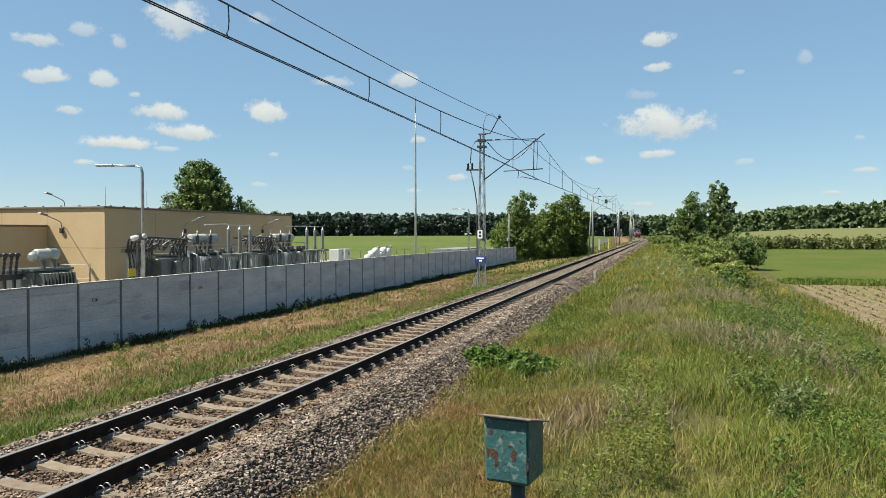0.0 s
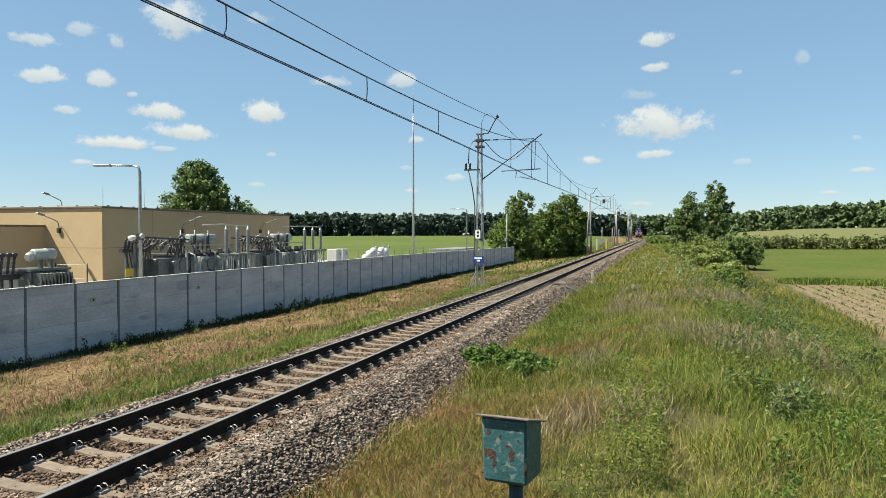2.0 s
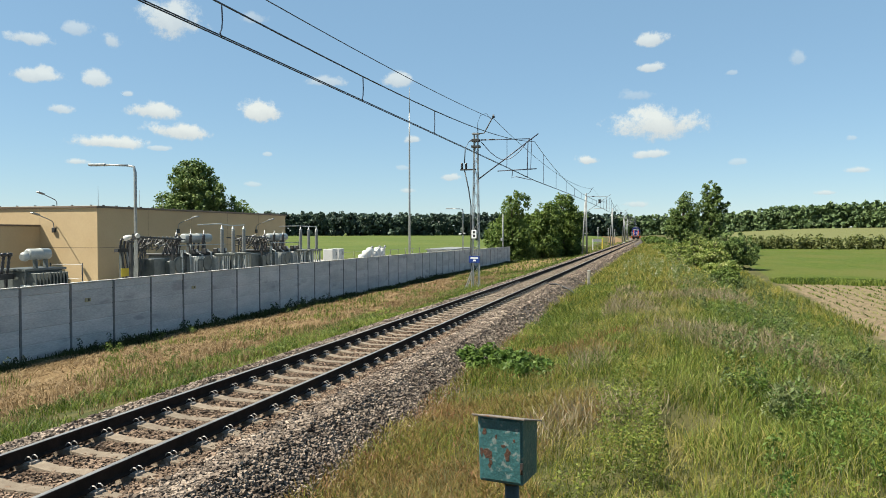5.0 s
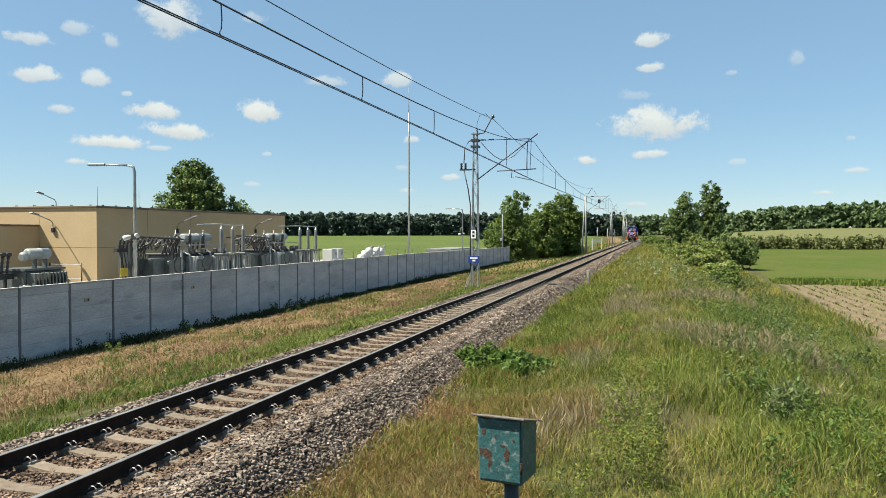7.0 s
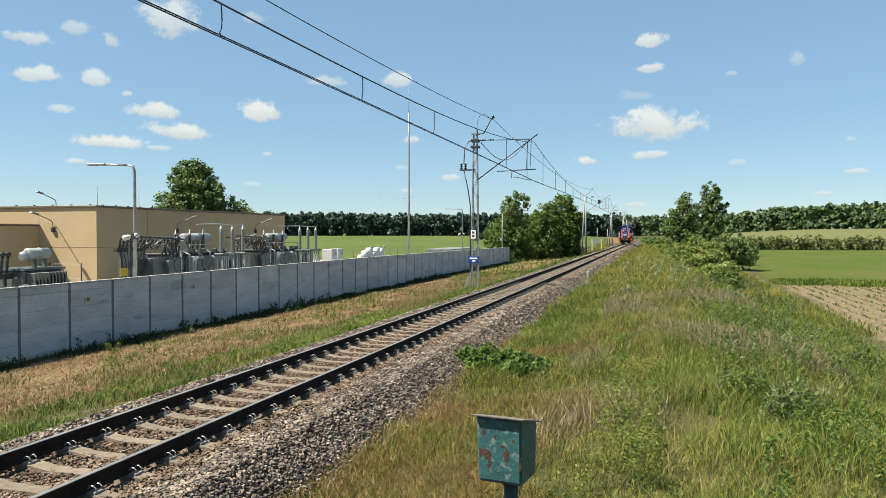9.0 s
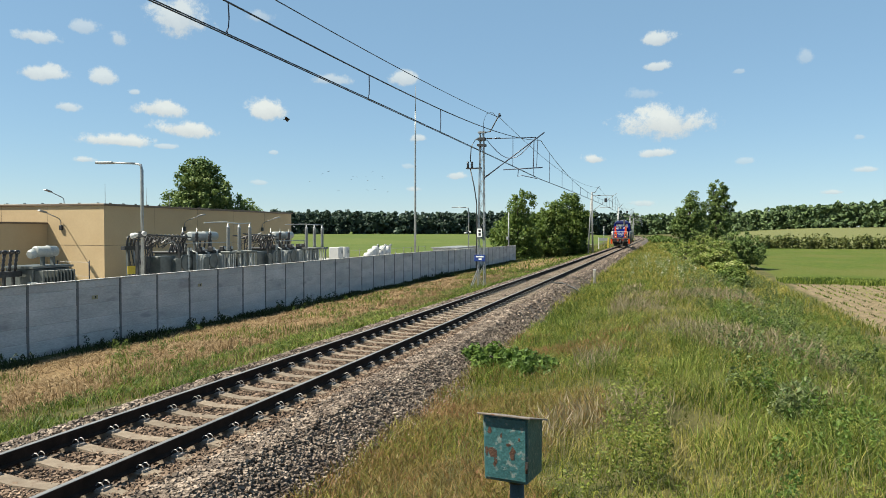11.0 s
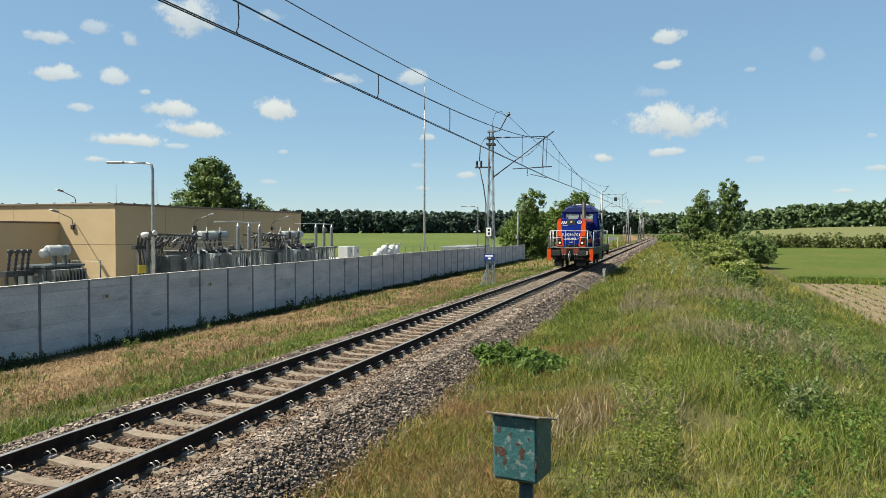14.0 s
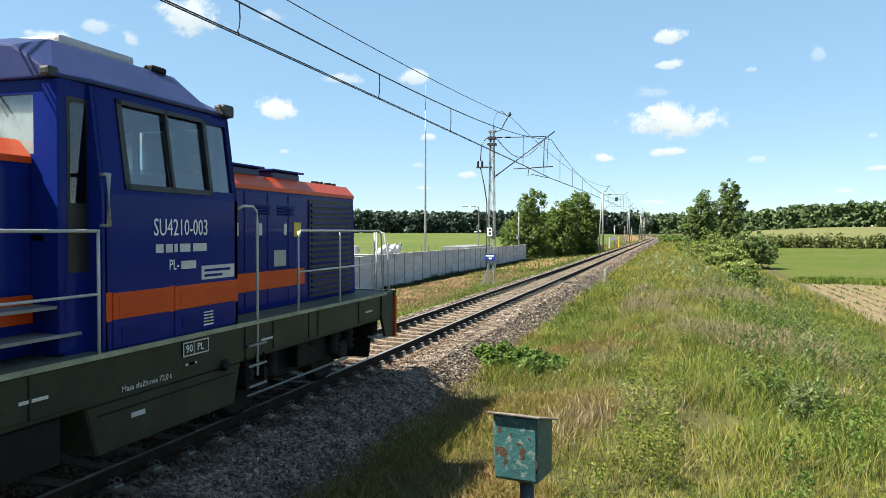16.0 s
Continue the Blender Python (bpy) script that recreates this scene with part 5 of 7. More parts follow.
def small_transformer():
    t = thing("station_transformer", "smaller grey transformer with pale conservator and dark bushings", "transformer", at=pose(-21.5, 27.4, YARD))
    part("plinth", box(B(), -1.2, 1.2, -1.5, 1.4, 0, 0.5, 0.03), CONCRETE_PALE, t)
    part("tank", box(B(), -0.8, 0.8, -1.1, 1.1, 0.5, 2.3, 0.05), TANK, t)
    for i in range(10):
        part("radiator_fin", box(B(), 0.8, 1.3, -1.0 + i * 0.2, -0.92 + i * 0.2, 0.7, 2.2, 0.01), TANK, t, "grey radiator fin")
    part("cover", box(B(), -0.9, 0.9, -1.2, 1.2, 2.3, 2.4), TANK, t)
    part("conservator", lathe(B(), (0.3, -0.5, 3.05), [(0, 0.18), (0.06, 0.26), (0.7, 0.26), (0.71, 0.28), (0.75, 0.28), (0.76, 0.26), (1.2, 0.26), (1.26, 0.18)], 18, (0, 1, 0)), TANK_PALE, t, "pale cylindrical conservator")
    part("conservator_end", lathe(B(), (0.3, -0.8, 2.9), [(0, 0.16), (0.12, 0.22), (0.26, 0.22)], 14, (0, 1, 0.3)), TANK_PALE, t)
    for y in (0.0, 0.6):
        part("conservator_leg", box(B(), 0.2, 0.4, y - 0.1, y, 2.4, 2.85), TANK, t)
    part("box", box(B(), 0.9, 1.2, -1.5, -1.2, 1.0, 1.7, 0.02), TANK_PALE, t)
    for y in (-2.4, -2.05, -1.7, -1.4):
        bm = B()
        bushing(bm, 0.1, y, 2.2, 0.8, 0.08, (0.0, 0.15, 1))
        lathe(bm, (0.1, y + 0.12, 2.95), [(0, 0.08), (0.05, 0.14), (0.16, 0.14), (0.2, 0.08)], 10)
        part("bushing", bm, PORCELAIN_DARK, t, "dark capped bushing")
    part("cable_tray", box(B(), -0.1, 0.3, -2.7, -1.2, 1.95, 2.2), DARK_STEEL, t)
    for y in (-2.5, -2.0, -1.5):
        part("tray_leg", box(B(), 0.0, 0.12, y, y + 0.1, 0, 1.95), DARK_STEEL, t)
    return t


small_transformer()


def switch_post(y, x=-19.4):
    s = thing("disconnector_post", "grey ribbed post insulator on a steel stand", "insulator", "switchyard insulators", pose(x, y, YARD))
    for dx in (-0.2, 0.2):
        for dy in (-0.2, 0.2):
            part("leg", box(B(), dx - 0.04, dx + 0.04, dy - 0.04, dy + 0.04, 0, 2.6), TANK_PALE, s)
    part("top_plate", box(B(), -0.35, 0.35, -0.35, 0.35, 2.6, 2.75, 0.02), TANK, s)
    bm = B()
    bushing(bm, 0, 0, 2.75, 1.45, 0.135)
    part("insulator", bm, PORCELAIN, s, "grey ribbed insulator")
    part("cap", lathe(B(), (0, 0, 4.2), [(0, 0.12), (0.1, 0.11), (0.14, 0.05), (0.3, 0.03)], 10), GALV, s)
    return s


sp = switch_post(39.9)
for y in (41.15, 42.4, 50.4, 51.75, 53.1):
    copy_thing(sp, pose(-19.4, y, YARD))
bus = thing("tubular_busbar", "pale tubular busbar above the transformers", "busbar")
part("tube", tube(B(), [(-19.4, 37.4, 3.06), (-19.4, 39.6, 3.14), (-19.4, 41.0, 3.04), (-19.4, 42.5, 3.1)], 0.035, 8), TANK_PALE, bus)
part("tube", tube(B(), [(-19.4, 47.2, 3.05), (-19.4, 50.2, 3.1), (-19.4, 53.2, 3.05)], 0.03, 8), TANK_PALE, bus)


def switch_rack():
    s = thing("cable_rack", "dark cable rack with insulators by the building", "cable rack", at=pose(-20.8, 33.2, YARD))
    for y in (-0.6, 0.4):
        part("post", box(B(), -0.08, 0.08, y - 0.08, y + 0.08, 0, 3.4), TANK, s)
    part("beam", box(B(), -0.12, 0.12, -1.0, 1.2, 3.0, 3.2), DARK_STEEL, s)
    for i in range(8):
        bm = B()
        bushing(bm, 0, -0.7 + i * 0.28, 3.2, 0.5, 0.07, (0.1, 0.1, 1))
        part("insulator", bm, PORCELAIN_DARK, s)
        part("cable", tube(B(), [(0.05, -0.7 + i * 0.28, 3.0), (0.2, -0.5 + i * 0.24, 1.8), (0.1, -0.3 + i * 0.18, 0.0)], 0.03, 5), DARK_STEEL, s)
    part("notice", box(B(), 0.2, 0.23, -0.9, -0.3, 1.71, 2.14, 0.01), YELLOW, s, "yellow notice plate")
    part("cabinet", box(B(), -0.3, 0.2, 0.6, 1.1, 0.0, 2.6, 0.02), TANK, s, "grey upright cabinet")
    return s


switch_rack()


def busbar_bridge(y0, n):
    """A level steel bridge that carries insulated bars, with hooked insulators leaning over it."""
    s = thing("busbar_bridge", "dark level busbar bridge with rows of leaning insulators", "busbar", "substation busbar bridges", pose(-20.2, y0, YARD))
    end = 0.34 * n
    for x, z in ((0, 3.45), (-0.4, 3.6), (0.35, 3.72)):
        part("beam", tube(B(), [(x, -0.6, z + 0.12), (x, end * 0.5, z), (x, end, z - 0.08)], 0.05, 6), DARK_STEEL, s)
    for i in range(n):
        y = 0.34 * i
        bm = B()
        bushing(bm, 0.1, y, 3.3, 0.5, 0.075, (0.2, 0.5, 1))
        part("insulator", bm, PORCELAIN_DARK, s)
        bm = B()
        bushing(bm, 0.05, y + 0.1, 2.75, 0.6, 0.065, (0.0, 0.45, 1))
        if i > n // 2:
            part("insulator", bm, PORCELAIN_DARK, s)
        else:
            bm.free()
        part("link", tube(B(), [(0.2, y - 0.1, 3.82), (0.3, y + 0.25, 3.62)], 0.028, 5), GALV_DULL, s)
    for y in (-0.4, end - 0.6):
        part("post", box(B(), -0.07, 0.07, y - 0.07, y + 0.07, 0, 3.45), DARK_STEEL, s)
    for i in range(3):
        part("cable", tube(B(), [(0.1, 0.3 * i, 3.3), (0.12, -0.1 + 0.25 * i, 1.7), (0.1, -0.4 + 0.2 * i, 0)], 0.03, 5), DARK_STEEL, s)
    part("brace", tube(B(), [(0, -0.4, 2.2), (0, 1.2, 3.4)], 0.035, 5), DARK_STEEL, s)
    rnd = random.Random(int(y0))
    for i in range(16):
        y, z = rnd.uniform(-0.6, end - 0.3), rnd.uniform(3.1, 3.75)
        part("jumper", tube(B(), [(rnd.uniform(-0.3, 0.3), y, z), (0.3, y + rnd.uniform(0.1, 0.3), z + 0.16), (rnd.uniform(-0.2, 0.3), y + rnd.uniform(0.3, 0.7), z - rnd.uniform(0.0, 0.3))], rnd.uniform(0.025, 0.05), 5), DARK_STEEL if i % 4 else GALV_DULL, s)
    return s


busbar_bridge(33.0, 11)
busbar_bridge(42.9, 11)


def white_units():
    for y in (57.0, 58.3):
        u = thing("white_cabinet", "white metal equipment cabinet", "cabinet", "white yard cabinets", pose(-20, y, YARD))
        part("plinth", box(B(), -0.45, 0.45, -0.5, 0.5, 0, 0.5), CONCRETE_PALE, u)
        part("body", box(B(), -0.45, 0.45, -0.5, 0.5, 0.5, 2.65, 0.05, 2), WHITE_STEEL, u)
        part("door_line", box(B(), 0.45, 0.46, -0.01, 0.01, 0.6, 2.55), GALV_DULL, u)
        part("vent", box(B(), 0.45, 0.46, 0.1, 0.4, 2.1, 2.4), GALV_DULL, u)
    g = thing("white_generator", "white cylindrical tanks and pipework on a skid", "tank", at=pose(-20, 66.3, YARD))
    part("skid", box(B(), -0.9, 0.9, -3.0, 3.6, 0.3, 1.15, 0.05), WHITE_STEEL, g)
    for y, h, r in ((-2.3, 0.7, 0.4), (-1.3, 1.05, 0.42), (-0.35, 1.3, 0.36), (0.6, 0.85, 0.42), (1.6, 1.3, 0.34), (2.4, 1.0, 0.36), (3.1, 1.25, 0.26)):
        part("drum", lathe(B(), (0, y, 1.15), [(0, r), (h, r), (h + 0.12, r * 0.7), (h + 0.16, r * 0.15)], 16), WHITE_STEEL, g, "white domed drum")
    part("pipe", tube(B(), [(0.3, -2.3, 2.0), (0.3, -1.0, 2.35), (0.3, 0.6, 2.15), (0.3, 1.6, 2.6), (0.3, 3.1, 2.5)], 0.06, 8), WHITE_STEEL, g)
    for y in (-1.8, 0.1, 1.1, 2.8):
        part("leg", box(B(), 0.85, 0.95, y, y + 0.1, 0.0, 1.9), GALV_DULL, g)
    for y in (-0.35, 1.6, 3.1):
        part("valve", lathe(B(), (0.25, y, 2.5), [(0, 0.1), (0.2, 0.12), (0.25, 0.05)], 8), GALV_DULL, g)
    part("end_cap", lathe(B(), (0.2, -3.0, 1.1), [(0, 0.5), (0.3, 0.42), (0.36, 0.1)], 14, (0, -1, 0)), WHITE_STEEL, g)


white_units()


def mesh_fence(x, y, n, turn):
    f = thing("yard_fence", "thin dark wire mesh fence on steel posts", "fence", at=pose(x, y, YARD, 0, 0, turn))
    for i in range(n + 1):
        part("post", tube(B(), [(i * 2.5, 0, 0), (i * 2.5, 0, 2.1)], 0.04, 6), DARK_STEEL, f)
    for z in (0.2, 1.1, 2.0):
        part("wire", tube(B(), [(0, 0, z), (n * 2.5, 0, z)], 0.012, 4), GALV_DULL, f)


mesh_fence(-31.0, 38.2, 1, 0)
mesh_fence(-24, 66, 10, 88)
mesh_fence(-30.5, 64.5, 2, -10)
for y in (51.0, 56.5, 60.0):
    r = thing("lightning_rod", "thin upright lightning rod on the roof", "lightning rod", "roof lightning rods", pose(-36 - y * 0.05, y, 4.3))
    part("rod", tube(B(), [(0, 0, 0), (0, 0, 2.2)], 0.03, 5, 0.01), GALV_DULL, r)
    part("foot", box(B(), -0.15, 0.15, -0.15, 0.15, 0, 0.06), CONCRETE_PALE, r)
sh = thing("yard_shelter", "long pale grey low concrete kiosk", "kiosk", at=pose(-19, 92, YARD))
part("body", box(B(), -1.5, 1.5, -6, 6, 0, 1.9, 0.04), CONCRETE_PALE, sh)
part("roof", box(B(), -1.7, 1.7, -6.2, 6.2, 1.9, 2.02), GALV_DULL, sh)


# ---- small trackside things ----
def relay_box():
    """Weathered teal trackside box on a post."""
    b = thing("trackside_box", "peeling teal metal trackside box on a post", "electrical box", at=pose(5.25, 6.82, 0.0, 0, 0, -10) @ pose(0, 0, 0, 1.0, -0.5, 0))
    body = part("body", prism(B(), [(-0.245, 0.235), (0.215, 0.235), (0.215, 0.87), (-0.245, 0.87)], -0.09, 0.32, "y", 0.012), TEAL, b, "peeling teal painted case")
    # tapering foot, top sloping to the back
    for v in body.data.vertices:
        if v.co.z < 0.4:
            v.co.x *= 0.95
        elif v.co.y > 0.1:
            v.co.z -= 0.108
    door = part("door", box(B(), -0.222, 0.196, -0.105, -0.09, 0.262, 0.845, 0.006), TEAL, b, "teal door with rust patches")
    for x, z, sx, sz in ((-0.14, 0.5, 0.062, 0.07), (0.06, 0.52, 0.045, 0.075), (-0.2, 0.52, 0.02, 0.06), (-0.11, 0.43, 0.02, 0.05), (-0.12, 0.4, 0.02, 0.03), (0.02, 0.6, 0.03, 0.02), (-0.17, 0.72, 0.03, 0.05), (0.13, 0.66, 0.015, 0.02), (-0.05, 0.68, 0.012, 0.03)):
        bm = B()
        rnd = random.Random(int(x * 1000) + 7)
        pts = [(x + sx * math.cos(a) * rnd.uniform(0.45, 1.0), z + sz * math.sin(a) * rnd.uniform(0.45, 1.0)) for a in np.linspace(0, 2 * math.pi, 13)[:-1]]
        prism(bm, pts, -0.1075, -0.1045, "y")
        part("rust_patch", bm, RUST, door)
    part("lid", prism(B(), [(-0.165, 0.877), (0.345, 0.745), (0.345, 0.759), (-0.165, 0.895)], -0.275, 0.26, "x", 0.004), LID, b, "weathered bare metal lid sloping backwards")
    part("hinge", tube(B(), [(0.2, -0.105, 0.35), (0.2, -0.105, 0.45)], 0.012, 6), RUST, b)
    part("latch", box(B(), 0.19, 0.22, -0.115, -0.1, 0.4, 0.46), DARK_STEEL, b)
    part("collar", lathe(B(), (0.03, 0.09, 0.18), [(0, 0.08), (0.06, 0.09)], 12), DARK_STEEL, b)
    part("post", tube(B(), [(0.03, 0.09, -0.75), (0.03, 0.09, 0.22)], 0.07, 12), surface("dark_teal_post", (0.015, 0.03, 0.035), (0.03, 0.05, 0.055), 6, 0.6, fine=0.2), b, "dark painted post")
    return b


relay_box()
mp = thing("marker_post", "short pale concrete marker post in the grass", "post", at=pose(2.75, 44.8, -0.8))
part("shaft", box(B(), -0.08, 0.08, -0.08, 0.08, -0.1, 1.05, 0.02), surface("stained_concrete", (0.22, 0.2, 0.16), (0.32, 0.29, 0.24), 5, 0.9, bump=0.3), mp)
part("cap", box(B(), -0.1, 0.1, -0.1, 0.1, 1.05, 1.1, 0.02), CONCRETE, mp)
sg = thing("trackside_sign", "low wide grey sign board on two pale posts", "sign", at=pose(-5.6, 163, -1.35, 0, 0, 3))
for x in (-1.0, 1.0):
    part("post", box(B(), x - 0.1, x + 0.1, -0.1, 0.1, 0, 2.6), YELLOW if x > 0 else LETTER_DIM, sg)
part("board", box(B(), -1.1, 1.1, -0.06, 0.0, 1.9, 2.5), GALV, sg)
for y, h in ((190, 3.6), (232, 3.6), (275, 3.4)):
    d = thing("line_pole", "slim pale pole beside the track", "pole", "trackside poles", pose(track_x(y) - 7.5, y, -1.9))
    part("shaft", tube(B(), [(0, 0, 0), (0, 0, h + 2)], 0.1, 6), GALV_DULL, d)
    part("cap", box(B(), -0.2, 0.2, -0.1, 0.1, h + 2, h + 2.2), GALV, d)
d = thing("line_pole", "slim pale pole with a small box beyond the fence end", "pole", "trackside poles", pose(-13.3, 97.5, -1.45))
part("shaft", tube(B(), [(0, 0, 0), (0, 0, 6.6)], 0.1, 8, 0.07), GALV_DULL, d)
part("box", box(B(), -0.3, -0.05, -0.15, 0.15, 2.9, 3.3, 0.02), GALV, d)
cb = thing("trackside_cable", "black cable lying across the ballast", "cable")
part("cable", tube(B(), [(0.9, 39.5, -0.2), (1.5, 39.3, -0.17), (2.2, 39.0, -0.4), (2.6, 38.6, -0.62), (2.9, 38.0, -0.7)], 0.05, 6), RUBBER, cb)


# ---- sky: fair-weather clouds, far off ----
def cloud_material():
    m = bpy.data.materials.new("cloud_white")
    m.use_nodes = True
    nt = m.node_tree
    n, ln = nt.nodes, nt.links
    n.remove(n["Principled BSDF"])
    tc, info = n.new("ShaderNodeTexCoord"), n.new("ShaderNodeObjectInfo")
    off = n.new("ShaderNodeVectorMath")
    off.operation = "SCALE"
    comb = n.new("ShaderNodeCombineXYZ")
    for s in comb.inputs:
        ln.new(info.outputs["Random"], s)
    ln.new(comb.outputs[0], off.inputs[0])
    off.inputs[3].default_value = 900.0
    add = n.new("ShaderNodeVectorMath")
    ln.new(tc.outputs["Object"], add.inputs[0])
    ln.new(off.outputs[0], add.inputs[1])
    tex = n.new("ShaderNodeTexNoise")
    tex.inputs["Scale"].default_value, tex.inputs["Detail"].default_value, tex.inputs["Roughness"].default_value = 0.013, 10.0, 0.66
    ln.new(add.outputs[0], tex.inputs["Vector"])
    sep = n.new("ShaderNodeSeparateXYZ")
    ln.new(tc.outputs["Generated"], sep.inputs[0])

    def mth(op, a, b=None, c=None):
        x = n.new("ShaderNodeMath")
        x.operation = op
        for sock, v in zip(x.inputs, (a, b, c)):
            if v is None:
                continue
            if isinstance(v, (int, float)):
                sock.default_value = v
            else:
                ln.new(v, sock)
        return x.outputs[0]

    gx = mth("MULTIPLY_ADD", sep.outputs[0], 2.0, -1.0)
    gz = mth("MULTIPLY_ADD", sep.outputs[2], 2.0, -0.8)
    flat = mth("MULTIPLY", mth("MINIMUM", gz, 0.0), 1.1)
    r = mth("SQRT", mth("ADD", mth("MULTIPLY", gx, gx), mth("ADD", mth("MULTIPLY", gz, gz), mth("MULTIPLY", flat, flat))))
    dens = mth("ADD", mth("MULTIPLY_ADD", tex.outputs[0], 1.95, -0.2), mth("MULTIPLY", r, -1.15))
    col = n.new("ShaderNodeAttribute")
    col.attribute_type, col.attribute_name = "OBJECT", "thickness"
    alpha = n.new("ShaderNodeMapRange")
    alpha.interpolation_type = "SMOOTHSTEP"
    alpha.inputs[1].default_value, alpha.inputs[2].default_value = 0.0, 0.42
    ln.new(dens, alpha.inputs[0])
    edge = n.new("ShaderNodeMapRange")
    edge.interpolation_type = "SMOOTHSTEP"
    edge.inputs[1].default_value, edge.inputs[2].default_value = 1.0, 0.72
    ln.new(mth("MAXIMUM", mth("ABSOLUTE", gx), mth("ABSOLUTE", mth("MULTIPLY_ADD", sep.outputs[2], 2.0, -1.0))), edge.inputs[0])
    fac = mth("MULTIPLY", mth("MULTIPLY", alpha.outputs[0], col.outputs["Fac"]), edge.outputs[0])
    shade = n.new("ShaderNodeMix")
    shade.data_type = "RGBA"
    shade.inputs[6].default_value, shade.inputs[7].default_value = (0.62, 0.69, 0.78, 1), (0.9, 0.96, 1.0, 1)
    sm = n.new("ShaderNodeMapRange")
    sm.inputs[1].default_value, sm.inputs[2].default_value = -0.55, 0.25
    ln.new(mth("ADD", gz, mth("MULTIPLY_ADD", tex.outputs[0], 1.0, -0.5)), sm.inputs[0])
    ln.new(sm.outputs[0], shade.inputs[0])
    em = n.new("ShaderNodeEmission")
    em.inputs["Strength"].default_value = 0.352
    ln.new(shade.outputs[2], em.inputs["Color"])
    tr = n.new("ShaderNodeBsdfTransparent")
    mx = n.new("ShaderNodeMixShader")
    ln.new(fac, mx.inputs[0])
    ln.new(tr.outputs[0], mx.inputs[1])
    ln.new(em.outputs[0], mx.inputs[2])
    ln.new(mx.outputs[0], n["Material Output"].inputs["Surface"])
    return m


CLOUD = cloud_material()
# bearing right of the line's axis and height above the horizon in degrees, width and height in degrees, thickness
CLOUDS = ((-36.4, 15.7, 4.6, 3.4, 0.8), (-45.8, 13.1, 3.0, 1.0, 0.7), (-40.6, 13.6, 1.8, 1.4, 0.6), (-45.4, 10.8, 3.8, 1.3, 0.85), (-41.5, 10.9, 2.2, 1.4, 0.8),
          (-43.9, 8.6, 1.9, 0.8, 0.7), (-37.8, 9.0, 4.1, 1.4, 0.95), (-36.1, 7.6, 4.9, 1.4, 1), (-40.8, 6.5, 5.4, 1.0, 1), (-30.1, 9.3, 3.8, 1.9, 1),
          (-19.6, 11.9, 3.0, 1.3, 0.75), (-18.6, 7.3, 1.6, 0.7, 0.75), (-15.7, 4.4, 1.9, 0.7, 0.75), (0.1, 8.4, 9.4, 2.8, 1), (-0.4, 14.3, 3.0, 1.1, 0.85),
          (-0.5, 12.3, 2.4, 0.8, 0.8), (-5.0, 5.6, 2.6, 0.8, 0.95), (-0.3, 6.0, 3.1, 0.8, 0.85), (13.4, 4.3, 1.7, 0.5, 0.7), (-25.4, 11.6, 3.2, 0.9, 0.55))
WISPS = ((-39.5, 9.9, 1.0, 0.5, 0.6), (-42.8, 5.0, 1.6, 0.5, 0.8), (-19.0, 3.3, 1.2, 0.5, 0.7), (5.8, 5.2, 1.4, 0.6, 0.4), (11.4, 2.8, 1.6, 0.4, 0.7), (13.0, 6.5, 0.8, 0.5, 0.4), (-1.4, 10.4, 2.8, 1.1, 0.3), (-29.7, 6.0, 0.9, 0.4, 0.5), (-1.4, 2.2, 2.0, 0.6, 0.6), (9.6, 12.2, 1.2, 1.2, 0.35), (-30.7, 15.9, 2.5, 1.1, 0.4), (-42.7, 14.1, 2.3, 1.0, 0.5), (-37.5, 6.2, 2.1, 0.5, 0.6), (-19.3, 5.1, 1.9, 0.5, 0.35), (-30.8, 3.7, 1.5, 0.4, 0.45), (5.2, 11.5, 1.0, 0.4, 0.35))
for az, el, w, h, thick in (*CLOUDS, *WISPS):
    d = Vector((math.sin(radians(az)) * math.cos(radians(el)), math.cos(radians(az)) * math.cos(radians(el)), math.sin(radians(el))))
    R = 2400.0
    hw, hh = R * math.tan(radians(w / 2)) * 1.5, R * math.tan(radians(h / 2)) * 1.75
    bm = B()
    bm.faces.new([bm.verts.new(p) for p in ((-hw, 0, -hh), (hw, 0, -hh), (hw, 0, hh), (-hw, 0, hh))])
    c = part("cloud", bm, CLOUD)
    c["thickness"] = thick
    c.matrix_basis = look(Vector(EYE) + d * R, EYE) @ pose(0, 0, 0, -90, 0, 0) @ pose(0, 0, 0, 0, 0, 180)
    tagged(c, "small white fair-weather cumulus cloud", "cloud", "clouds", "structure")

# ---- trees ----
LEAF = leaf_surface("tree_leaves", (0.0474, 0.0872, 0.0158), (0.126, 0.174, 0.0395), 0.5, 0.35)
LEAF_TREE = leaf_surface("ash_tree_leaves", (0.05, 0.09, 0.023), (0.14, 0.19, 0.058), 0.6, 0.32)
# Darker leaf: the fence's shade at its foot is put into the colour.
LEAF_SHADE = leaf_surface("shade_toned_fence_foot_leaves", (0.016, 0.0272, 0.008), (0.04, 0.06, 0.016), 1.0, 0.2)
LEAF_SAGE = leaf_surface("grey_green_mugwort_leaves", (0.048, 0.076, 0.0224), (0.112, 0.144, 0.0464), 0.8, 0.3, third=(0.176, 0.2, 0.096))
# Distance haze is put into the bluish tint of these far leaves.
LEAF_HAZED = leaf_surface("haze_tinted_forest_leaves", (0.033, 0.0555, 0.0435), (0.06, 0.09, 0.0645), 0.05, 0.25)
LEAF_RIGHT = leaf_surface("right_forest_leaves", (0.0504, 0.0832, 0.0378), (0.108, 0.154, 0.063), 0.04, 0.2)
LEAF_BUSH = leaf_surface("bush_leaves", (0.0544, 0.0936, 0.0155), (0.117, 0.155, 0.035), 0.9, 0.35)
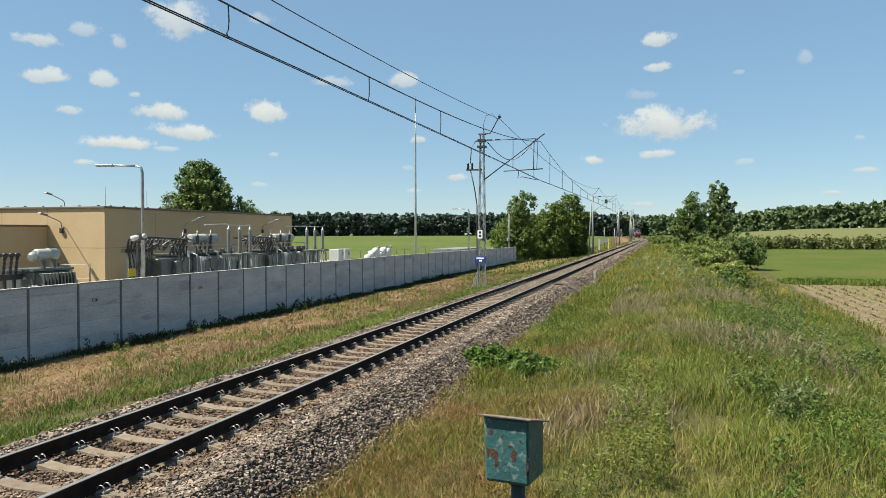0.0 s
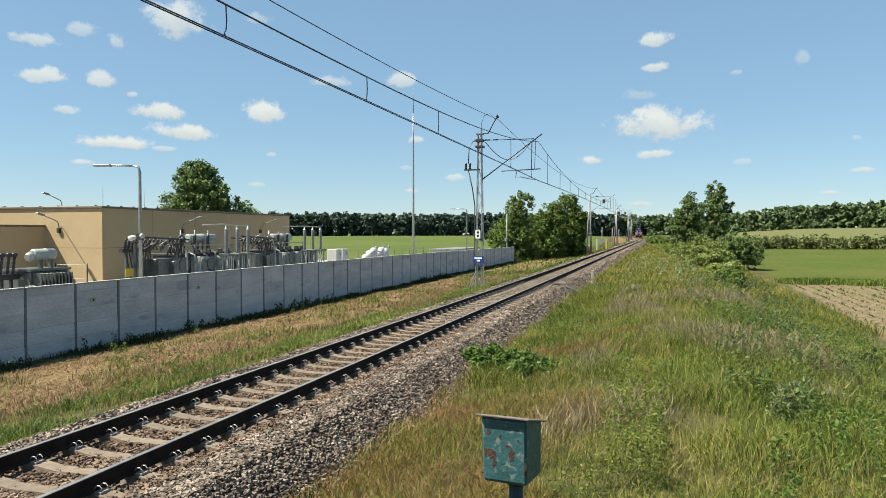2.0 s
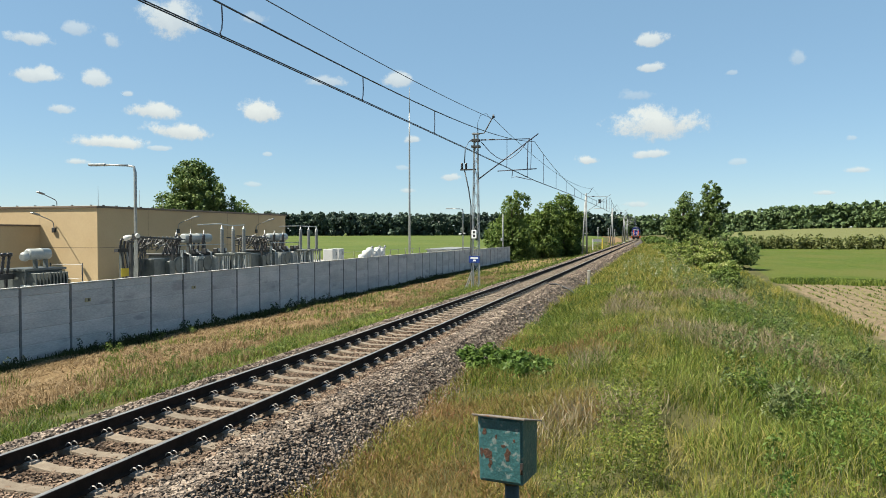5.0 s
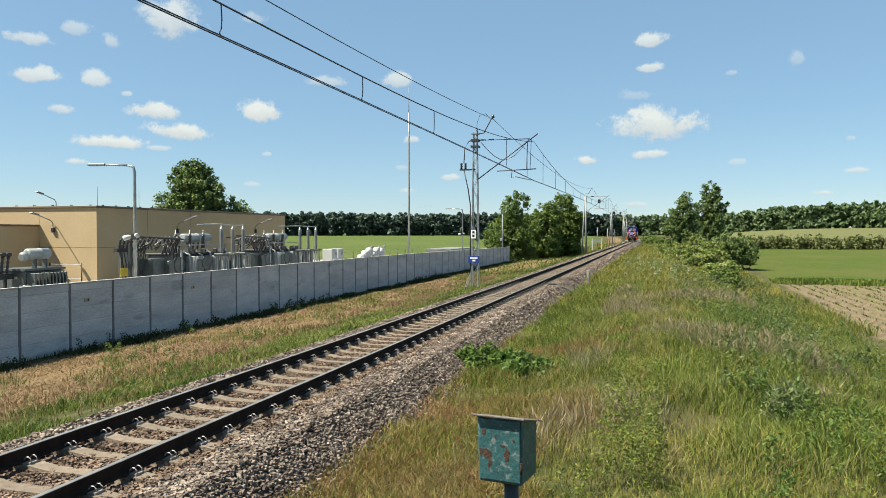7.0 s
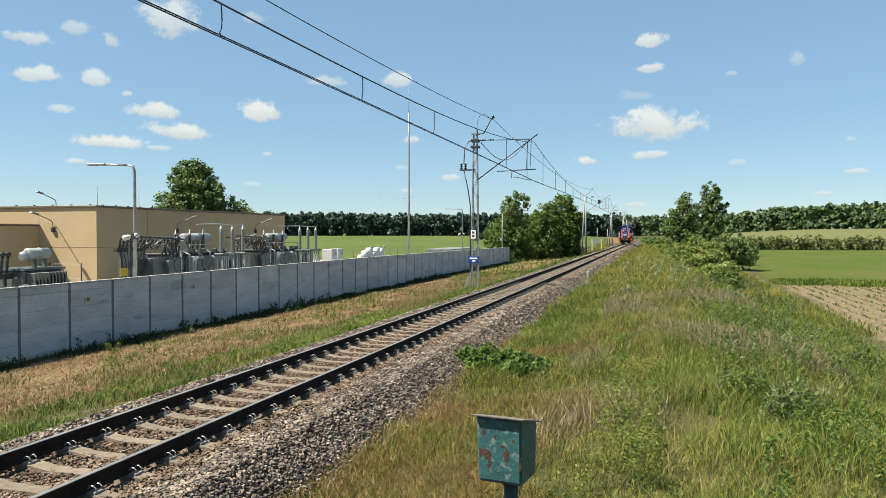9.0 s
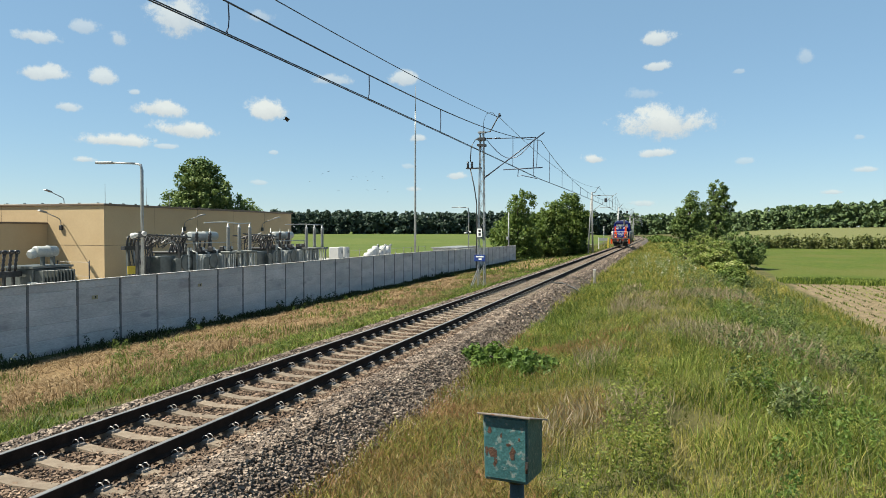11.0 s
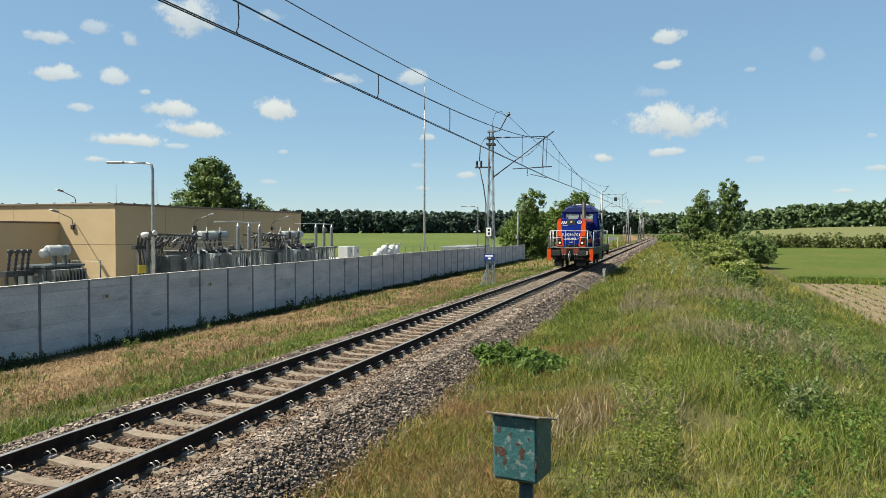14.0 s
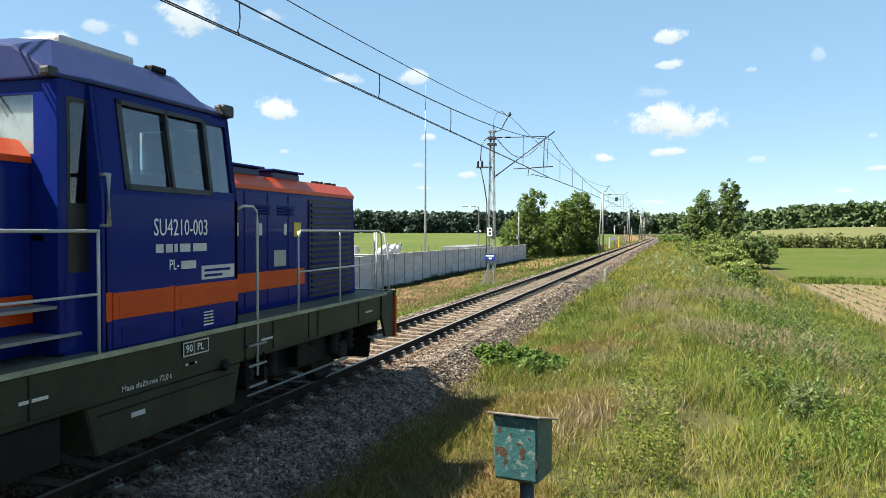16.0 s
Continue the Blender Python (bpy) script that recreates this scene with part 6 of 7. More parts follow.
LEAF_PALE = leaf_surface("elder_blossom_leaves", (0.0816, 0.122, 0.0216), (0.186, 0.222, 0.048), 1.2, 0.3, third=(0.324, 0.336, 0.144))
LEAF_BRIGHT = leaf_surface("weed_leaves", (0.0468, 0.0884, 0.0146), (0.104, 0.161, 0.0312), 1.5, 0.35)
FLOWER = leaf_surface("pale_flower_heads", (0.1, 0.135, 0.035), (0.19, 0.22, 0.07), 1.5, 0.25, third=(0.42, 0.42, 0.32))
LEAF_WEED = leaf_surface("yellow_green_weed_leaves", (0.0689, 0.102, 0.0162), (0.178, 0.202, 0.0405), 0.9, 0.4)
LEAF_OLIVE = leaf_surface("hedge_leaves", (0.062, 0.08, 0.022), (0.115, 0.125, 0.04), 0.15, 0.25)


def leaf_cloud(centres, radii, per, size, rng, flat=0.6):
    """Small leaf quads scattered in the outer shell of clumps."""
    c = np.repeat(np.asarray(centres, float), per, axis=0)
    r = np.repeat(np.asarray(radii, float), per)
    n = len(c)
    v = rng.normal(size=(n, 3))
    v /= np.linalg.norm(v, axis=1)[:, None]
    p = c + v * (r * rng.uniform(0.55, 1.08, n))[:, None] * np.array((1, 1, 0.85))
    nrm = v * 0.7 + rng.normal(size=(n, 3)) * 0.6 + np.array((0, 0, 0.4))
    nrm /= np.linalg.norm(nrm, axis=1)[:, None]
    a = np.cross(nrm, rng.normal(size=(n, 3)))
    a /= np.linalg.norm(a, axis=1)[:, None]
    b = np.cross(nrm, a)
    s = size * rng.uniform(0.6, 1.4, n)[:, None]
    quads = np.stack([p - a * s, p - b * s * flat, p + a * s, p + b * s * flat], axis=1)
    return quads.reshape(-1, 3), np.arange(4 * n).reshape(-1, 4)


def crown_clumps(rng, spheres, count, rmin, rmax):
    """Clumps on and in a few big ellipsoids (x, y, z, rx, ry, rz)."""
    cs, rs = [], []
    wts = np.array([s[3] * s[5] for s in spheres])
    for _ in range(count):
        s = spheres[rng.choice(len(spheres), p=wts / wts.sum())]
        v = rng.normal(size=3)
        v /= np.linalg.norm(v)
        k = rng.uniform(0.15, 1.0) ** 0.5
        cs.append((s[0] + v[0] * s[3] * k, s[1] + v[1] * s[4] * k, s[2] + v[2] * s[5] * k))
        rs.append(rng.uniform(rmin, rmax))
    return cs, rs


def tree(name, label, x, y, h, spheres, seed, leaf=LEAF, clumps=90, per=130, size=0.16, rmin=0.5, rmax=1.1, trunk=0.3, cat="tree", group=""):
    rng = np.random.default_rng(seed)
    z = ground_z(x, y)
    t = thing(name, label, cat, group, pose(x, y, z - 0.05))
    top = max(s[2] for s in spheres)
    bm = B()
    tube(bm, [(0, 0, 0), (0.1, 0.05, top * 0.3), (0.0, 0.1, top * 0.65), (0.1, 0, top)], trunk, 8, trunk * 0.25)
    part("trunk", bm, BARK, t, "rough grey-brown trunk")
    bm = B()
    for s in spheres:
        for _ in range(4):
            v = np.clip(rng.normal(size=3) * 0.35, -0.7, 0.6)
            tube(bm, [(0, 0, top * rng.uniform(0.2, 0.5)), (s[0] * 0.5, s[1] * 0.5, s[2] * 0.75), (s[0] + v[0] * s[3], s[1] + v[1] * s[4], s[2] + v[2] * s[5])], trunk * 0.35, 5, 0.03)
    part("limb", bm, BARK, t)
    cs, rs = crown_clumps(rng, spheres, clumps, rmin, rmax)
    verts, faces = leaf_cloud(cs, rs, per, size, rng)
    cr = new("crown", raw_mesh("crown", verts, faces, leaf, 4))
    cr.parent = t
    tagged(cr, "uneven leafy crown")
    return t


tree("broadleaf_tree", "large dark green broadleaf tree behind the building", -40, 66, 13, ((0, 0, 8.2, 3.0, 3.0, 3.2), (-1.3, 0, 6.4, 2.6, 2.6, 2.6), (1.4, 0, 7.2, 2.6, 2.6, 2.8), (0.2, 0, 9.8, 1.8, 1.8, 1.9), (4.2, 2, 5.6, 1.9, 1.9, 2.2)), 1, LEAF_TREE, clumps=420, per=52, size=0.15, rmin=0.3, rmax=0.75)
for i, (x, y, s) in enumerate(((-13.6, 105, ((0, 0, 3.6, 2.9, 2.6, 3.4), (0.6, 0, 7.6, 2.2, 2.2, 2.6), (-1.2, 0, 2.2, 2.2, 2.2, 2.2), (1.4, 0, 1.4, 2.2, 2.0, 1.6))),
                               (-10.2, 112, ((0, 0, 3.2, 2.8, 2.6, 3.3), (1.0, 0, 6.6, 2.0, 2.0, 2.4), (1.2, 0, 1.2, 2.2, 2.0, 1.5), (-1.2, 0, 1.2, 2.2, 2.0, 1.5))),
                               (-7.6, 117, ((0, 0, 3.4, 2.8, 2.6, 3.4), (0.2, 0, 8.0, 1.9, 1.9, 2.0), (1.5, 0, 5.5, 2.2, 2.0, 2.5), (1.2, 0, 1.3, 2.4, 2.0, 1.5))),
                               (-8.6, 126, ((0, 0, 3.8, 2.6, 2.6, 3.4), (1.0, 0, 6.0, 1.9, 2.0, 2.2))),
                               (-9.0, 136, ((0, 0, 3.2, 2.4, 2.4, 3.2), (1.2, 0, 4.8, 1.6, 2.0, 2.2))),
                               (-12.4, 115, ((0, 0, 3.2, 2.4, 2.4, 3.2), (0.5, 0, 5.4, 1.9, 1.8, 1.8))),
                               (-16.8, 112, ((0, 0, 3.0, 2.2, 2.4, 3.0),)))):
    tree("broadleaf_tree", "dense green roadside tree in the clump by the track", x, y, 10, s, 20 + i, clumps=330, per=42, size=0.165, rmin=0.3, rmax=0.8, group="tree clump by the track")
tree("broadleaf_tree", "mid-green tree with a rounded tapering crown", 10.6, 118, 9, ((0, 0, 3.0, 2.7, 2.5, 2.9), (0.2, 0, 6.0, 2.1, 2.0, 2.3), (0.5, 0, 8.0, 1.2, 1.2, 1.6), (-1.2, 0, 4.6, 1.5, 1.6, 1.9)), 40, LEAF_TREE, clumps=430, per=55, size=0.125, rmin=0.2, rmax=0.5)
tree("broadleaf_tree", "tall thin-crowned tree with gaps", 14.9, 124, 12, ((0.3, 0, 10.3, 1.7, 1.6, 1.9), (1.0, 0, 8.2, 1.9, 1.6, 1.9), (-0.9, 0, 7.4, 1.5, 1.4, 1.8), (0.3, 0, 5.4, 2.2, 2.0, 2.4), (0.2, 0, 2.8, 2.4, 2.0, 2.2)), 41, LEAF_TREE, clumps=400, per=45, size=0.13, rmin=0.2, rmax=0.48)
# the round bush, then the row of elder-like bushes that thins out along the shoulder
SHOULDER = ((14.0, 79, LEAF_TREE, 130, ((0, 0, 2.0, 2.5, 2.2, 1.9), (-0.4, 0, 2.9, 1.5, 1.4, 1.0), (1.5, 0, 1.4, 1.7, 1.6, 1.3))),
            (9.5, 88, LEAF_PALE, 70, ((0, 0, 1.0, 1.9, 1.8, 1.0), (1.4, -1, 1.5, 1.4, 1.4, 1.2))),
            (10.2, 74, LEAF_PALE, 90, ((-1.2, 0, 0.8, 1.2, 1.5, 0.8), (0.2, -1, 1.4, 1.3, 1.4, 0.9), (1.4, 0, 1.7, 1.2, 1.4, 0.9))),
            (10.4, 63, LEAF_PALE, 90, ((-0.6, 0, 0.8, 1.0, 1.4, 0.7), (0.6, -1, 1.2, 1.1, 1.3, 0.8), (1.2, 1, 1.0, 1.0, 1.2, 0.8))),
            (10.8, 54, LEAF_PALE, 70, ((-0.3, 0, 0.7, 0.9, 1.2, 0.6), (0.5, -1.2, 0.9, 0.8, 1.0, 0.5))),
            (10.6, 47.5, LEAF_BUSH, 60, ((0, 0, 0.5, 0.7, 1.0, 0.6), (0.4, -1.4, 0.45, 0.5, 0.7, 0.5))),
            (8.9, 98, LEAF_BUSH, 60, ((0, 0, 0.6, 1.6, 2.0, 0.8),)),
            (7.6, 116, LEAF_PALE, 50, ((0, 0, 0.5, 1.4, 2.0, 0.7),)),
            (16.6, 92, LEAF_BUSH, 50, ((0, 0, 0.8, 1.4, 1.6, 0.9),)),
            (12.4, 100, LEAF_BUSH, 70, ((0, 0, 1.2, 2.2, 2.2, 1.4),)))
for i, (x, y, lf, clumps, sph) in enumerate(SHOULDER):
    tree("bush", ("bush with pale flower heads beside the track" if lf is LEAF_PALE else "green bush on the grassy shoulder"), x, y, 3, sph, 60 + i, lf, clumps=clumps * 2, per=50, size=0.085, rmin=0.12, rmax=0.34, trunk=0.06, cat="bush", group="bushes on the shoulder")
tree("nettle_patch", "low bright green weed patch at the ballast edge", 2.85, 17.2, 1, ((-0.3, 0.3, 0.26, 0.9, 0.7, 0.3), (0.5, -0.2, 0.28, 0.9, 0.7, 0.32), (1.1, -1.0, 0.25, 0.6, 0.8, 0.34)), 80, LEAF_BRIGHT, clumps=170, per=60, size=0.055, rmin=0.1, rmax=0.2, trunk=0.012, cat="weeds")


def forest(name, label, arc, leaf, seed):
    """A far wood edge: many clumps on trunks, along (bearing, distance, top, base) stations."""
    rng = np.random.default_rng(seed)
    cs, rs = [], []
    for (a0, d0, t0), (a1, d1, t1) in zip(arc, arc[1:]):
        n = int(abs(a1 - a0) * 9.0)
        for i in range(n):
            k = (i + rng.uniform()) / n
            a, top = radians(a0 + (a1 - a0) * k), t0 + (t1 - t0) * k
            dd = d0 + (d1 - d0) * k + rng.uniform(0, 22)
            x, y = EYE[0] + dd * math.sin(a), dd * math.cos(a)
            z = ground_z(x, y)
            h = top * rng.uniform(0.86, 1.06)
            w = rng.uniform(2.4, 4.2)
            for _ in range(12):
                zz = rng.uniform(0.03, 0.95)
                cs.append((x + rng.normal() * w * 0.5, y + rng.normal() * w * 0.5, z + h * zz))
                rs.append(w * (0.75 if zz < 0.8 else 0.5) * rng.uniform(0.5, 0.9))
    verts, faces = leaf_cloud(cs, rs, 15, 1.0, rng, 0.8)
    ob = new(name, raw_mesh(name, verts, faces, leaf, 4))
    return tagged(ob, label, "forest", kind="stuff")


forest("forest", "dark green wood along the far field edge, tinted bluish for haze", ((-52, 470, 15.5), (-30, 480, 15.5), (-17, 500, 15.6), (-10, 520, 16), (-3, 540, 17)), LEAF_HAZED, 90)
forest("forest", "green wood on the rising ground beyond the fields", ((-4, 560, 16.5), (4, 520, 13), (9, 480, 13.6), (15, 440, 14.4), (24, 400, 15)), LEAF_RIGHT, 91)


def hedge(name, label, pts, h, w, leaf, seed, per=26, size=0.3):
    rng = np.random.default_rng(seed)
    cs, rs = [], []
    for (x0, y0), (x1, y1) in zip(pts, pts[1:]):
        n = int(math.hypot(x1 - x0, y1 - y0) * 4)
        for i in range(n):
            k = (i + rng.uniform()) / n
            x, y = x0 + (x1 - x0) * k + rng.normal() * w, y0 + (y1 - y0) * k + rng.normal() * w
            hh = h * rng.uniform(0.5, 1.1)
            for zz in (0.2, 0.55, 0.85):
                cs.append((x, y, ground_z(x, y) + hh * zz))
                rs.append(hh * 0.32)
    verts, faces = leaf_cloud(cs, rs, per, size, rng, 0.8)
    return tagged(new(name, raw_mesh(name, verts, faces, leaf, 4)), label, "hedge", kind="stuff")


hedge("hedge", "olive-green overgrown hedge between the fields", ((26, 172), (60, 168), (110, 160)), 2.7, 1.6, LEAF_OLIVE, 95, 22, 0.24)
hedge("hedge", "dark low scrub by the bend of the line", ((9, 200), (7, 260), (4, 330)), 1.3, 1.5, LEAF, 96, 18)
far_bush = tree("bush", "lone dark bush in the meadow", -58, 270, 3, ((0, 0, 1.6, 2.6, 2.0, 1.6),), 98, LEAF_HAZED, clumps=20, per=60, size=0.3, rmin=0.5, rmax=0.9, trunk=0.1, cat="bush")

# ---- grass ----
GRASS = leaf_surface("shoulder_grass", (0.0592, 0.0851, 0.0119), (0.224, 0.211, 0.0378), 0.45, 0.34, third=(0.297, 0.248, 0.088))
GRASS_FRESH = leaf_surface("fresh_grass", (0.0299, 0.0597, 0.0077), (0.136, 0.175, 0.0257), 0.5, 0.34, third=(0.233, 0.26, 0.0689))
GRASS_DRY = leaf_surface("dry_grass", (0.121, 0.079, 0.0364), (0.243, 0.164, 0.0851), 1.5, 0.2, third=(0.316, 0.237, 0.134))
GRASS_RUST = leaf_surface("seeding_brown_grass", (0.14, 0.115, 0.03), (0.215, 0.14, 0.055), 0.8, 0.35, third=(0.25, 0.125, 0.07))
GRASS_HAZE = leaf_surface("brown_seed_haze", (0.152, 0.128, 0.068), (0.232, 0.188, 0.112), 0.6, 0.35, third=(0.264, 0.212, 0.152))
GRASS_PALE = leaf_surface("pale_seed_heads", (0.156, 0.149, 0.0648), (0.24, 0.214, 0.123), 0.9, 0.35)


def patchy(px, py, scale, seed):
    return np.array([noise.noise((x * scale, y * scale, seed)) for x, y in zip(px, py)])


def blades(name, label, n, xr, yr, h, w, leaf, seed, power=1.6, keep=None, lean=0.35, scale=0.5, head=False):
    """Curved three-segment blades, denser towards the near end of the strip."""
    rng = np.random.default_rng(seed)
    y = yr[0] + (yr[1] - yr[0]) * rng.uniform(size=n) ** power
    u = rng.uniform(xr[0], xr[1], n)
    pn = patchy(u, y, scale, seed * 0.37)
    ok = pn + rng.normal(size=n) * 0.18 > -0.25
    if keep is not None:
        ok &= keep(u, y, pn)
    u, y, pn = u[ok], y[ok], pn[ok]
    n = len(u)
    x = u - BEND * np.maximum(0, y - BEND_FROM) ** 2 / 2
    z = np.array([ground_z(a, b) for a, b in zip(x, y)]) - 0.02
    hh = h * rng.uniform(0.45, 1.15, n) * (1 + 0.5 * pn)
    grow = 1 + np.clip((y - 12) / 28, 0, 4.0)
    ww = w * rng.uniform(0.6, 1.3, n) * grow
    a = rng.uniform(0, 2 * math.pi, n)
    dx, dy = np.cos(a), np.sin(a)
    ln = lean * rng.uniform(0.3, 1.6, n) * hh
    f = rng.uniform(-1.4, 1.4, n)
    sx, sy = np.cos(f), np.sin(f)
    base = np.stack([x, y, z], 1)
    def at(k, off, width):
        p = base.copy()
        p[:, 0] += dx * ln * off + sx * ww * width
        p[:, 1] += dy * ln * off + sy * ww * width
        p[:, 2] += hh * k
        return p
    if head:
        v = np.stack([at(0, 0, -0.25), at(0, 0, 0.25), at(0.7, 0.35, 0.25), at(0.74, 0.4, 1.3), at(1.0, 0.8, 0.2), at(1.0, 0.8, -0.2), at(0.74, 0.4, -1.3), at(0.7, 0.35, -0.25)], 1)
        k = np.arange(n)[:, None] * 8
        faces = np.concatenate([k + np.array((0, 1, 2, 7)), k + np.array((7, 2, 3, 6)), k + np.array((6, 3, 4, 5))])
    else:
        v = np.stack([at(0, 0, -0.5), at(0, 0, 0.5), at(0.62, 0.3, 0.42), at(0.92, 1.0, 0.06), at(0.92, 1.0, -0.06), at(0.62, 0.3, -0.42)], 1)
        k = np.arange(n)[:, None] * 6
        faces = np.concatenate([k + np.array((0, 1, 2, 5)), k + np.array((5, 2, 3, 4))])
    return tagged(new(name, raw_mesh(name, v.reshape(-1, 3), faces, leaf, 4)), label, "grass", kind="stuff")


def not_mound(u, y, pn):
    return (y > 5.2) & (u > 2.35 + 0.25 * pn)


def near_ballast(u, y, pn):
    return (y > 5.2) & (u > 2.3 + 0.25 * pn) & (u < 5.2 + 1.5 * pn)


def fresh_side(u, y, pn):
    return (y > 5.2) & (u + 1.6 * pn > 7.0 + 0.03 * (y - 6))


def haze_patch(u, y, pn):
    return (y > 8) & (pn > 0.12)


blades("grass", "short matted green and straw shoulder grass", 82000, (2.2, 13.5), (5.2, 34), 0.27, 0.009, GRASS, 101, 1.25, not_mound, 0.8)
blades("grass", "lush broad-bladed green grass", 66000, (5.8, 13.4), (5.2, 36), 0.33, 0.011, GRASS_FRESH, 102, 1.3, fresh_side, 0.5)
blades("grass", "fresh green grass beside the ballast farther on", 16000, (2.5, 6.0), (15, 45), 0.34, 0.011, GRASS_FRESH, 117, 1.2, not_mound, 0.7)
blades("grass", "grass farther down the shoulder", 42000, (2.2, 14.5), (30, 130), 0.42, 0.015, GRASS, 103, 1.3, None, 0.7)
blades("grass", "seeding brown grass beside the ballast", 31000, (2.3, 6.5), (5.2, 22), 0.25, 0.0075, GRASS_RUST, 104, 1.3, near_ballast, 0.45, head=True)
blades("grass", "low brownish undergrowth beside the ballast", 27000, (2.5, 6.4), (5.2, 14), 0.17, 0.01, GRASS_RUST, 118, 1.2, near_ballast, 1.0)
blades("grass", "purple-brown seed heads in patches over the shoulder", 24000, (4.8, 10.5), (8, 40), 0.5, 0.006, GRASS_HAZE, 105, 1.25, haze_patch, 0.5, 0.3, True)
blades("grass", "far grass along the line", 13000, (2.6, 12), (110, 330), 0.6, 0.02, GRASS, 106, 1.3)
blades("grass", "straw-coloured stalks among the verge grass", 20000, (-7.0, -3.3), (6, 60), 0.24, 0.012, GRASS_DRY, 112, 1.5)
blades("grass", "green verge grass by the ballast", 48000, (-5.8, -2.15), (6, 60), 0.22, 0.0155, GRASS_FRESH, 107, 1.6, None, 0.7)
blades("grass", "mown straw and dry stalks on the verge", 42000, (-11.3, -5.4), (8, 70), 0.13, 0.02, GRASS_DRY, 108, 1.3, None, 1.8)
blades("grass", "fallen straw on the near verge", 20000, (-11.6, -5.6), (8, 24), 0.1, 0.02, GRASS_DRY, 119, 1.1, None, 2.2)
blades("grass", "sparse green tufts in the straw", 16000, (-10.5, -5.0), (9, 70), 0.26, 0.012, GRASS_FRESH, 109, 1.3, lambda u, y, pn: pn > 0.1)
blades("grass", "green grass along the fence foot, darkened for the fence's shade", 18000, (-12.45, -11.1), (10, 100), 0.22, 0.02, LEAF_SHADE, 110, 1.3)
blades("grass", "weedy green margin of the bare field", 14000, (15.2, 48), (58.0, 63.5), 0.36, 0.02, GRASS_FRESH, 113, 1.0)
blades("grass", "rows of young green plants in the bare field", 60000, (14.2, 50), (22, 58), 0.17, 0.022, GRASS_FRESH, 116, 1.0, lambda u, y, pn: ((u + 0.05 * np.sin(y)) % 0.75 < 0.13) & (u > 13.4 + 0.04 * y), 0.9)
blades("grass", "fine pale stalks through the shoulder grass", 9000, (4.0, 14), (5.2, 30), 0.5, 0.004, GRASS_PALE, 114, 1.2, not_mound, 0.6)
blades("grass", "short grass on the bank by the crossing", 6000, (3.6, 13), (-7, 5.3), 0.26, 0.012, GRASS, 115, 1.0)
blades("grass", "far verge grass beside the line", 13000, (-12, -2.4), (60, 300), 0.22, 0.02, GRASS_FRESH, 111, 1.3)


def weeds(n, seed, xr, yr, h, leaf, size, name, label):
    """Leafy stalks: leaves spread up a thin stem."""
    rng = np.random.default_rng(seed)
    y = yr[0] + (yr[1] - yr[0]) * rng.uniform(size=n) ** 1.2
    u = rng.uniform(*xr, n)
    keep = patchy(u, y, 0.35, seed) > 0.05
    cs, rs = [], []
    for a, b in zip(u[keep], y[keep]):
        z, hh = ground_z(a, b), h * rng.uniform(0.5, 1.1)
        for k in np.linspace(0.15, 1, 7):
            cs.append((a + rng.normal() * 0.05, b + rng.normal() * 0.05, z + hh * k))
            rs.append(0.09 * (1.2 - 0.5 * k))
    verts, faces = leaf_cloud(cs, rs, 9, size, rng, 0.4)
    return tagged(new(name, raw_mesh(name, verts, faces, leaf, 4)), label, "weeds", kind="stuff")


weeds(620, 120, (5.6, 13), (7, 34), 0.45, LEAF_WEED, 0.026, "weeds", "leafy green weeds in the tall grass")
weeds(110, 121, (5.6, 6.7), (8.5, 14), 0.75, LEAF_WEED, 0.026, "weeds", "yellow-green leafy weeds in the grass")
weeds(900, 122, (7.6, 13.4), (6.5, 40), 0.55, LEAF_BRIGHT, 0.032, "weeds", "dark and bright green weeds")
weeds(900, 126, (7.8, 13.4), (12, 60), 0.7, LEAF_SAGE, 0.04, "weeds", "grey-green mugwort on the shoulder")
weeds(330, 124, (4.2, 9.5), (44, 92), 0.8, FLOWER, 0.05, "weeds", "pale flowering hogweed along the shoulder")
weeds(420, 123, (-12.3, -3.0), (10, 50), 0.28, LEAF_BUSH, 0.03, "weeds", "low green weeds on the verge")
weeds(420, 125, (-12.35, -11.2), (11, 80), 0.42, LEAF_SHADE, 0.04, "weeds", "leafy weeds at the fence foot, darkened for the fence's shade")


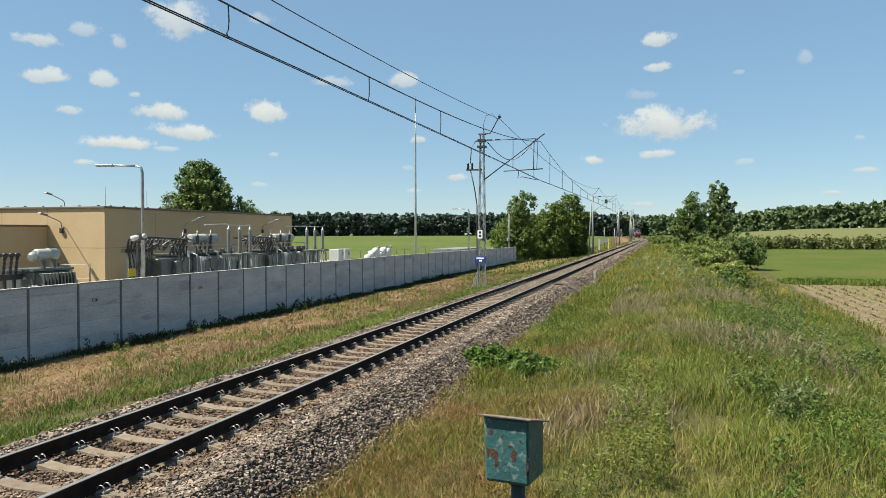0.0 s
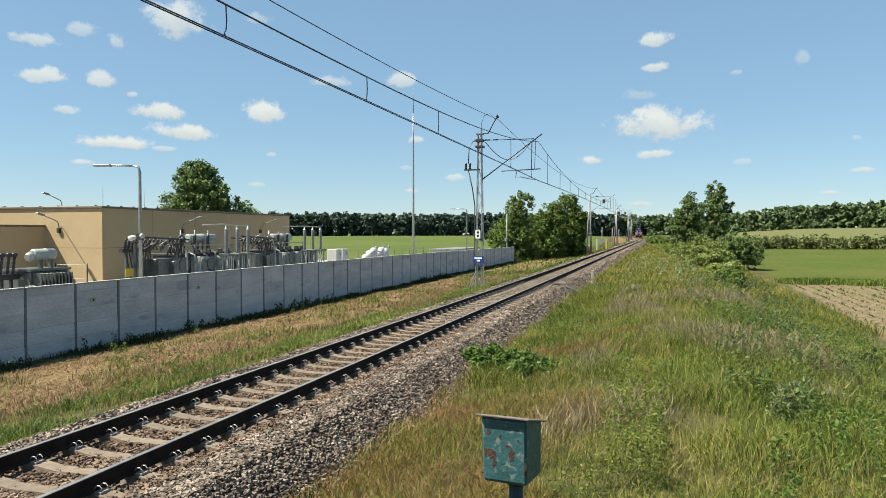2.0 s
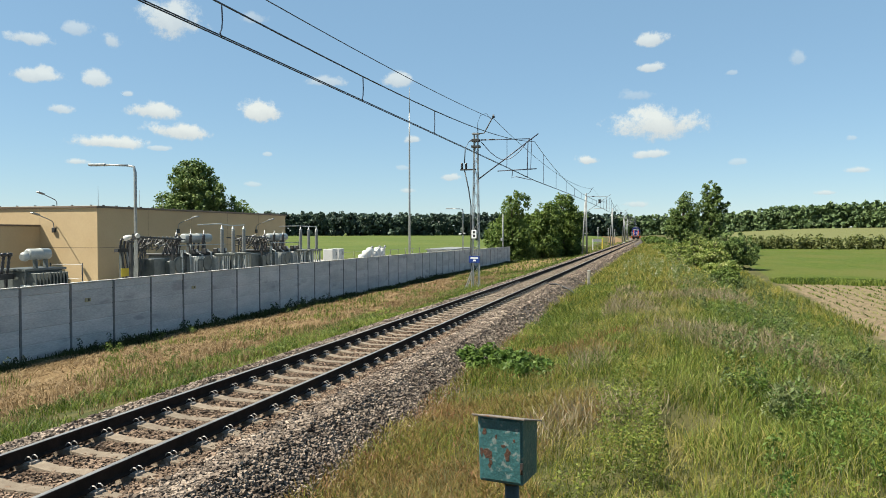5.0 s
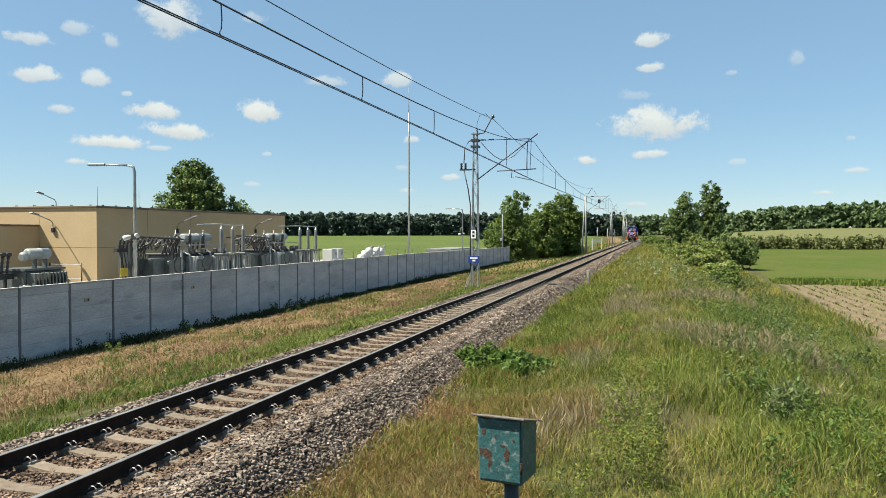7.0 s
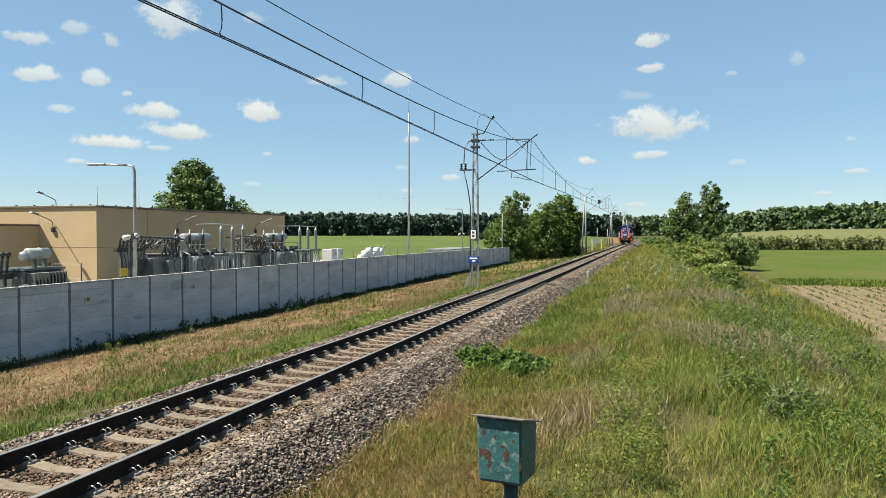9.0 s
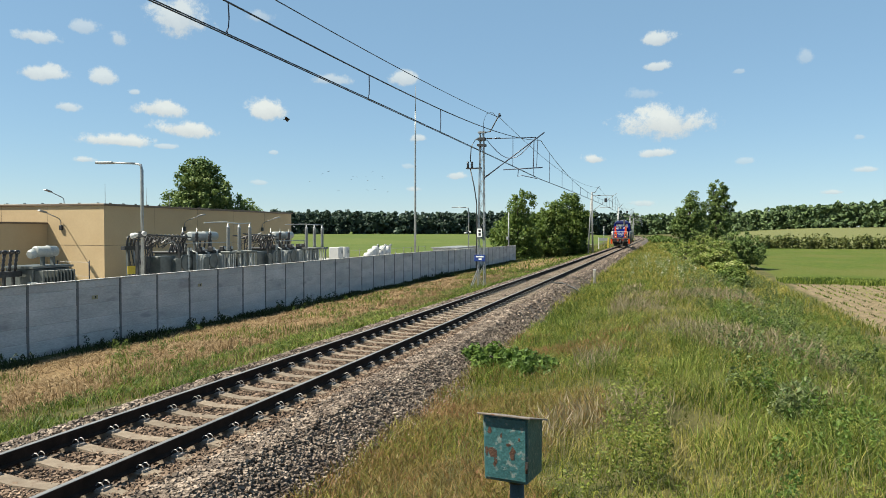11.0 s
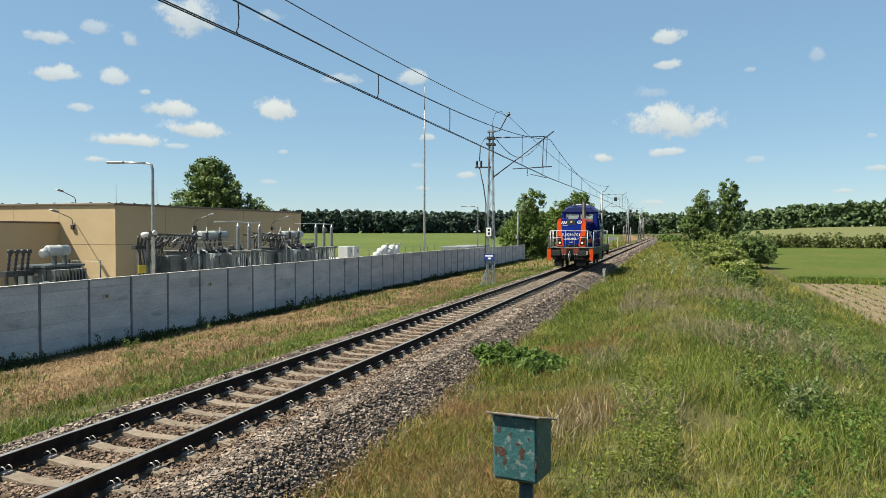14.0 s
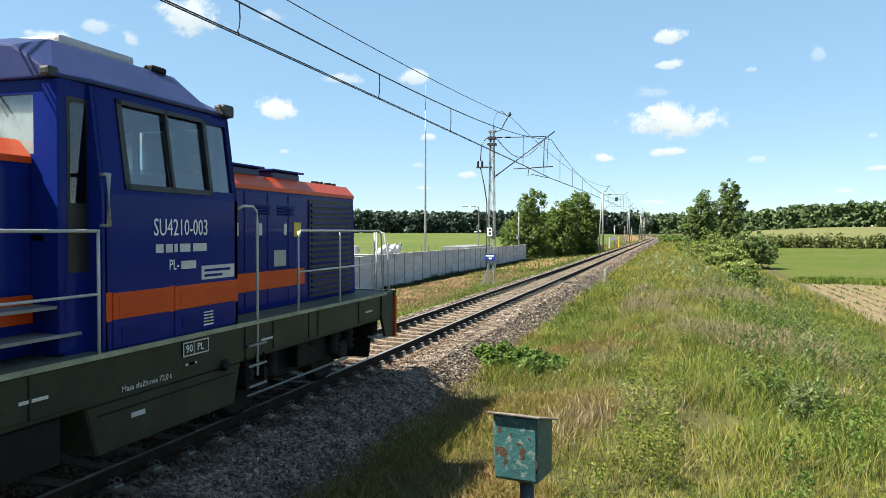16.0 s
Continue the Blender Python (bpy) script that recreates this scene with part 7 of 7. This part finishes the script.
# ---- ballast stones ----
def stones(name, label, n, ur, yr, size, seed, power, material=STONE):
    rng = np.random.default_rng(seed)
    y = yr[0] + (yr[1] - yr[0]) * rng.uniform(size=n) ** power
    u = rng.uniform(*ur, n)
    top = np.interp(u, (-2.6, -2.4, -1.75, 1.75, 2.45, 2.9), (-0.7, -0.59, -0.24, -0.24, -0.75, -0.8))
    top = np.where(abs(u) < 0.68, -0.252, top)
    near_rail = np.minimum(abs(u - 0.7535), abs(u + 0.7535)) < 0.09
    top = np.where(near_rail, top - 0.05, top)
    z = top + rng.uniform(-0.012, 0.018, n)
    # the tops of the sleepers stay bare between the rails
    off = (y - 7.046 + PITCH / 2) % PITCH - PITCH / 2
    z = np.where((abs(off) < 0.052) & (abs(u) < 0.68), z - 0.09, z)
    z = np.where((abs(off) < 0.11) & (abs(u) > 0.84) & (abs(u) < 1.3), z + 0.016, z)
    s = size * rng.uniform(0.6, 1.35, n)
    cube = np.array([(a, b, c) for c in (-1, 1) for b in (-1, 1) for a in (-1, 1)], float)
    v = cube[None] * rng.uniform(0.45, 1.0, (n, 8, 3))
    v *= (s[:, None] * np.stack([rng.uniform(0.7, 1.2, n), rng.uniform(0.7, 1.2, n), rng.uniform(0.5, 0.85, n)], 1))[:, None, :]
    a, b = rng.uniform(0, 2 * math.pi, n), rng.uniform(-0.6, 0.6, n)
    ca, sa, cb, sb = np.cos(a)[:, None], np.sin(a)[:, None], np.cos(b)[:, None], np.sin(b)[:, None]
    x1, z1 = v[..., 0] * cb - v[..., 2] * sb, v[..., 0] * sb + v[..., 2] * cb
    x2, y2 = x1 * ca - v[..., 1] * sa, x1 * sa + v[..., 1] * ca
    P = np.stack([x2 + u[:, None], y2 + y[:, None], z1 + z[:, None]], 2)
    quad = np.array([(4, 5, 7, 6), (0, 1, 5, 4), (1, 3, 7, 5), (3, 2, 6, 7), (2, 0, 4, 6)])
    faces = (np.arange(n)[:, None, None] * 8 + quad[None]).reshape(-1, 4)
    ob = new(name, raw_mesh(name, P.reshape(-1, 3), faces, material, 4))
    return tagged(ob, label, "ballast stones", kind="stuff")


stones("ballast_stones", "rust-stained crushed stones between and beside the rails", 33000, (-1.25, 1.25), (5.5, 24), 0.025, 130, 1.25, STONE_RUSTY)
stones("ballast_stones", "loose grey-brown crushed stones on the shoulder", 27000, (1.2, 2.75), (5.5, 24), 0.026, 132, 1.25)
stones("ballast_stones", "pale crushed stones along the verge", 12000, (-2.55, -1.2), (5.5, 24), 0.026, 133, 1.25)
stones("ballast_stones", "loose grey-brown crushed stones farther down the line", 16000, (-2.55, 2.75), (22, 75), 0.042, 131, 1.3)
stones("ballast_stones", "crushed stones along the distant line", 6000, (-2.55, 2.75), (70, 180), 0.08, 134, 1.2)


# ---- birds ----
def bird(m, k=1.0):
    b = thing("bird", "small dark bird in flight", "bird", "flock of birds" if k == 1 else "", m)
    part("body", lathe(B(), (0, -0.06, 0), [(0, 0.006), (0.025, 0.024), (0.065, 0.032), (0.11, 0.018), (0.15, 0.007)], 8, (0, 1, 0)), RUBBER, b)
    for s in (-1, 1):
        part("wing", prism(B(), [(s * 0.012, -0.03), (s * 0.08, -0.02), (s * 0.13, 0.03), (s * 0.08, 0.035), (s * 0.012, 0.04)], 0.0, 0.007, "z"), RUBBER, b)
    for ob in b.children:
        ob.data.transform(Matrix.Scale(k, 4))
    return b


# ---- sleepers, rail clips, fence: alike pieces that share their meshes ----
def sleeper_mesh():
    bm = B()
    prof = [(-1.3, -0.36), (1.3, -0.36), (1.3, -0.26), (1.22, -0.235), (0.95, -0.19), (0.55, -0.19), (0.3, -0.225), (-0.3, -0.225), (-0.55, -0.19), (-0.95, -0.19), (-1.22, -0.235), (-1.3, -0.26)]
    prism(bm, prof, -0.13, 0.13, "y")
    for v in bm.verts:
        if v.co.z > -0.3:
            v.co.y *= 0.78
    return mesh_of("sleeper", bm, SLEEPER)


def clip_mesh():
    bm = B()
    for y in (-0.045, 0.045):
        tube(bm, [(-0.05, y, -0.17), (-0.05, y, -0.13), (-0.02, y, -0.105), (0.02, y, -0.105), (0.05, y, -0.14)], 0.008, 4)
    box(bm, -0.06, 0.06, -0.07, 0.07, -0.19, -0.165)
    return mesh_of("rail_clip", bm, CLIP)


SM, CM = sleeper_mesh(), clip_mesh()
for i in range(290):
    y = 7.046 + PITCH * (i - 9)
    s = new("sleeper", SM)
    s.parent = track
    s.matrix_basis = pose(track_x(y), y, random.uniform(-0.008, 0.004), 0, 0, track_turn(y) + random.uniform(-0.5, 0.5))
    if 3 < y < 40:
        for side in (-0.7535, 0.7535):
            for d in (-0.105, 0.105):
                c = new("rail_clip", CM)
                c.parent = s
                c.matrix_basis = pose(side + d, 0, 0, 0, 0, 0 if d < 0 else 180)
bm = B()
for i in range(281, 620):
    y = 7.046 + PITCH * (i - 9)
    box(bm, track_x(y) - 1.3, track_x(y) + 1.3, y - 0.12, y + 0.12, -0.36, -0.2)
far_s = part("far_sleepers", bm, SLEEPER, track)
tagged(far_s, "sleepers farther down the line", kind="stuff")

fence = thing("concrete_fence", "grey precast concrete panel fence between posts", "fence", kind="structure")
ROWS = ((-1.75, -1.17), (-1.17, -0.67), (-0.67, -0.16), (-0.16, 0.4), (0.4, 0.66))


def panel_mesh(h):
    bm = B()
    box(bm, -0.025, 0.025, 0.0, 1.96, 0.0, h - 0.022, 0.008)
    # tongue that closes the joint
    box(bm, -0.008, 0.008, 0.0, 1.96, h - 0.03, h + 0.008)
    return mesh_of("fence_panel", bm, CONCRETE)


PANELS = [panel_mesh(b - a) for a, b in ROWS]
bm = B()
prism(bm, [(-0.06, -0.045), (0.032, -0.045), (0.032, 0.045), (-0.06, 0.045)], 0.0, 2.72, "z")
POST = mesh_of("fence_post", bm, CONCRETE_POST)
bm = B()
box(bm, -0.06, 0.06, 0.0, 1.95, 0.0, 0.035, 0.01)
CAP = mesh_of("fence_cap", bm, CONCRETE_PALE)
Y0, BAY = 18.209 - 2.06 * 3, 2.06
for i in range(43):
    y = Y0 + BAY * i
    drop = -0.22 * smooth(45, 100, y)
    x = track_x(y) - 12.54 + 0.012 * noise.noise((i * 1.7, 0, 0))
    p = new("fence_post", POST)
    p.parent = fence
    p.matrix_basis = pose(x, y, -1.85 + drop)
    if i == 42:
        break
    for (a, b), me in zip(ROWS, PANELS):
        q = new("fence_panel", me)
        q.parent = fence
        q.matrix_basis = pose(x + random.uniform(-0.006, 0.006), y + 0.05, a + drop + 0.2)
    q = new("fence_cap", CAP)
    q.parent = fence
    q.matrix_basis = pose(x, y + 0.055, 0.862 + drop - 0.005)

for y in (20.9, 27.0):
    part("warning_plate", box(B(), -12.505, -12.49, y, y + 0.28, 0.18, 0.31, 0.003), FENCE_PLATE, fence, "small faded cream warning plate")
    part("plate_mark", box(B(), -12.489, -12.486, y + 0.14, y + 0.2, 0.2, 0.29), DARK_STEEL, fence)

# a loose flock that comes up the line and passes to the side
flock = [(Vector((random.uniform(-3.6, 3.6), random.uniform(-5, 5), random.uniform(-1.1, 1.3))), bird(pose(0, 0, 0))) for _ in range(16)]

lone_bird = bird(pose(0, 0, 0), 1.5)


def motions():
    # a steady 25 metres a second along the line
    rows = []
    for i in range(33):
        y = 25.03 - 25.0 * (0.5 * i - 15.0)
        rows.append((0.5 * i, pose(track_x(y), y, 0, 0, 0, track_turn(y + 6.5))))
    walk(loco, rows)
    for i, (p, b) in enumerate(flock):
        walk(b, [(t, pose(p.x - 22.4 + 4.6 * (t - 11.3), p.y + 64 - 19.8 * (t - 11.3), 7.6 + p.z + 0.15 * math.sin(2.1 * t + i), 0, 14 * math.sin(5 * t + 2 * i), 13)) for t in range(17)])
    # one bird by itself crosses nearer by
    walk(lone_bird, [(t, pose(-9.45 - 12.6 * (t - 11.3), 21.25 - 3.84 * (t - 11.3), 7.2 + 2.65 * max(-0.3, t - 11.3), 0, 20 * math.sin(7 * t), 107)) for t in range(17)])


motions()
